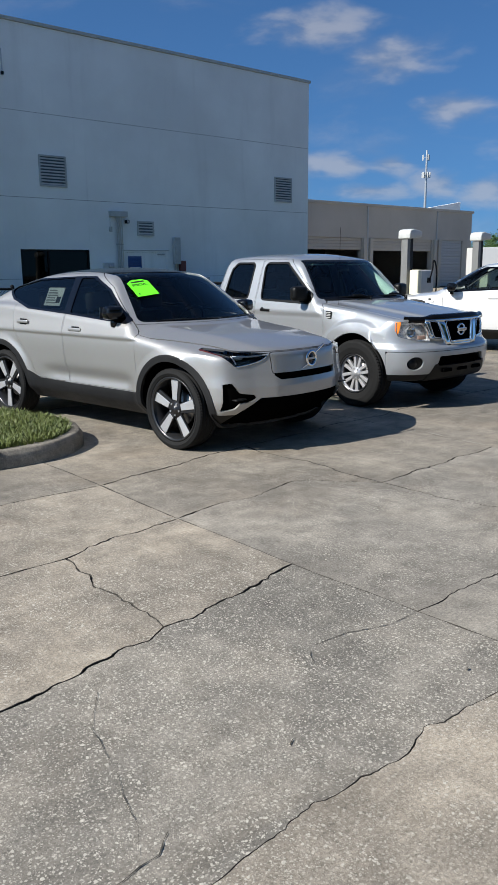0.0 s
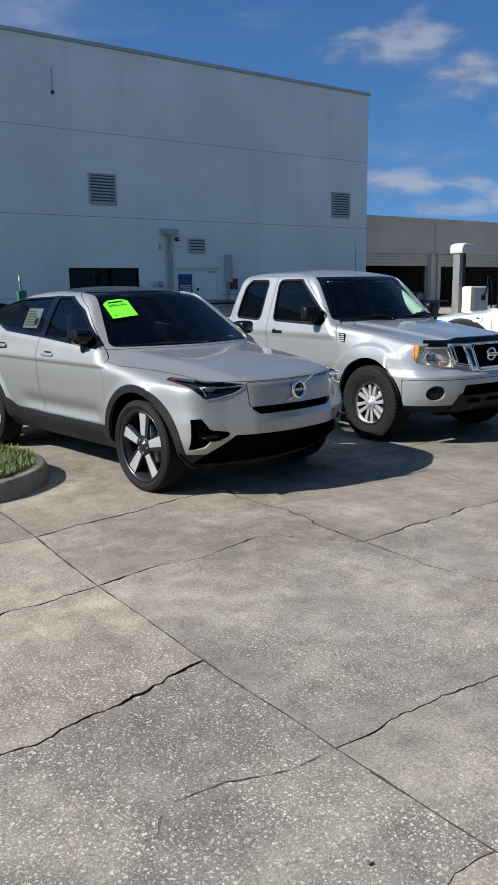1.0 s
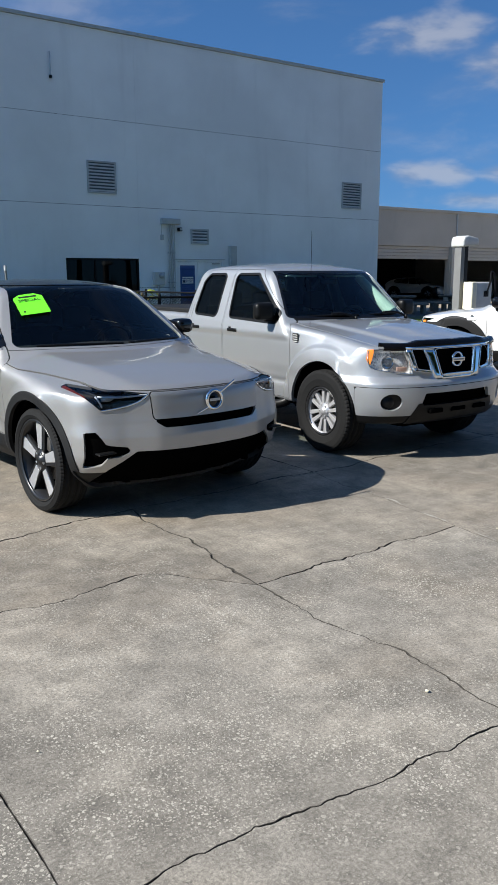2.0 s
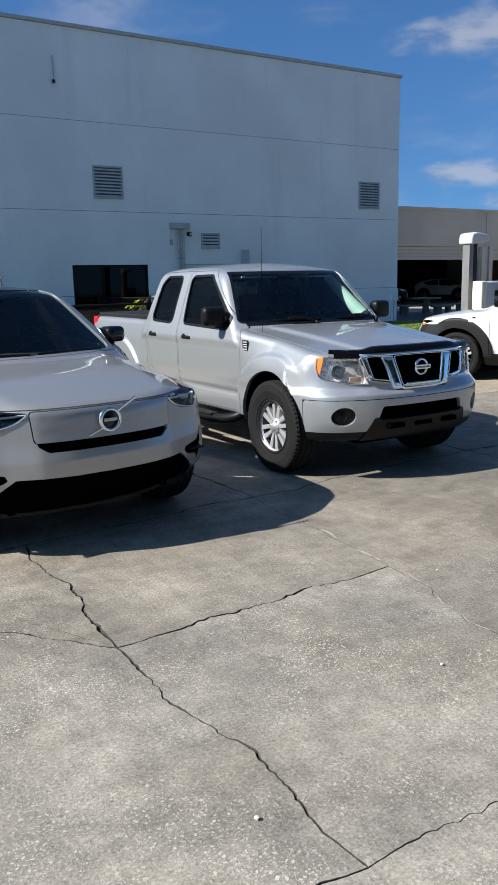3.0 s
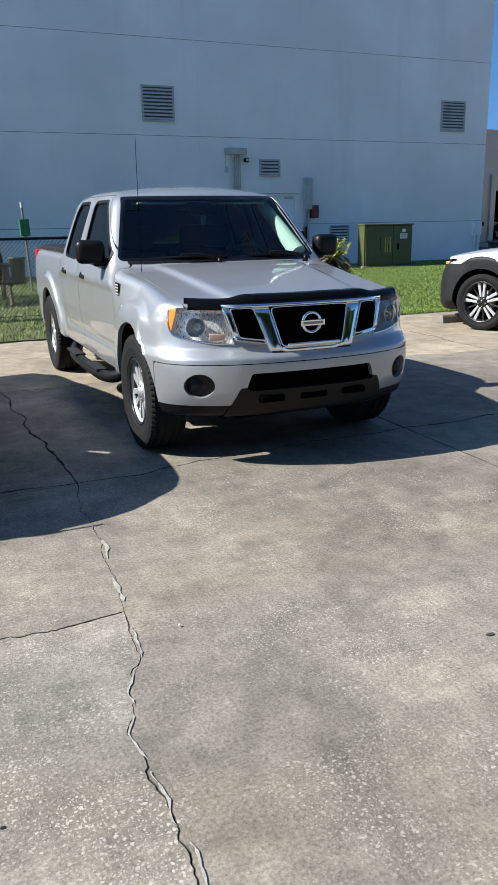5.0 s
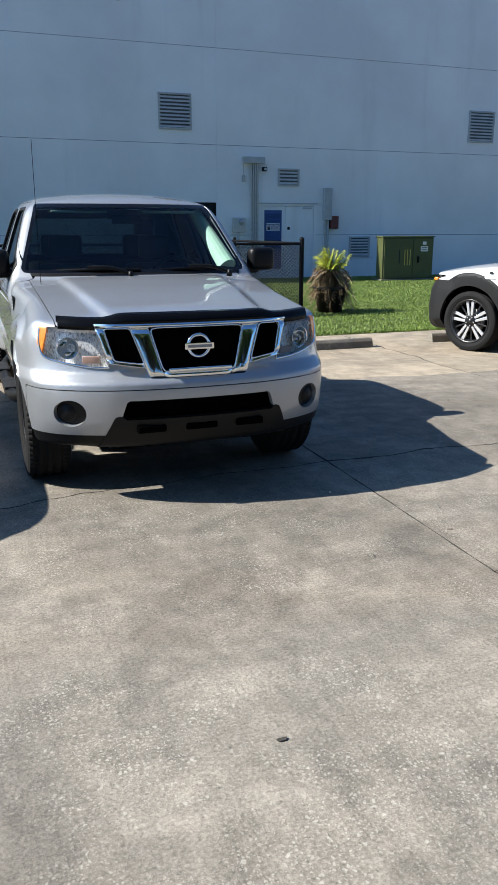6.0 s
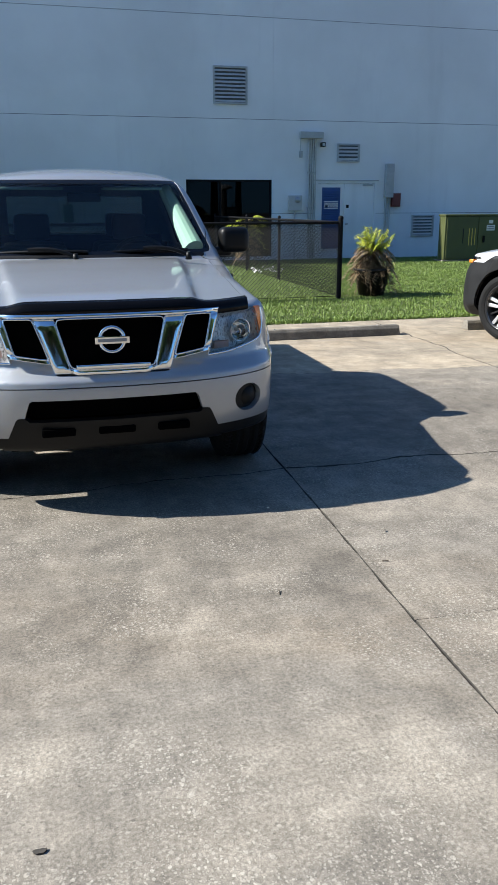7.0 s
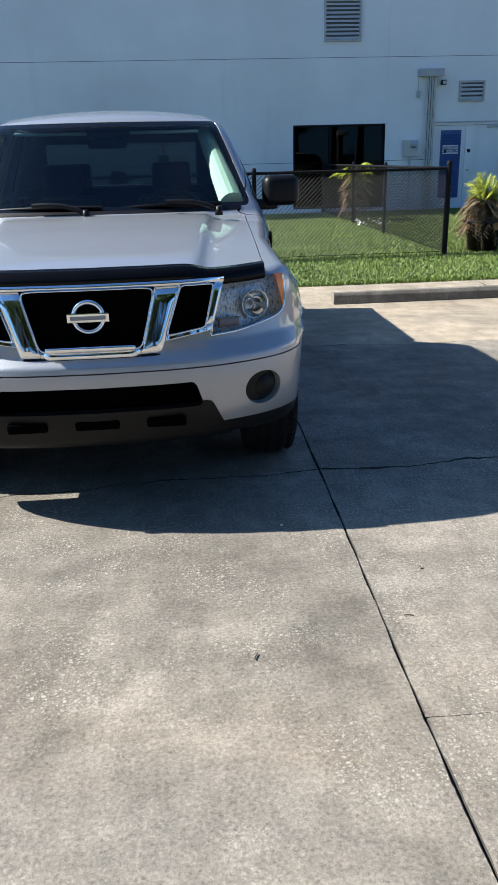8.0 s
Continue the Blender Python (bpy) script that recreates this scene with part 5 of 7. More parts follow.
        for (ax, az), (bx, bz) in zip(loop, loop[1:] + loop[:1]):
            for t in (0.05, 0.3, 0.5, 0.7, 0.95):
                u, v = ax + (bx - ax) * t, az + (bz - az) * t
                pts.append((u, grille_y(u, v) - 0.002, v))
        part("bead", tube(pts + pts[:2], 0.0036, 8), CHROME, chrome)
    v, f = [], []
    for r0, r1, d in ((0.050, 0.068, 0.012),):
        v, f = lathe([(r0, 0.0), (r0 + 0.002, d), (r1 - 0.004, d + 0.002), (r1, 0.0)], 48)
    ring = part("badge_ring", raw("badge_ring", v[:, [1, 0, 2]] * (1, -1, 1), f), CHROME, chrome, "round chrome badge ring")
    ring.location = (0, -0.800, 0.880)
    part("lower_bar", smooth_bm(boxed(-0.176, 0.176, -0.846, -0.80, 0.750, 0.770, 0.006)), CHROME, chrome)
    part("badge_bar", boxed(-0.082, 0.082, -0.824, -0.800, 0.862, 0.898, 0.004), CHROME, chrome, "chrome badge bar")
    part("badge_mark", boxed(-0.068, 0.068, -0.828, -0.824, 0.872, 0.888, 0.001), GREY_INK, chrome, "dark bar on the badge")
    # intake depth is painted: a shallow panel in shade black
    part("lower_intake", h.mesh("intake", 0.0, -0.06), SHADE_BLACK, car)
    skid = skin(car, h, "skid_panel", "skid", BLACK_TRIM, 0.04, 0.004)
    # the slots are solid blocks coloured as dark as shaded openings
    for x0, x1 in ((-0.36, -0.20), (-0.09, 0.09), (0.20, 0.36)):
        part("slot", boxed(x0, x1, -0.855, -0.80, 0.425, 0.465, 0.012), SHADE_BLACK, skid)
    h.cut("valance", "valance_l", lambda x, y, z: x + 0 * y)
    skin(car, h, "valance", "valance", BLACK_TRIM, 0.02, -0.004)
    skin(car, h, "valance", "valance_l", BLACK_TRIM, 0.02, -0.004)
    # bug deflector on the hood's edge
    bmv, bmf = [], []
    xs = np.linspace(-0.72, 0.72, 49)
    for xx in xs:
        a = abs(xx)
        yf = -0.752 + float(TRUCK_BOW(np.array(a)))
        crest = 0.44 + 0.11 * (yf + 0.75) / 1.1
        top = float(TRUCK_TOP(np.array(yf + 0.07))) - 0.022 * (a / 0.75) ** 2 - 0.026 / (1 + math.exp(max(-50, min(50, -(a - crest) / 0.02)))) + 0.004
        foot = min(0.990, top - 0.040)
        bmv += [(xx, yf - 0.010, foot), (xx, yf - 0.026, foot + 0.012), (xx, yf - 0.024, top - 0.012), (xx, yf - 0.006, top + 0.020), (xx, yf + 0.040, top + 0.026), (xx, yf + 0.045, top - 0.02)]
    for i in range(48):
        for j in range(5):
            bmf.append((i * 6 + j, (i + 1) * 6 + j, (i + 1) * 6 + j + 1, i * 6 + j + 1))
    part("hood_deflector", raw("hood_deflector", bmv, bmf), GUARD, car, "glossy black bug deflector")
    # tonneau, tail lamps, rear bumper, aerial, wipers
    part("bed_cover", boxed(-0.80, 0.80, 2.57, 4.02, 1.195, 1.245, 0.015), CLADDING, car)
    for s in (-1, 1):
        part("tail_lamp", boxed(s * 0.795 - 0.07, s * 0.795 + 0.07, 3.93, 4.075, 0.86, 1.20, 0.02), RED_LENS, car)
    part("rear_bumper", smooth_bm(boxed(-0.86, 0.86, 4.02, 4.20, 0.50, 0.66, 0.03)), CHROME, car)
    # the aerial takes this unlit black too, so sun cannot tint it
    part("aerial", rod(bmesh.new(), (-0.69, 0.43, 1.09), (-0.69, 0.42, 2.02), 0.0019, 6), SHADE_BLACK, car)
    for x0, x1 in ((-0.60, -0.02), (0.10, 0.62)):
        part("wiper", tube([(x0, 0.50 + 0.17 * (x0 / .75) ** 2, 1.215), ((x0 + x1) / 2, 0.475, 1.232), (x1, 0.48 + 0.17 * (x1 / .75) ** 2, 1.222)], 0.010, 6), BLACK_TRIM, car)
        arm = part("wiper_arm", tube([(x0 + 0.50, 0.44, 1.195), (x0 + 0.42, 0.45, 1.232), (x0 + 0.30, 0.465, 1.246), (x0 + 0.22, 0.478, 1.240)], 0.012, 8), BLACK_TRIM, car)
        part("pivot", smooth_bm(rod(bmesh.new(), (x0 + 0.50, 0.435, 1.17), (x0 + 0.50, 0.43, 1.215), 0.022, 12, 0.014)), BLACK_TRIM, arm)
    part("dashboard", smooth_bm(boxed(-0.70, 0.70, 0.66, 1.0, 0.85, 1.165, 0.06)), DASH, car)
    # cabin floor, headliner and door cards near-black: the cabin's shade in their colour
    part("floor", boxed(-0.70, 0.70, -0.36, 4.0, 0.42, 0.46), ROOM_SHADE, car)
    # unseen block added under the nose to cut off light passing beneath
    part("undertray", boxed(-0.42, 0.42, -0.58, 1.7, 0.27, 0.43, 0.03), SHADE_BLACK, car)
    part("headliner", boxed(-0.58, 0.58, 1.12, 2.3, 1.655, 1.67), ROOM_SHADE, car)
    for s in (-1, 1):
        part("door_card", boxed(s * 0.76 - 0.012, s * 0.76 + 0.012, 0.70, 2.36, 0.48, 1.17), ROOM_SHADE, car)
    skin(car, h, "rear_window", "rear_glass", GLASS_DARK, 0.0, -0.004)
    part("rear_panel", boxed(-0.70, 0.70, 2.30, 2.33, 1.0, 1.27), ROOM_SHADE, car)
    part("inner_wall", boxed(-0.76, 0.76, 2.40, 2.44, 0.46, 1.2), ROOM_SHADE, car)
    part("bulkhead", boxed(-0.66, 0.66, 0.56, 0.60, 0.46, 1.14), ROOM_SHADE, car)
    for s in (-1, 1):
        # inner wings are black boards, the arch shade put into their colour
        part("inner_wing", boxed(s * 0.50 - 0.02, s * 0.50 + 0.02, -0.62, 0.6, 0.3, 1.0), SHADE_BLACK, car)
        part("inner_wing", boxed(s * 0.50 - 0.02, s * 0.50 + 0.02, 2.6, 3.9, 0.3, 1.1), SHADE_BLACK, car)
        part("visor", boxed(s * 0.33 - 0.2, s * 0.33 + 0.2, 1.02, 1.2, 1.60, 1.615, 0.006), LINER, car)
        if s > 0:
            part("pillar_trim", rod(bmesh.new(), (s * 0.690, 0.74, 1.22), (s * 0.572, 1.16, 1.60), 0.068, 14, 0.046), LINER, car)
    dummy_seats(car, ((1.40, (-0.36, 0.36)), (2.05, (-0.36, 0.36))), 0.62, 0.25, 0.60)
    steering(car, 0.36, 1.06, 1.12)
    part("rear_mirror", smooth_bm(boxed(-0.11, 0.11, 0.98, 1.0, 1.52, 1.58, 0.012)), BLACK_TRIM, car)
    for x, y in ((-0.905, 0.0), (0.905, 0.0), (-0.905, 3.2), (0.905, 3.2)):
        wheel(car, x, y, 0.384, 0.222, 0.255, "six")
    part("axle", rod(bmesh.new(), (-0.75, 3.2, 0.38), (0.75, 3.2, 0.38), 0.05), BLACK_METAL, car)
    part("axle", rod(bmesh.new(), (-0.75, 0, 0.38), (0.75, 0, 0.38), 0.05), BLACK_METAL, car)
    return car


build_truck(pose(7.35, 5.92, 0.0))

SUV_TOP = curve_of([-0.95, -0.82, -0.70, -0.5, -0.2, 0.1, 0.40, 0.8, 1.5, 2.2, 2.7, 3.1, 3.6], [0.84, 0.888, 0.915, 0.958, 1.008, 1.04, 1.075, 1.105, 1.15, 1.20, 1.235, 1.22, 1.08])
SUV_WIDE = curve_of([0.18, 0.28, 0.38, 0.50, 0.70, 0.88, 0.98, 1.08, 1.20, 1.30], [0.70, 0.78, 0.868, 0.892, 0.912, 0.922, 0.915, 0.89, 0.855, 0.80])
SUV_NOSE = curve_of([0.15, 0.28, 0.38, 0.48, 0.58, 0.625, 0.68, 0.87, 0.93], [-0.56, -0.70, -0.815, -0.86, -0.862, -0.852, -0.838, -0.815, -0.77])
SUV_BOW = curve_of([0.0, 0.2, 0.4, 0.5, 0.6, 0.7, 0.8, 0.86, 0.93], [0.0, 0.012, 0.056, 0.105, 0.158, 0.205, 0.268, 0.355, 0.61])
SUV_ROOF = curve_of([0.8, 1.1, 1.4, 1.75, 2.1, 2.6, 3.0, 3.35, 3.6], [1.50, 1.552, 1.58, 1.587, 1.57, 1.485, 1.365, 1.20, 1.05])


def suv_field(x, y, z):
    a = np.abs(x)
    wide = SUV_WIDE(z)
    for c in (0.0, 2.702):
        r = np.hypot(y - c, z - 0.36)
        wide = wide + 0.022 * np.clip((0.56 - r) / 0.08, 0, 1) ** 1.5 * (z < 0.95)
    # scooped lower doors
    wide = wide - 0.030 * bump(z, 0.545, 0.07) * np.clip((y - 0.5) / 0.15, 0, 1) * np.clip((2.05 - y) / 0.3, 0, 1)
    crest = 0.49 + 0.14 * (y + 0.75) / 1.2
    hood = 0.010 * (a / 0.5) ** 2 + 0.25 * 0.012 * np.logaddexp(0, np.clip((a - crest) / 0.012, -40, 40))
    top = z - (SUV_TOP(y) - np.where(y < 0.6, hood, 0.0))
    low = smax(a - wide, top, 0.07)
    low = smax(low, SUV_NOSE(z) + SUV_BOW(a) - y, 0.06)
    low = smax(low, y - 3.53 + 0.16 * a * a, 0.10)
    low = smax(low, np.where(y < -0.3, 0.22, 0.24) - z, 0.04)
    side = a - (0.862 - 0.48 * (z - 1.10) - 0.28 * np.clip(z - 1.10, 0, 1) ** 2)
    screen = (0.29 + 1.50 * (z - 1.075) + 0.42 * a * a - y) / 1.8
    cab = smax(side, z - (SUV_ROOF(y) - 0.05 * (a / 0.6) ** 2), 0.07)
    cab = smax(smax(cab, screen, 0.04), smax(0.95 - z, y - 3.5, 0.02), 0.03)
    f = smin(low, cab, 0.03)
    return f


def ring_field(axles, r, zc):
    return lambda x, y, z: np.minimum.reduce([np.hypot(y - c, z - zc) for c in axles]) - r


def build_suv(m):
    car = thing("crossover_car", m, "warm silver electric crossover with black roof, parked on concrete", "car")
    h = Hull(suv_field, (-1.02, -0.98, 0.15), (1.02, 3.66, 1.66), 0.02)
    wheel_wells(car, h, (0.0, 2.702), 0.425, 0.362, 0.50, 0.38)
    h.front("body", "windscreen", rounded([(-0.775, 1.092), (0.775, 1.092), (0.545, 1.538), (-0.545, 1.538)], 0.03), 1.6)
    h.cut("body", "roof_panel", lambda x, y, z: np.maximum(np.maximum(np.abs(x) - 0.525 + 0.03 * (y - 1.8), 1.36 - z), y - 3.1))
    front_w = [(0.66, 1.108), (1.53, 1.155), (1.58, 1.488), (1.38, 1.488), (1.06, 1.375)]
    rear_w = [(1.63, 1.163), (2.25, 1.195), (2.60, 1.275), (2.75, 1.375), (2.30, 1.465), (1.68, 1.490)]
    lights = []
    for s, n in ((-1, "l"), (1, "r")):
        h.side("body", "glass_f" + n, rounded(front_w, 0.02), s)
        h.side("body", "glass_r" + n, rounded(rear_w, 0.03), s)
        band = [(0.60, 1.090), (1.55, 1.140), (2.25, 1.176), (2.64, 1.262), (2.80, 1.375), (2.32, 1.480), (1.62, 1.504), (1.36, 1.504), (1.03, 1.385)]
        h.side("body", "trim_f" + n, lambda u, v, w=band: np.maximum(rounded(w, 0.02)(u, v), u - 1.60), s)
        h.side("body", "trim_r" + n, rounded(band, 0.02), s)
        door_f = [(0.47, 0.468), (0.47, 1.0), (0.60, 1.10), (1.02, 1.41), (1.33, 1.535), (1.60, 1.535), (1.57, 1.1), (1.545, 0.468)]
        door_r = [(1.56, 0.468), (1.585, 1.1), (1.615, 1.535), (2.30, 1.51), (2.50, 1.40), (2.50, 1.1), (2.40, 0.88), (2.20, 0.68), (2.10, 0.478)]
        seam(h, "body", "door_f" + n, flank(door_f, s, 0.02), 0.0018)
        seam(h, "body", "door_r" + n, flank(door_r, s, 0.02), 0.0018)
        sill = [(0.30, 0.0), (0.36, 0.54), (0.50, 0.462), (1.5, 0.462), (2.05, 0.472), (2.30, 0.56), (2.4, 0.0)]
        h.side("body door_f" + n + " door_r" + n, "cladding", sill, s)
        lamp = [(0.455, 0.866), (0.475, 0.832), (0.60, 0.775), (0.735, 0.762), (0.79, 0.825), (0.86, 0.925), (0.70, 0.895)]
        lamp = [(s * u, v) for u, v in lamp]
        h.front("body", "lamp_" + n, rounded(lamp, 0.008), -0.27)
        h.cut("lamp_" + n, "marker_" + n, lambda x, y, z: 0.80 - np.abs(x) + 0.15 * (z - 0.87))
        fog = [(0.835, 0.625), (0.775, 0.630), (0.725, 0.545), (0.60, 0.525), (0.585, 0.495), (0.635, 0.465), (0.715, 0.455), (0.745, 0.405), (0.835, 0.385)]
        fog = [(s * u, v) for u, v in fog]
        h.front("body", "fog_" + n, rounded(fog, 0.012), 0.0)
    h.cut("body door_fl door_fr door_rl door_rr", "cladding", lambda x, y, z: np.maximum(ring_field((0.0, 2.702), 0.483, 0.362)(x, y, z), 0.5 - np.abs(x)))
    h.cut("body", "cladding", lambda x, y, z: z - 0.355)
    h.cut("cladding", "valance", lambda x, y, z: np.maximum(y + 0.44, z - 0.37))
    h.front("body valance", "intake", rounded([(-0.78, 0.22), (0.78, 0.22), (0.70, 0.372), (0.55, 0.496), (-0.55, 0.496), (-0.70, 0.372)], 0.012), -0.3)
    h.front("body", "slot", rounded([(-0.37, 0.640), (0.37, 0.640), (0.435, 0.690), (-0.435, 0.690)], 0.01), -0.3)
    seam(h, "body", "shield", face([(-0.440, 0.694), (0.440, 0.694), (0.452, 0.873), (-0.452, 0.873)], 0.02, -0.3), 0.003)
    edge = curve_of([-0.85, -0.6, -0.3, 0.0, 0.3, 0.6], [0.880, 0.885, 0.925, 0.950, 0.966, 0.975])
    seam(h, "body", "hood", lambda x, y, z: np.maximum(np.maximum(edge(y) - z, np.abs(x) - 0.87), y - 0.29 - 0.42 * x * x), 0.003)
    skin(car, h, "body", "body", CHAMPAGNE, 0.02)
    skin(car, h, "hood", "hood", CHAMPAGNE, 0.015)
    skin(car, h, "nose_panel", "shield", CHAMPAGNE, 0.012, 0.002)
    skin(car, h, "roof_panel", "roof_panel", BLACK_PAINT, 0.01, 0.001, "gloss black roof")
    skin(car, h, "cladding", "cladding", CLADDING, 0.03, 0.008, "charcoal plastic sill and arch cladding")
    skin(car, h, "valance", "valance", BLACK_TRIM, 0.02, -0.002)
    skin(car, h, "windscreen", "windscreen", GLASS_LIGHT, 0.0, -0.004).visible_shadow = False
    # intake and slot: shallow panels with the shade of openings as colour
    part("lower_intake", h.mesh("intake", 0.0, -0.03), SHADE_BLACK, car)
    part("nose_slot", h.mesh("slot", 0.0, -0.03), SHADE_BLACK, car)
    for n in "lr":
        s = -1 if n == "l" else 1
        for k in "fr":
            door = skin(car, h, "door", "door_" + k + n, CHAMPAGNE, 0.02)
            skin(car, h, "window", "glass_" + k + n, GLASS if k == "r" else GLASS_LIGHT, 0.0, -0.006, parent=door)
            for piece in h.split("trim_" + k + n):
                skin(car, h, "window_trim", piece, BLACK_PAINT, 0.012, 0.003, parent=door)
            y0 = 1.36 if k == "f" else 2.27
            z0 = 1.0 if k == "f" else 1.045
            bm = boxed(s * 0.918 - 0.014, s * 0.918 + 0.014, y0 - 0.10, y0 + 0.10, z0 - 0.017, z0 + 0.017, 0.012, 3)
            hd = part("handle", smooth_bm(bm), CHAMPAGNE, door)
            part("handle_cup", smooth_bm(boxed(s * 0.908 - 0.006, s * 0.908 + 0.006, y0 - 0.06, y0 + 0.06, z0 - 0.035, z0 + 0.03, 0.005)), BLACK_TRIM, hd)
        lamp = part("headlamp", h.mesh("lamp_" + n + " marker_" + n, 0.0, 0.003), LENS, car, "dark headlamp with a white T-shaped light")
        part("lamp_bowl", h.mesh("lamp_" + n, 0.0, -0.04), BLACK_PAINT, lamp)
        part("projector", smooth_bm(boxed(s * 0.66 - 0.05, s * 0.66 + 0.05, -0.60, -0.56, 0.815, 0.85, 0.015)), REFLECTOR, lamp)
        pts = [(0.46, 0.868), (0.60, 0.848), (0.74, 0.862)]
        yy = lambda u, v: float(SUV_NOSE(np.array(v)) + SUV_BOW(np.array(u)))  # noqa: E731
        guide = tube([(s * u, yy(u, v) + 0.014, v - 0.012) for u, v in pts], 0.007, 8)
        part("light_guide", guide, LED_WHITE, lamp, "white light guide")
        pts = [(0.722, 0.785), (0.735, 0.825), (0.755, 0.855)]
        part("light_guide", tube([(s * u, yy(u, v) + 0.012, v) for u, v in pts], 0.006, 8), LED_WHITE, lamp, "white light guide")
        pts = [(0.462, 0.856), (0.50, 0.822), (0.56, 0.796), (0.66, 0.772), (0.735, 0.764)]
        part("lamp_edge", tube([(s * u, yy(u, v) - 0.001, v) for u, v in pts], 0.006, 6), CHROME, lamp)
        part("side_marker", h.mesh("marker_" + n, 0.01, -0.006), DARK_RED, lamp, "dark red side marker")
        # recess darkness is in the colour, the panel lies only slightly back
        fog = part("fog_recess", h.mesh("fog_" + n, 0.0, -0.03), SHADE_BLACK, car)
        part("fin", smooth_bm(boxed(s * 0.72 - 0.075, s * 0.72 + 0.05, yy(0.66, 0.5) - 0.0, yy(0.66, 0.5) + 0.06, 0.488, 0.500, 0.005)), BLACK_TRIM, fog)
        mir = part("door_mirror", smooth_bm(boxed(-0.085, 0.085, -0.08, 0.07, -0.062, 0.062, 0.05, 4)), BLACK_PAINT, car, "gloss black door mirror")
        mir.matrix_local = pose(s * 0.905, 0.78, 1.178, 0, 0, s * 10)
        part("foot", smooth_bm(boxed(-0.06, 0.06, -0.03, 0.04, -0.06, 0.02, 0.02)), BLACK_PAINT, mir).location = (-s * 0.05, 0.0, -0.075)
        part("mirror_glass", boxed(-0.09, 0.09, 0.076, 0.079, -0.05, 0.05), CHROME, mir)
        # boards inside the arches, coloured as deep shade
        part("inner_wing", boxed(s * 0.52 - 0.02, s * 0.52 + 0.02, -0.55, 0.6, 0.25, 0.9), SHADE_BLACK, car)
        part("inner_wing", boxed(s * 0.52 - 0.02, s * 0.52 + 0.02, 2.15, 3.3, 0.25, 1.0), SHADE_BLACK, car)
    # badge: ring, slash and a plain mark
    v, f = lathe([(0.052, 0.0), (0.054, 0.012), (0.068, 0.013), (0.073, 0.0)], 48)
    ring = part("badge_ring", raw("badge_ring", v[:, [1, 0, 2]] * (1, -1, 1), f), CHROME, car, "round chrome badge with diagonal bar")
    ring.location = (0, -0.836, 0.792)
    part("badge_bar", rod(bmesh.new(), (0.045, -0.008, 0.045), (0.17, -0.006, 0.115), 0.008, 6), CHROME, ring)
    part("badge_bar", rod(bmesh.new(), (-0.05, -0.006, -0.045), (-0.14, -0.004, -0.08), 0.004, 6), CHROME, ring)
    v, f = lathe([(0.0, 0.006), (0.054, 0.005), (0.055, 0.0)], 40)
    part("badge_disc", raw("badge_disc", v[:, [1, 0, 2]] * (1, -1, 1), f), BLACK_PAINT, ring)
    part("badge_mark", boxed(-0.042, 0.042, -0.010, -0.006, -0.009, 0.009, 0.001), PALE, ring, "pale bar on the badge")
    # floor, bulkhead and boot coloured near-black, as if the cabin had no light
    part("floor", boxed(-0.68, 0.68, -0.36, 3.3, 0.27, 0.32), ROOM_SHADE, car)
    part("bulkhead", boxed(-0.70, 0.70, 0.56, 0.60, 0.3, 1.04), ROOM_SHADE, car)
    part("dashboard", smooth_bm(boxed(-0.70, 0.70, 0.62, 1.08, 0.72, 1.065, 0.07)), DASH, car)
    part("boot_floor", boxed(-0.60, 0.60, 2.5, 3.3, 0.80, 0.84), ROOM_SHADE, car)
    dummy_seats(car, ((1.42, (-0.37, 0.37)), (2.25, (-0.38, 0.38))), 0.50, 0.25, 0.62)
    steering(car, 0.37, 1.08, 1.02)
    for x0, x1 in ((-0.62, 0.02), (0.08, 0.66)):
        part("wiper", tube([(x0, 0.33 + 0.42 * x0 * x0, 1.10), ((x0 + x1) / 2, 0.32 + 0.42 * ((x0 + x1) / 2) ** 2, 1.108), (x1, 0.32 + 0.42 * x1 * x1, 1.098)], 0.009, 6), BLACK_TRIM, car)
    part("aerial_fin", smooth_bm(boxed(-0.02, 0.02, 2.55, 2.72, 1.49, 1.55, 0.015)), BLACK_PAINT, car)
    for x, y in ((-0.915, 0.0), (0.915, 0.0), (-0.915, 2.702), (0.915, 2.702)):
        wheel(car, x, y, 0.362, 0.284, 0.235, "blade")
    return car


suv = build_suv(pose(4.547, 5.677, 0.0, 0, 0, 6.55))


WHITE_TOP = curve_of([-1.0, -0.85, -0.6, -0.2, 0.2, 0.55, 1.0, 2.0, 2.9, 3.4, 3.8], [0.84, 0.90, 0.985, 1.05, 1.09, 1.12, 1.13, 1.17, 1.22, 1.2, 1.05])
WHITE_ROOF = curve_of([0.7, 1.1, 1.5, 2.0, 2.7, 3.2, 3.7], [1.48, 1.59, 1.635, 1.64, 1.60, 1.50, 1.25])
WHITE_NOSE = curve_of([0.2, 0.35, 0.5, 0.7, 0.88], [-0.85, -0.93, -0.94, -0.92, -0.84])


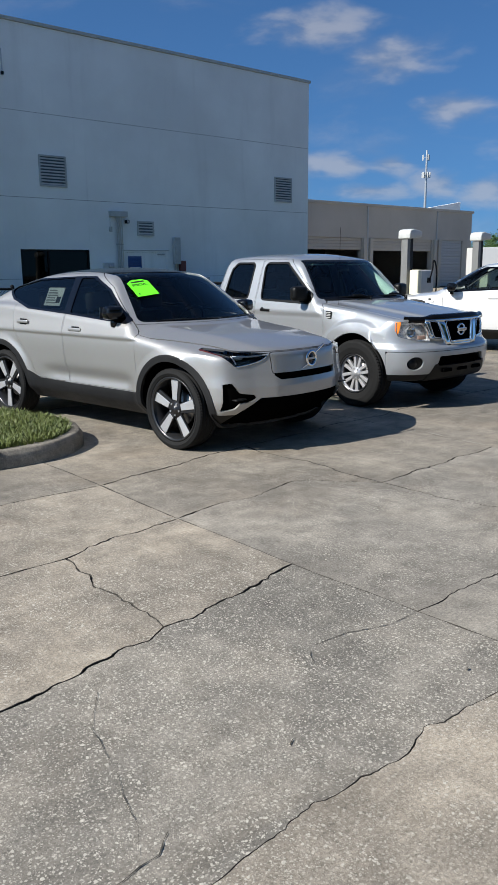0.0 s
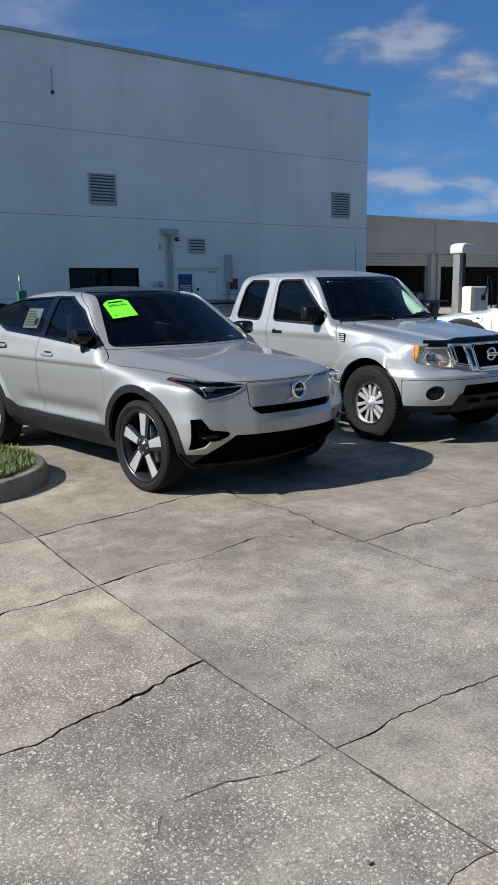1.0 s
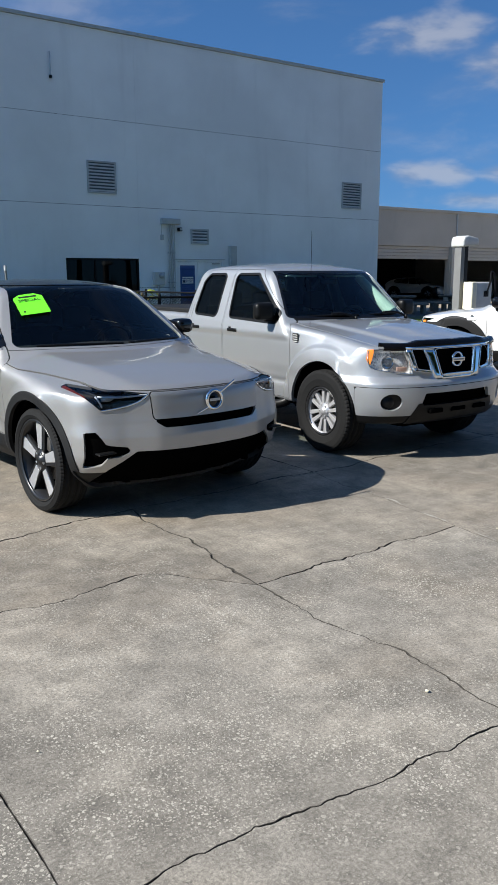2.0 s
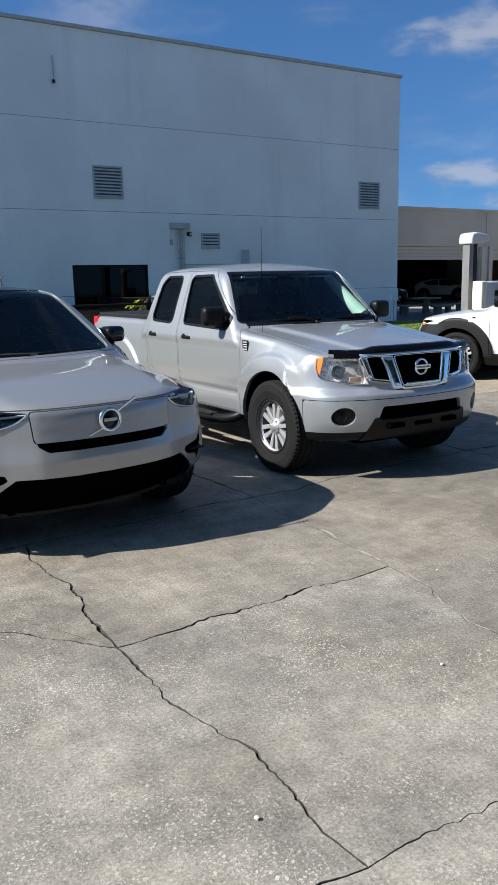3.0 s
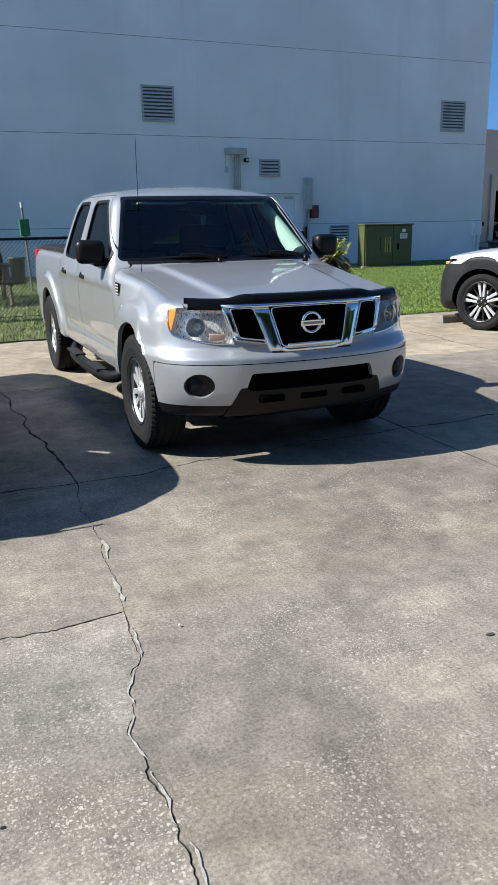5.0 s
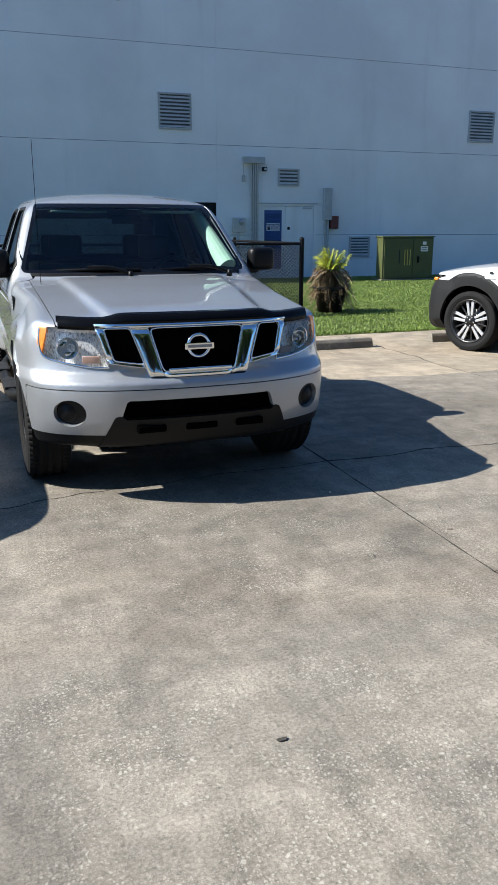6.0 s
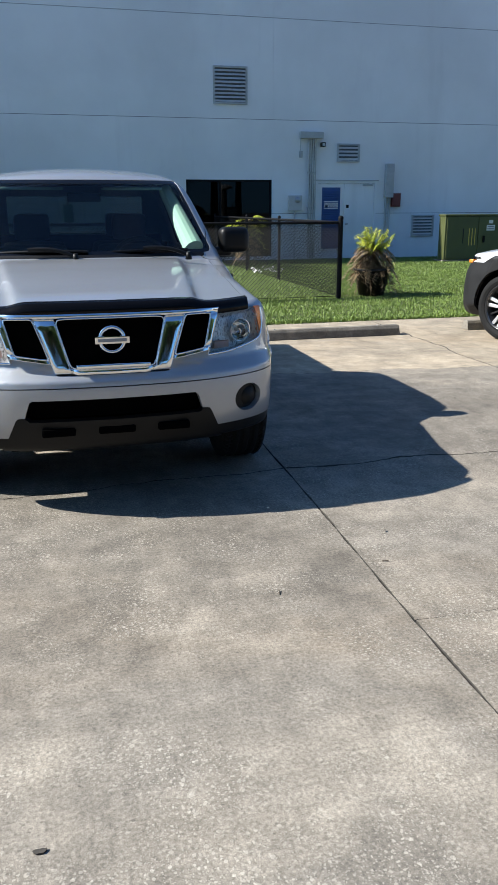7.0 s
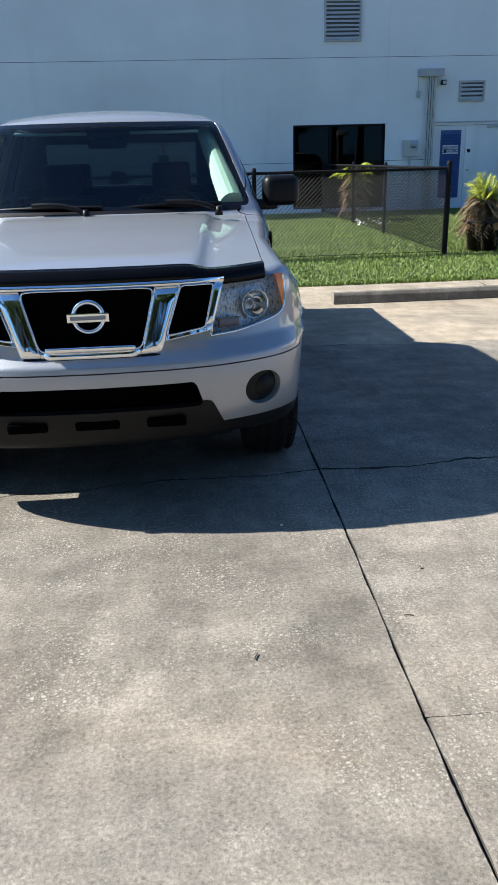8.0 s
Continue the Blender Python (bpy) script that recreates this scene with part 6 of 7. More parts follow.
def white_field(x, y, z):
    a = np.abs(x)
    wide = SUV_WIDE(np.clip(z - 0.02, 0.18, 1.3)) + 0.006
    for c in (0.0, 2.85):
        r = np.hypot(y - c, z - 0.37)
        wide = wide + 0.030 * np.clip((0.62 - r) / 0.05, 0, 1) * (z < 1.0)
    low = smax(a - wide, z - (WHITE_TOP(y) - np.where(y < 0.6, 0.05 * (a / 0.8) ** 2.2, 0.0)), 0.08)
    low = smax(low, WHITE_NOSE(z) + 1.02 * SUV_BOW(a) - y, 0.06)
    low = smax(smax(low, y - 3.72 + 0.12 * a * a, 0.10), 0.24 - z, 0.04)
    side = a - (0.865 - 0.42 * (z - 1.12) - 0.25 * np.clip(z - 1.12, 0, 1) ** 2)
    screen = (0.28 + 1.75 * (z - 1.12) + 0.40 * a * a - y) / 1.9
    cab = smax(side, z - (WHITE_ROOF(y) - 0.05 * (a / 0.6) ** 2), 0.07)
    cab = smax(smax(cab, screen, 0.04), smax(1.0 - z, (y - 3.62 + 0.45 * (z - 1.2)), 0.02), 0.05)
    f = smin(low, cab, 0.03)
    return f


def build_white(m):
    car = thing("white_crossover", m, "white crossover with charcoal arch cladding, parked against a wheel stop", "car")
    h = Hull(white_field, (-1.02, -1.06, 0.15), (1.02, 3.86, 1.74), 0.024)
    wheel_wells(car, h, (0.0, 2.85), 0.435, 0.375, 0.50, 0.38)
    h.front("body", "windscreen", rounded([(-0.76, 1.14), (0.76, 1.14), (0.58, 1.575), (-0.58, 1.575)], 0.03), 1.7)
    front_w = [(0.60, 1.14), (1.62, 1.18), (1.66, 1.53), (1.26, 1.53), (0.95, 1.40)]
    rear_w = [(1.74, 1.18), (2.60, 1.22), (2.95, 1.33), (2.75, 1.46), (1.78, 1.53)]
    for s, n in ((-1, "l"), (1, "r")):
        h.side("body", "glass_f" + n, rounded(front_w, 0.02), s)
        h.side("body", "glass_r" + n, rounded(rear_w, 0.03), s)
        for w in (front_w, rear_w):
            h.side("body", "trim", lambda u, v, w=w: rounded(w, 0.03)(u, v) - 0.03, s)
        seam(h, "body", "door_f" + n, flank([(0.52, 0.42), (0.52, 1.02), (0.57, 1.15), (0.92, 1.43), (1.24, 1.575), (1.70, 1.575), (1.67, 1.1), (1.64, 0.42)], s, 0.02), 0.003)
        seam(h, "body", "door_r" + n, flank([(1.66, 0.42), (1.69, 1.1), (1.72, 1.575), (2.5, 1.53), (2.62, 1.1), (2.45, 0.75), (2.2, 0.42)], s, 0.02), 0.003)
        h.side("body door_f" + n + " door_r" + n, "cladding", [(0.2, 0.0), (0.35, 0.42), (2.5, 0.42), (2.6, 0.0)], s)
        h.front("body", "lamp", rounded([(s * 0.42, 0.84), (s * 0.80, 0.84), (s * 0.90, 0.92), (s * 0.62, 0.91)], 0.01), 0.0)
        seam(h, "body", "flap" + n, flank([(0.19, 0.90), (0.19, 1.005), (0.36, 1.01), (0.36, 0.90)], s, 0.03), 0.003)
    h.cut("body door_fl door_fr door_rl door_rr", "cladding", lambda x, y, z: np.maximum(ring_field((0.0, 2.85), 0.585, 0.375)(x, y, z), 0.45 - np.abs(x)))
    h.cut("body", "cladding", lambda x, y, z: np.maximum(np.maximum(y + 0.2, np.hypot(y, z - 0.375) - 0.95), np.maximum(z - 0.86, 0.72 - np.abs(x))))
    h.cut("body", "cladding", lambda x, y, z: z - 0.36)
    skin(car, h, "body", "body", WHITE_PAINT, 0.02)
    skin(car, h, "cladding", "cladding", CLADDING, 0.03, 0.01, "charcoal plastic arch cladding")
    skin(car, h, "windscreen", "windscreen", GLASS_LIGHT, 0.0, -0.004).visible_shadow = False
    for piece in h.split("lamp"):
        skin(car, h, "headlamp", piece, LENS, 0.0, 0.002)
    for piece in h.split("trim"):
        skin(car, h, "window_trim", piece, BLACK_PAINT, 0.01, 0.003)
    for n in "lr":
        s = -1 if n == "l" else 1
        for k in "fr":
            door = skin(car, h, "door", "door_" + k + n, WHITE_PAINT, 0.02)
            skin(car, h, "window", "glass_" + k + n, GLASS_LIGHT if k == "f" else GLASS, 0.0, -0.006, parent=door)
            y0 = 1.45 if k == "f" else 2.38
            part("handle", smooth_bm(boxed(s * 0.925 - 0.014, s * 0.925 + 0.014, y0 - 0.1, y0 + 0.1, 0.985, 1.018, 0.012)), WHITE_PAINT, door)
        flap = skin(car, h, "charge_flap", "flap" + n, WHITE_PAINT, 0.012)
        part("flap_mark", smooth_bm(boxed(s * 0.935 - 0.004, s * 0.935 + 0.004, 0.25, 0.30, 0.965, 0.985, 0.003)), BLACK_TRIM, flap)
        part("side_reflector", smooth_bm(boxed(s * 0.80 - 0.04, s * 0.80 + 0.04, -0.60, -0.54, 0.845, 0.885, 0.01)), AMBER, car, "amber side reflector")
        mir = part("door_mirror", smooth_bm(boxed(-0.11, 0.11, -0.08, 0.075, -0.075, 0.075, 0.05, 4)), BLACK_PAINT, car)
        mir.matrix_local = pose(s * 1.01, 0.70, 1.20, 0, 0, s * 10)
        part("foot", smooth_bm(boxed(-0.06, 0.06, -0.03, 0.04, -0.08, 0.02, 0.02)), BLACK_PAINT, mir).location = (-s * 0.08, 0.0, -0.06)
        # arch shade as black boards here too
        part("inner_wing", boxed(s * 0.52 - 0.02, s * 0.52 + 0.02, -0.6, 0.6, 0.25, 0.95), SHADE_BLACK, car)
        part("inner_wing", boxed(s * 0.52 - 0.02, s * 0.52 + 0.02, 2.3, 3.4, 0.25, 1.0), SHADE_BLACK, car)
    # this cabin's shade is likewise painted on in near-black
    part("floor", boxed(-0.68, 0.68, -0.36, 3.4, 0.28, 0.33), ROOM_SHADE, car)
    part("bulkhead", boxed(-0.70, 0.70, 0.50, 0.54, 0.3, 1.06), ROOM_SHADE, car)
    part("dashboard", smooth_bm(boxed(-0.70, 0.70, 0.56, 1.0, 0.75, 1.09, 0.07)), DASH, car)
    dummy_seats(car, ((1.52, (-0.37, 0.37)), (2.4, (-0.38, 0.38))), 0.53, 0.25, 0.62)
    steering(car, -0.37, 1.2, 1.05)
    for x, y in ((-0.925, 0.0), (0.925, 0.0), (-0.925, 2.85), (0.925, 2.85)):
        wheel(car, x, y, 0.372, 0.268, 0.235, "split")
    return car


# it faces the lawn: its front axle's near wheel stands by the wheel stop
fwd = Vector((math.cos(radians(112)), math.sin(radians(112)), 0))
right = Vector((fwd.y, -fwd.x, 0))
axle = Vector((12.14, 9.30, 0)) + right * 0.87
white = build_white(pose(axle.x, axle.y, 0.0, 0, 0, 112 + 90))

# ---- car park furniture and planting ----


def wheel_stop(x0, x1, y, label):
    t = thing("wheel_stop", pose((x0 + x1) / 2, y, 0), label, "wheel stop", group="wheel stops")
    w = (x1 - x0) / 2
    bm = extruded([(0.0, 0.0), (0.015, 0.085), (0.035, 0.118), (0.115, 0.118), (0.135, 0.085), (0.15, 0.0)], -w, w, 0.008, axis="x")
    for v in bm.verts:
        q = Vector((v.co.x * 3 + x0, v.co.y * 20, v.co.z * 20))
        v.co += Vector((0.01 * noise.noise(q), 0.006 * noise.noise(q + Vector((5, 0, 0))), 0.004 * noise.noise(q * 1.3)))
    part("block", bm, KERB, t)
    for x in (-w * 0.7, w * 0.7):
        part("steel_pin", rod(bmesh.new(), (x, 0.075, 0.05), (x, 0.075, 0.124), 0.012, 10), GALV, t)
    return t


wheel_stop(9.32, 11.15, 9.97, "weathered concrete wheel stop at the lawn's edge")
wheel_stop(12.12, 13.95, 10.08, "weathered concrete wheel stop before the white crossover")

# raised island with a rounded nose
def island_line(r):
    """The island's outline, drawn in by r."""
    out = [(-2.5, 6.02 + r), (1.2, 5.98 + r)]
    for i in range(13):
        a = radians(-90 + 105 * i / 12)
        out.append((2.45 + (0.88 - r) * math.cos(a), 6.83 + (0.90 - r) * math.sin(a)))
    out += [(3.12 - r, 7.7), (2.85 - r, 10.0), (2.8 - r, 11.2), (-2.5, 11.2)]
    return out


isl = thing("kerb_island", pose(0, 0, 0), "worn concrete kerb round a grassy island", "kerb")
rows = [island_line(r) for r in (0.0, 0.012, 0.04, 0.15, 0.165)]
zs = (-0.03, 0.10, 0.145, 0.148, 0.06)
bm = bmesh.new()
rings = [[bm.verts.new((x + 0.008 * noise.noise(Vector((x * 4, y * 4, z * 9))), y + 0.008 * noise.noise(Vector((x * 4, y * 4, 3 + z * 9))), z + 0.004 * noise.noise(Vector((x * 6, y * 6, 0))))) for x, y in row] for row, z in zip(rows, zs)]
for lo, hi in zip(rings, rings[1:]):
    for i in range(len(lo) - 1):
        bm.faces.new((lo[i], lo[i + 1], hi[i + 1], hi[i]))
bmesh.ops.recalc_face_normals(bm, faces=bm.faces)
bmesh.ops.subdivide_edges(bm, edges=bm.edges[:], cuts=2, use_grid_fill=True)
part("kerb", smooth_bm(bm), KERB, isl)
for x in (2.20, 0.62, -1.0):
    bm = boxed(-0.006, 0.006, 5.955, 6.16, 0.0, 0.1535)
    for v in bm.verts:
        v.co.x += 0.012 * noise.noise(Vector((v.co.y * 30, v.co.z * 30, x)))
    part("joint", bm, DIRT, isl).location = (x, 0.0, 0.0)
bm = bmesh.new()
bm.faces.new([bm.verts.new((x, y, 0.11)) for x, y in island_line(0.14)])
part("soil", bm, SOIL, isl)
inner = island_line(0.15)
blades("grass", 90000, 1.0, 3.4, 6.0, 8.6, 0.11, 0.10, "shaggy green and straw-coloured grass on the island", lambda x, y: poly_sd(x, y, inner) < 0.03, 8, GRASS_DRY)
blades("grass", 70000, -2.5, 3.2, 6.1, 11.1, 0.11, 0.09, "grass on the rest of the kerbed island", lambda x, y: (poly_sd(x, y, inner) < 0.0) & ((x < 1.0) | (y > 8.6)), 12, GRASS_DRY)

# chain-link fence in black vinyl: along the lawn and back to the wall
fence = thing("chain_link_fence", pose(0, 0, 0), "black chain-link fence round the small lawn", "fence")
TOP = 1.24


def fence_post(x, y, r=0.03, h=TOP + 0.03):
    p = part("post", rod(bmesh.new(), (x, y, 0), (x, y, h), r, 12), BLACK_METAL, fence)
    v, f = lathe([(r + 0.004, 0), (r + 0.004, 0.02), (r * 0.6, 0.045), (0.0, 0.05)], 12, "z")
    cap = part("post_cap", raw("post_cap", v, f), BLACK_METAL, p)
    cap.location = (x, y, h)


def fence_bay(a, b):
    a, b = Vector(a), Vector(b)
    d = (b - a)
    far = d.length
    d.normalize()
    part("top_rail", rod(bmesh.new(), (*a, TOP), (*b, TOP), 0.021, 10), BLACK_METAL, fence)
    part("tension_wire", rod(bmesh.new(), (*a, 0.06), (*b, 0.06), 0.004, 6), BLACK_METAL, fence)
    verts, faces = [], []
    lo, hi, r, step = 0.05, TOP + 0.02, 0.0034, 0.062
    n = int((far + hi - lo) / step)
    side = Vector((-d.y, d.x))
    for k in range(n):
        for way in (1, -1):
            s0 = k * step - (hi - lo) if way > 0 else k * step
            p0, z0, p1, z1 = s0, lo, s0 + way * (hi - lo), hi
            if way < 0:
                p0, p1 = s0, s0 - (hi - lo)
            pts = []
            for p, z, q, w in ((p0, z0, p1, z1),):
                t0, t1 = 0.0, 1.0
                dp = q - p
                for lim, sgn in ((0.0, 1), (far, -1)):
                    f0 = sgn * (p - lim)
                    f1 = sgn * (q - lim)
                    if f0 < 0 and f1 < 0:
                        t1 = -1
                    elif f0 < 0:
                        t0 = max(t0, f0 / (f0 - f1))
                    elif f1 < 0:
                        t1 = min(t1, f0 / (f0 - f1))
                if t1 > t0:
                    pts = [(p + dp * t0, z + (w - z) * t0), (p + dp * t1, z + (w - z) * t1)]
            if not pts:
                continue
            base = len(verts)
            for s, z in pts:
                c = a + d * s
                o = side * 0.003 * way
                for ang in (0, 2.1, 4.2):
                    verts.append((c.x + o.x + side.x * r * math.cos(ang) + d.x * r * math.sin(ang), c.y + o.y + side.y * r * math.cos(ang) + d.y * r * math.sin(ang), z + r * math.sin(ang)))
            for i in range(3):
                j = (i + 1) % 3
                faces.append((base + i, base + j, base + 3 + j, base + 3 + i))
    ob = part("wire_mesh", raw("wire_mesh", verts, faces, smooth=False), MESH_WIRE, fence)
    tagged(ob, kind="stuff")


front_x = [11.76, 8.9, 6.0, 3.1, 0.2, -2.7]
side_y = [13.68, 17.2, 19.9, 23.5]
fence_post(front_x[0], side_y[0], 0.04, TOP + 0.06)
for a, b in zip(front_x, front_x[1:]):
    fence_post(b, 13.68)
    fence_bay((a, 13.68), (b, 13.68))
for a, b in zip(side_y, side_y[1:]):
    fence_post(11.76, b)
    fence_bay((11.76, a), (11.76, b))


def frond(verts, faces, base, az, lift, long, droop, leaf, g):
    """A palm frond: a bent stalk with narrow leaflets on both sides."""
    d, s = Vector((math.cos(az), math.sin(az), 0)), Vector((-math.sin(az), math.cos(az), 0))
    prev = None
    for i in range(15):
        t = i / 14
        c = Vector(base) + d * long * t * math.cos(lift) + Vector((0, 0, long * (t * math.sin(lift) - droop * t * t)))
        if prev is not None:
            k = len(verts)
            w = 0.006 * (1 - t) + 0.002
            verts += [prev - s * w, prev + s * w, c + s * w, c - s * w]
            faces.append((k, k + 1, k + 2, k + 3))
            if t > 0.15:
                for sg in (-1, 1):
                    ln = leaf * (1 - 0.6 * abs(t - 0.5)) * g.uniform(0.75, 1.1)
                    tip = c + s * sg * ln * 0.8 + d * ln * 0.5 + Vector((0, 0, -ln * g.uniform(0.15, 0.6)))
                    k = len(verts)
                    verts += [c - d * 0.012, c + d * 0.012, c.lerp(tip, 0.6) + d * 0.009, tip]
                    faces.append((k, k + 1, k + 2, k + 3))
        prev = c


def potted_palm(x, y, label):
    g = random.Random(4)
    t = thing("potted_palm", pose(x, y, 0.01), label, "plant")
    v, f = lathe([(0.0, 0.0), (0.21, 0.0), (0.30, 0.42), (0.32, 0.43), (0.32, 0.47), (0.28, 0.47), (0.27, 0.36), (0.0, 0.35)], 36, "z")
    part("pot", raw("pot", v, f), BLACK_TRIM, t)
    verts, faces = [], []
    for i in range(34):
        frond(verts, faces, (g.uniform(-0.08, 0.08), g.uniform(-0.08, 0.08), 0.66), g.uniform(0, 6.28), g.uniform(0.85, 1.5), g.uniform(0.42, 0.70), g.uniform(0.12, 0.45), 0.15, g)
    part("green_fronds", raw("green_fronds", [tuple(v) for v in verts], faces, smooth=False), FROND, t, "yellow-green palm fronds")
    verts, faces = [], []
    for i in range(170):
        frond(verts, faces, (g.uniform(-0.18, 0.18), g.uniform(-0.18, 0.18), 0.36 + g.uniform(0, 0.46)), g.uniform(0, 6.28), g.uniform(-0.4, 0.7), g.uniform(0.18, 0.36), g.uniform(0.6, 1.5), 0.12, g)
    part("dead_fronds", raw("dead_fronds", [tuple(v) for v in verts], faces, smooth=False), FROND_DEAD, t, "dry brown hanging fronds")


potted_palm(12.47, 13.98, "potted palm with green top and dry brown fronds on the lawn")

g = random.Random(9)
shrub = thing("shrub", pose(11.95, 20.6, 0.01), "straggly half-dry garden plant before the window", "plant")
verts, faces = [], []
for i in range(16):
    frond(verts, faces, (g.uniform(-0.08, 0.08), g.uniform(-0.08, 0.08), 1.0 + g.uniform(-0.2, 0.2)), g.uniform(0, 6.28), g.uniform(0.3, 1.2), g.uniform(0.4, 0.65), g.uniform(0.5, 1.0), 0.22, g)
part("green_leaves", raw("green_leaves", [tuple(v) for v in verts], faces, smooth=False), FROND, shrub)
verts, faces = [], []
for i in range(60):
    frond(verts, faces, (g.uniform(-0.1, 0.1), g.uniform(-0.1, 0.1), g.uniform(0.35, 1.15)), g.uniform(0, 6.28), g.uniform(-0.2, 1.2), g.uniform(0.25, 0.45), g.uniform(0.7, 1.6), 0.14, g)
part("dry_leaves", raw("dry_leaves", [tuple(v) for v in verts], faces, smooth=False), FROND_DEAD, shrub)
part("stem", rod(bmesh.new(), (0, 0, 0), (0.03, 0, 1.1), 0.05, 10, 0.03), BARK, shrub)
verts, faces = [], []
for i in range(26):
    c = Vector((11.9 + g.uniform(-0.35, 0.35), 18.4 + g.uniform(-0.4, 0.4), 0.10 + g.uniform(0, 0.10)))
    k = len(verts)
    for j in range(4):
        verts.append(tuple(c + Vector((0.035 * math.cos(j * 1.57 + i), 0.035 * math.sin(j * 1.57 + i), 0.03 * g.uniform(-1, 1)))))
    faces.append((k, k + 1, k + 2, k + 3))
tagged(part("lawn_flowers", raw("lawn_flowers", verts, faces, smooth=False), FLOWER), "a few white flowers in the grass by the fence", "flowers", kind="stuff")

# dark picnic bench and a post with a green box, behind the pickup
bench = thing("picnic_bench", pose(6.18, 16.5, 0.0), "dark picnic table with benches behind the fence", "picnic table")
for z, y0, y1 in ((0.74, -0.36, 0.36), (0.44, -0.78, -0.54), (0.44, 0.54, 0.78)):
    n = 5 if z > 0.7 else 2
    for i in range(n):
        w = (y1 - y0) / n
        part("plank", boxed(-0.95, 0.95, y0 + i * w + 0.006, y0 + (i + 1) * w - 0.006, z - 0.04, z, 0.004), BLACK_METAL, bench)
for x in (-0.7, 0.7):
    for s in (-1, 1):
        part("leg", rod(bmesh.new(), (x, s * 0.62, 0), (x, s * 0.22, 0.70), 0.035, 8), BARK, bench)
    part("crossbar", rod(bmesh.new(), (x, -0.75, 0.39), (x, 0.75, 0.39), 0.025, 8), BLACK_METAL, bench)
station = thing("green_box_post", pose(7.66, 18.72, 0.0, 0, -2.2), "white post carrying a small green box", "post")
part("post", rod(bmesh.new(), (0, 0, 0), (0, 0, 1.80), 0.025, 10), POST_GREY, station)
part("green_box", boxed(-0.10, 0.10, -0.10, 0.04, 1.2, 1.55, 0.015), GREEN_BOX, station)
part("finial", rod(bmesh.new(), (0, 0, 1.78), (0, 0, 1.90), 0.036, 10, 0.03), PALE, station)
bucket = thing("green_bin", pose(7.02, 15.83, 0.44), "dark green plastic bin standing on the picnic bench", "bin")
v, f = lathe([(0.0, 0.0), (0.11, 0.0), (0.14, 0.40), (0.155, 0.41), (0.155, 0.44), (0.135, 0.44), (0.125, 0.06), (0.0, 0.05)], 24, "z")
part("tub", raw("tub", v, f), GREEN_DARK, bucket)
grill = thing("covered_grill", pose(6.75, 17.75, 0.0), "black covered grill behind the picnic table", "grill")
cover = extruded([(-0.24, 0.28), (0.24, 0.28), (0.22, 0.85), (0.13, 1.27), (-0.13, 1.29), (-0.23, 0.9)], -0.22, 0.22, 0.04, axis="y")
for v in cover.verts:
    v.co += Vector((0.02, 0.02, 0.012)) * noise.noise(v.co * 6)
part("cover", smooth_bm(cover), BLACK_METAL, grill)
for x in (-0.18, 0.18):
    part("leg", rod(bmesh.new(), (x, 0, 0), (x, 0, 0.36), 0.025, 8), BLACK_METAL, grill)


def pedestal(m, label):
    """Tall charging column: grey post with a slanted cap and a cream cabinet with a looped hose."""
    t = thing("charging_pedestal", m, label, "charging station", group="charging pedestals")
    part("post", boxed(-0.10, 0.01, -0.09, 0.09, 0, 2.22, 0.008), POST_GREY, t)
    part("post", boxed(0.015, 0.12, -0.085, 0.085, 0, 2.22, 0.008), CLADDING, t, "dark rear column")
    cap = extruded([(-0.13, 2.20), (0.34, 2.24), (0.34, 2.36), (0.29, 2.39), (0.02, 2.43), (-0.10, 2.40), (-0.13, 2.33)], -0.17, 0.17, 0.03, axis="y")
    part("cap", smooth_bm(cap), PALE, t)
    part("cabinet", smooth_bm(boxed(0.02, 0.62, -0.34, -0.1, 0.35, 1.50, 0.04)), PALE, t)
    part("cabinet_edge", smooth_bm(boxed(-0.02, 0.14, -0.35, -0.11, 0.35, 1.505, 0.03)), CREAM, t)
    part("socket", boxed(0.36, 0.50, -0.352, -0.335, 1.20, 1.32, 0.006), BLACK_TRIM, t)
    part("hose", tube([(0.43, -0.35, 1.25), (0.46, -0.42, 1.5), (0.50, -0.38, 1.72), (0.62, -0.36, 1.70), (0.70, -0.36, 1.45), (0.70, -0.36, 0.9), (0.62, -0.34, 0.5)], 0.018, 8), BLACK_METAL, t)
    return t


ped = pedestal(pose(14.78, 11.56, 0.0), "tall pale charging pedestal with a black hose loop")
copy_thing(ped, pose(17.72, 11.56, 0.0))

# ---- the long low building behind ----
FAR_Y = 37.5
bays = [(36.2, 43.65), (44.75, 52.0), (53.2, 56.2)]
far = hole_wall("wall_bays", 18, 57.4, 5.80, FAR_Y, 0.4, [(a, b, 0.0, 3.62) for a, b in bays], WALL_TAN, "beige workshop wall with wide door bays")
tagged(part("coping_bays", boxed(18, 57.5, FAR_Y - 0.12, FAR_Y + 0.45, 5.80, 5.98, 0.01), WALL_TAN), "beige coping of the workshop", "coping", kind="structure")
for x in (44.2, 52.55):
    tagged(part("downpipe", boxed(x - 0.06, x + 0.06, FAR_Y - 0.06, FAR_Y - 0.003, 0, 5.8), TRIM), "grey expansion joint strip on the workshop wall", "trim", kind="structure")
for x in (43.85, 44.55, 35.95, 52.3, 52.9):
    tagged(part("pilaster", boxed(x - 0.16, x + 0.16, FAR_Y - 0.16, FAR_Y - 0.004, 0, 3.62), WALL_TAN), "beige pilaster beside a workshop bay", "pilaster", kind="structure")
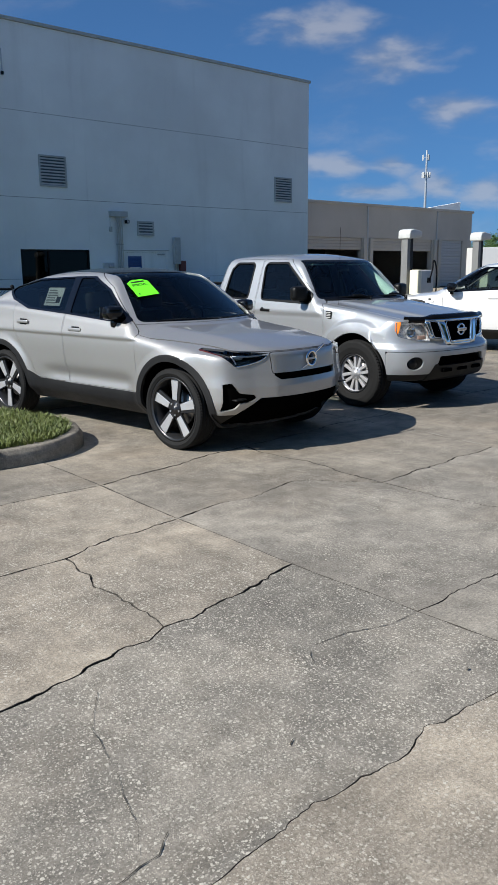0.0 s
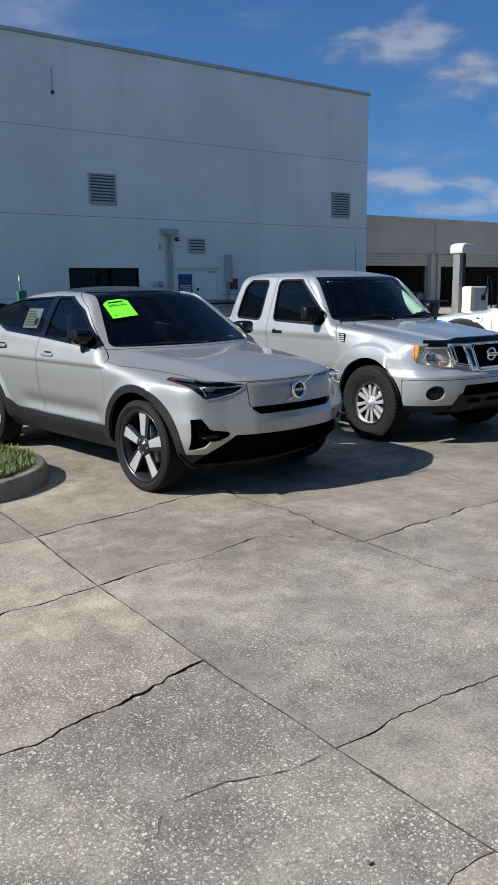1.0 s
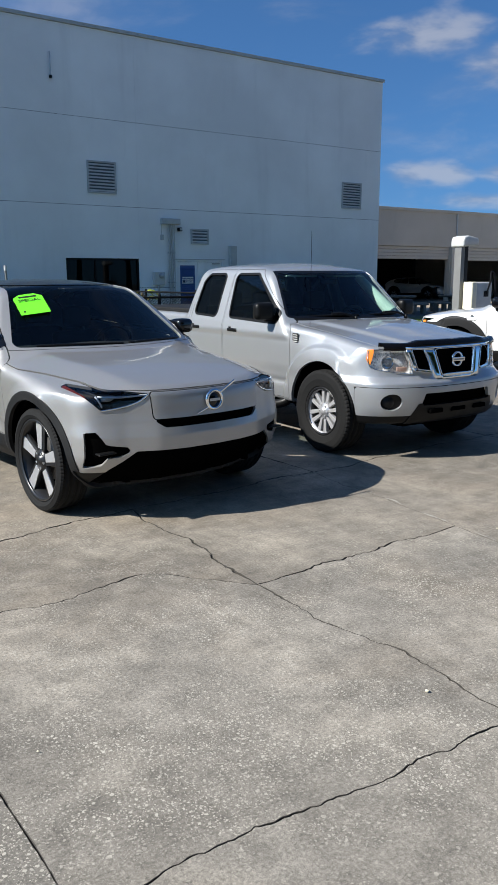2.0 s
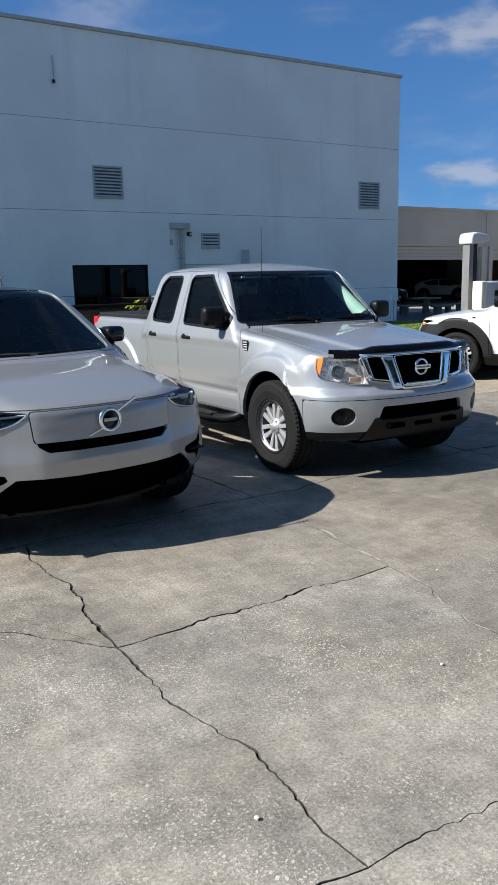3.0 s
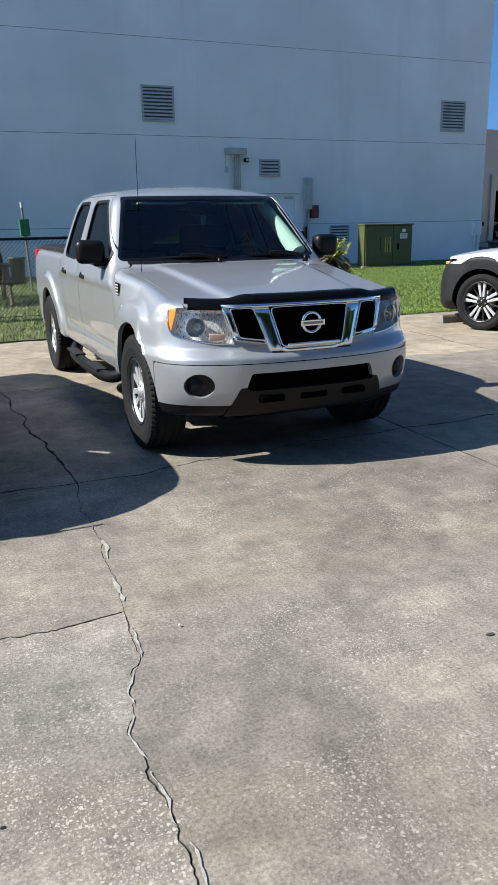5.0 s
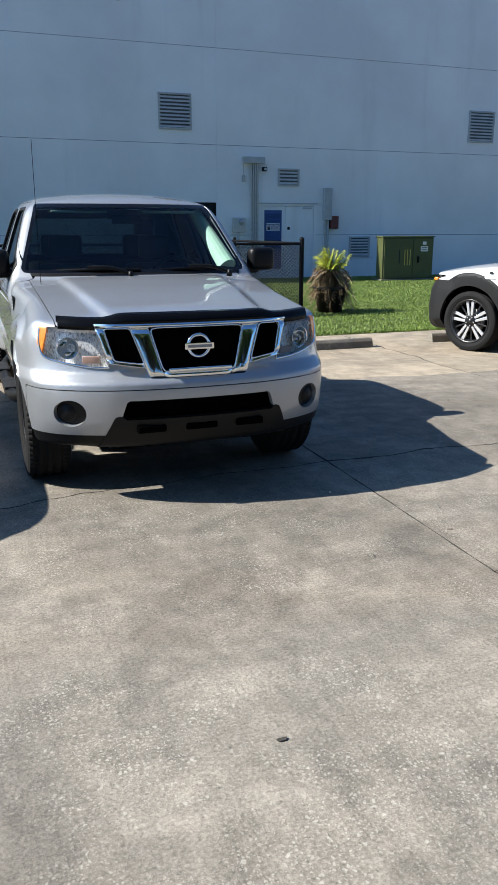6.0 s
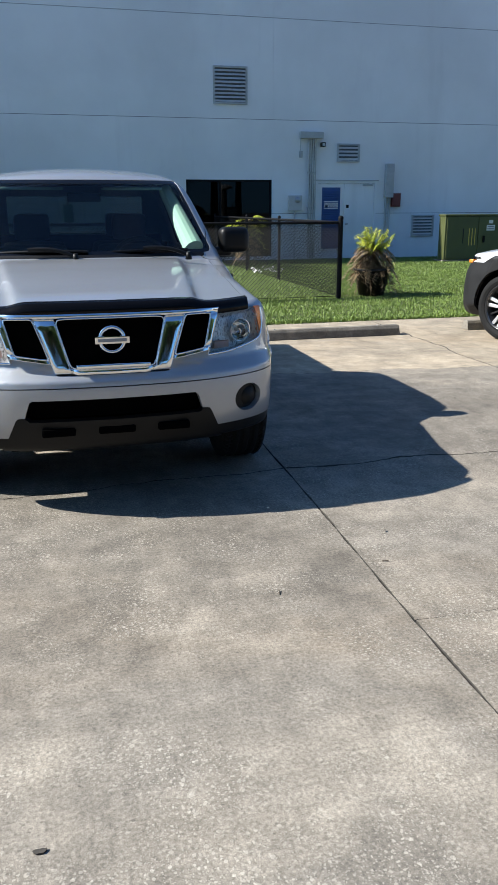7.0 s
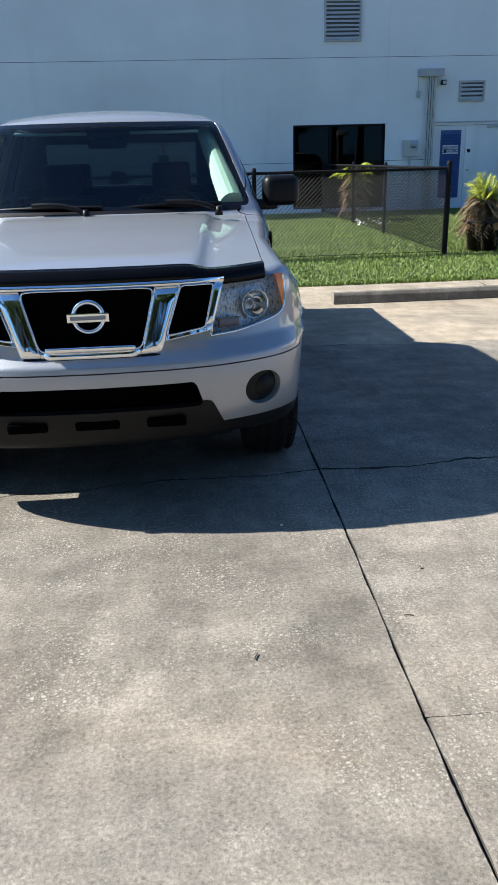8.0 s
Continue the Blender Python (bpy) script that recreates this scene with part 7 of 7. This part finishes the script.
parapet = tagged(part("parapet", extruded([(53.0, 5.75), (57.1, 5.75), (57.1, 6.75), (53.0, 6.15)], FAR_Y + 1, FAR_Y + 1.3, axis="y"), WALL), "pale raised parapet on the workshop roof", "parapet", kind="structure")
tagged(part("roof_bays", boxed(18, 57.2, FAR_Y + 0.45, FAR_Y + 16, 5.5, 5.75), TRIM), "flat workshop roof", "roof", kind="structure")
# near-black wall: the shade inside the bays is in its colour
tagged(part("wall_bays_back", boxed(18, 57.2, FAR_Y + 16, FAR_Y + 16.3, 0, 5.8), ROOM_SHADE), "back wall of the workshop, shade painted in near-black", "wall", kind="structure")
tagged(part("wall_bays_end", boxed(56.9, 57.3, FAR_Y + 0.42, FAR_Y + 15.9, 0, 5.78), WALL_TAN), "beige end wall of the workshop", "wall", kind="structure")
tagged(part("wall_bays_end", boxed(18, 18.3, FAR_Y + 0.42, FAR_Y + 15.9, 0, 5.78), WALL_TAN), "beige end wall of the workshop", "wall", kind="structure")
for (a, b), low in zip(bays, (2.80, 2.75, 0.05)):
    d = thing("roller_door", pose((a + b) / 2, FAR_Y + 0.15, 0), "beige ribbed roller door, partly raised" if low > 1 else "closed grey ribbed roller door", "roller door", group="roller doors")
    n = max(4, int((3.62 - low) / 0.2))
    h = (3.62 - low) / n
    first = None
    for i in range(n):
        if first is None:
            first = part("slat", extruded([(0.0, 0.0), (-0.03, 0.02), (-0.03, h - 0.03), (0.0, h - 0.005), (0.02, h - 0.005), (0.02, 0.0)], -(b - a) / 2, (b - a) / 2, axis="x"), WALL_TAN if low > 1 else TRIM, d)
            first.location.z = low
        else:
            s = new("slat", first.data)
            s.parent, s.location = d, (0, 0, low + h * i)
inside = copy_thing(white, pose(40.4, 42.2, 0.0, 0, 0, 65))
tagged(inside, "pale car standing in the dark workshop bay", "car")
inside = copy_thing(white, pose(48.6, 43.5, 0.0, 0, 0, 20))
tagged(inside, "pale car on the workshop floor", "car")
tagged(part("floor_bays", boxed(18.3, 56.9, FAR_Y - 0.05, FAR_Y + 15.9, -0.02, 0.0), KERB), "grey concrete workshop floor", "floor", kind="structure")


def stone_table(m):
    t = thing("stone_table", m, "pale concrete picnic table before the workshop", "picnic table", group="stone tables")
    v, f = lathe([(0.0, 0.70), (0.62, 0.70), (0.65, 0.73), (0.65, 0.77), (0.62, 0.79), (0.0, 0.79)], 8, "z")
    part("top", raw("top", v, f, smooth=False), KERB, t)
    v, f = lathe([(0.24, 0.0), (0.18, 0.1), (0.12, 0.4), (0.2, 0.7), (0.0, 0.7)], 16, "z")
    part("pedestal", raw("pedestal", v, f), KERB, t)
    for i in range(3):
        q = radians(30 + 120 * i)
        bx = part("bench", boxed(-0.55, 0.55, -0.17, 0.17, 0.38, 0.46, 0.02), KERB, t)
        bx.matrix_local = pose(1.0 * math.cos(q), 1.0 * math.sin(q), 0, 0, 0, 120 + 120 * i)
        for s in (-0.35, 0.35):
            part("support", boxed(s - 0.08, s + 0.08, -0.12, 0.12, 0, 0.38, 0.02), KERB, bx)
    return t


tab = stone_table(pose(28.3, 26.6, 0.0))
copy_thing(tab, pose(31.2, 26.2, 0.0, 0, 0, 50))

# cell mast, far away
mast = thing("cell_mast", pose(146, 107, 0), "slim grey mobile phone mast with antenna arrays", "mast")
part("pole", rod(bmesh.new(), (0, 0, 0), (0, 0, 25.2), 0.42, 14, 0.2), GALV, mast)
for z, n in ((21.0, 6), (24.6, 3)):
    for i in range(n):
        q = 2 * math.pi * i / n
        part("antenna", boxed(-0.14, 0.14, -0.08, 0.08, -0.6, 0.6, 0.03), PALE, mast).matrix_local = pose(0.8 * math.cos(q), 0.8 * math.sin(q), z, 0, 0, math.degrees(q))
        part("arm", rod(bmesh.new(), (0, 0, z), (0.8 * math.cos(q), 0.8 * math.sin(q), z), 0.05, 6), GALV, mast)
part("spire", rod(bmesh.new(), (0, 0, 25.2), (0, 0, 26.1), 0.16, 8, 0.12), PALE, mast)

shed = thing("white_trailer", pose(52.5, 31.5, 0.0, 0, 0, -35), "plain white box trailer parked by the workshop", "trailer")
part("box", boxed(-2.4, 2.4, -1.1, 1.1, 0.9, 2.9, 0.04), WHITE_PAINT, shed)
part("chassis", boxed(-2.3, 2.3, -0.5, 0.5, 0.6, 0.9, 0.02), BLACK_METAL, shed)
for x in (-0.6, 0.6):
    for y in (-0.95, 0.95):
        part("wheel", rod(bmesh.new(), (x, y - 0.12, 0.36), (x, y + 0.12, 0.36), 0.36, 20), RUBBER, shed)


def tree(m, tall, spread, seed, label):
    """A broad-leaved tree: tapered trunk, forking limbs, and clumps of single leaves with gaps."""
    g = random.Random(seed)
    t = thing("tree", m, label, "tree", group="trees round the car park")
    bm = bmesh.new()
    rod(bm, (0, 0, 0), (0.1, 0.05, tall * 0.42), 0.03 * tall, 10, 0.017 * tall)
    tips = []
    for i in range(9):
        az, up = g.uniform(0, 6.28), g.uniform(0.25, 0.95)
        a = Vector((0.05, 0.03, tall * g.uniform(0.28, 0.42)))
        b = a + Vector((math.cos(az) * spread * g.uniform(0.35, 0.75), math.sin(az) * spread * g.uniform(0.35, 0.75), tall * 0.45 * up))
        rod(bm, a, b, 0.011 * tall, 7, 0.004 * tall)
        tips.append(b)
        for j in range(3):
            az2 = az + g.uniform(-1.1, 1.1)
            c = b + Vector((math.cos(az2) * spread * 0.35, math.sin(az2) * spread * 0.35, tall * g.uniform(-0.05, 0.18)))
            rod(bm, b, c, 0.004 * tall, 5, 0.002 * tall)
            tips.append(c)
    part("trunk", bm, BARK, t)
    r = np.random.default_rng(seed)
    c = np.array([tuple(p) for p in tips])
    n = 11000
    pick = r.integers(0, len(c), n)
    p = c[pick] + r.normal(0, 1, (n, 3)) * np.array([0.13, 0.13, 0.085]) * spread
    u = r.normal(0, 1, (n, 3))
    u /= np.linalg.norm(u, axis=1, keepdims=True)
    w = np.cross(u, r.normal(0, 1, (n, 3)))
    w /= np.linalg.norm(w, axis=1, keepdims=True)
    s = (0.016 * tall * r.uniform(0.6, 1.3, n))[:, None]
    v = np.stack([p - u * s, p + w * s * 0.5, p + u * s, p - w * s * 0.5], 1).reshape(-1, 3)
    part("crown", raw("crown", v, np.arange(4 * n).reshape(-1, 4), smooth=False), LEAVES, t)
    return t


oak = tree(pose(-9, -20, 0), 8.5, 5.0, 3, "broad green tree at the edge of the car park")
for x, y, s in ((-2, -19, 1.4), (1.5, -18, 1.35), (5, -20, 1.5), (8.5, -19, 1.5), (11, -21, 1.4), (17, -19, 1.4), (21, -20, 1.5), (-3, -25, 1.5), (18, -21, 1.5), (30, -22, 1.2), (13.5, -18, 1.3), (24, -24, 1.4), (-20, -22, 1.2), (36, -24, 1.2), (-6, -24, 0.75), (3.5, -25, 0.7), (10, -25, 0.75), (16, -25, 0.7), (92, 60, 0.62), (99, 57, 0.72), (106, 62, 0.72), (112, 55, 0.8), (88, 47, 0.48), (120, 50, 0.8), (104, 42, 0.62)):
    o = copy_thing(oak, pose(x, y, 0, 0, 0, 47 * x))
    o.scale = (s, s, s)

# ---- small things on the cars and the ground ----


def on_suv(m):
    return suv.matrix_world @ m


tag = thing("price_tag", on_suv(pose(-0.47, 0.862, 1.40, 33, 0, -21) @ pose(0, 0, 0, 0, 0, 12)), "bright green hang-tag card behind the windscreen", "tag")
card = extruded([(-0.115, -0.14), (0.115, -0.14), (0.115, 0.085), (0.06, 0.125), (-0.06, 0.125), (-0.115, 0.085)], 0.0, 0.003, axis="z")
part("card", card, LIME, tag)
lettering("SPECIAL", 0.048, pose(0, 0.04, 0.005), INK, tag)
part("print_bar", boxed(-0.07, 0.07, 0.078, 0.098, 0.003, 0.0045), INK, tag)
part("print_bar", boxed(-0.085, -0.07, -0.11, -0.09, 0.003, 0.0045), INK, tag)
sheet = thing("window_sticker", on_suv(pose(-0.722, 1.95, 1.30, 64, 0, -90)), "white printed price sheet inside the rear window", "paper")
part("paper", boxed(-0.14, 0.14, -0.10, 0.10, 0, 0.002), PAPER, sheet)
for i in range(6):
    part("print_bar", boxed(-0.12, 0.02 + 0.02 * (i % 3), 0.06 - i * 0.027, 0.075 - i * 0.027, 0.002, 0.003), GREY_INK, sheet)
part("print_bar", boxed(0.05, 0.12, -0.07, 0.0, 0.002, 0.003), INK, sheet)


def ribbon(name, points, half, seed, parent):
    """A hairline crack filled with dirt, uneven in width."""
    g = random.Random(seed)
    line = []
    for (ax, ay), (bx, by) in zip(points, points[1:]):
        n = max(2, int(math.hypot(bx - ax, by - ay) / 0.03))
        for i in range(n):
            q = Vector((ax + (bx - ax) * i / n, ay + (by - ay) * i / n, seed))
            line.append((q.x + 0.03 * noise.noise(q * 3) + 0.012 * noise.noise(q * 13), q.y + 0.03 * noise.noise(q * 3 + Vector((7, 7, 0))) + 0.012 * noise.noise(q * 13 + Vector((7, 7, 0)))))
    verts, faces = [], []
    for i, (x, y) in enumerate(line):
        x2, y2 = line[min(i + 1, len(line) - 1)]
        x1, y1 = line[max(i - 1, 0)]
        d = math.hypot(x2 - x1, y2 - y1) or 1
        w = half * g.uniform(0.25, 1.4) * min(1, 6 * (i + 0.3) / len(line), 6 * (len(line) - i) / len(line))
        nx, ny = -(y2 - y1) / d * w, (x2 - x1) / d * w
        verts += [(x - nx, y - ny, 0.0036), (x + nx, y + ny, 0.0036)]
        if i:
            faces.append((2 * i - 2, 2 * i, 2 * i + 1, 2 * i - 1))
    return part(name, raw(name, verts, faces, smooth=False), DIRT, parent)


HAIR = [
    [(1.07, 2.59), (0.90, 2.27), (0.83, 2.04), (0.75, 1.79), (0.64, 1.6)],
    [(2.49, 2.09), (2.31, 2.1), (2.09, 2.17), (1.88, 2.17)],
    [(1.88, 2.17), (1.80, 2.08), (1.72, 2.10)],
    [(3.7, 4.74), (3.89, 4.1), (4.14, 3.62)],
    [(2.72, 4.35), (3.25, 4.24), (3.70, 4.10)],
    [(5.18, 5.27), (5.6, 5.32), (5.96, 5.3)],
    [(10.41, 7.94), (10.98, 7.97), (11.55, 8.05)],
    [(0.55, 1.62), (0.72, 1.62), (0.84, 1.70)],
]
for i, line in enumerate(HAIR):
    ribbon("crack", line, 0.0010 if i in (0, 3, 4) else 0.0022, i + 2, bed)

for i, line in enumerate(([(5.79, 3.78), (5.81, 3.92), (5.80, 4.05)], [(5.83, 4.22), (5.86, 4.36), (5.85, 4.46)], [(2.47, 3.98), (2.44, 4.04), (2.46, 4.1)])):
    fill = ribbon("mortar_fill", line, 0.009, 40 + i, bed)
    fill.data.materials.clear()
    fill.data.materials.append(MORTAR)

# the crack that runs past the pickup has pale broken rims
rim_line = [(v.x + 0.007, v.y) for v in wander("d4", "b4")]
for i in range(0, len(rim_line) - 14, 17):
    fill = ribbon("mortar_fill", rim_line[i : i + 16 : 2], 0.0042, 60 + i, bed)
    fill.data.materials.clear()
    fill.data.materials.append(MORTAR)

# flat dark disc in place of a small pit, its shade in the colour
spot = part("oil_spot", extruded([(0.016 * math.cos(k) * (1 + 0.25 * math.sin(3 * k)), 0.010 * math.sin(k) * (1 + 0.3 * math.cos(2 * k))) for k in np.linspace(0, 5.9, 12)], 0.0, 0.004, axis="z"), DIRT)
spot.location = (6.95, 2.95, 0.001)
tagged(spot, "small flat dark disc standing for a pit in the concrete", "stain")
# loose bits: pebbles, twigs and leaf litter
g = random.Random(21)
for i in range(16):
    x, y = g.uniform(0.3, 10.5), g.uniform(1.4, 7.5)
    r = g.uniform(0.004, 0.009)
    bm = bmesh.new()
    bmesh.ops.create_icosphere(bm, subdivisions=1, radius=r)
    for v in bm.verts:
        v.co *= 1 + 0.35 * noise.noise(v.co * 60 + Vector((i, 0, 0)))
        v.co.z *= 0.6
    peb = part("pebble", bm, CREAM if i % 2 else KERB)
    peb.location = (x, y, 0.006 + r * 0.4)
    tagged(peb, "small pale pebble lying on the concrete", "pebble", group="pebbles on the concrete")
for i, (x, y) in enumerate(((7.88, 4.06), (1.35, 1.75), (8.41, 4.22))):
    tw = part("twig", tube([(-0.016, 0, 0.0), (0, 0.004, 0.001), (0.016, 0, 0.0)], 0.002, 6), BARK)
    tw.matrix_world = pose(x, y, 0.004, 0, 0, 70 - 40 * i)
    tagged(tw, "short dark twig lying on the concrete", "twig", group="twigs on the concrete")
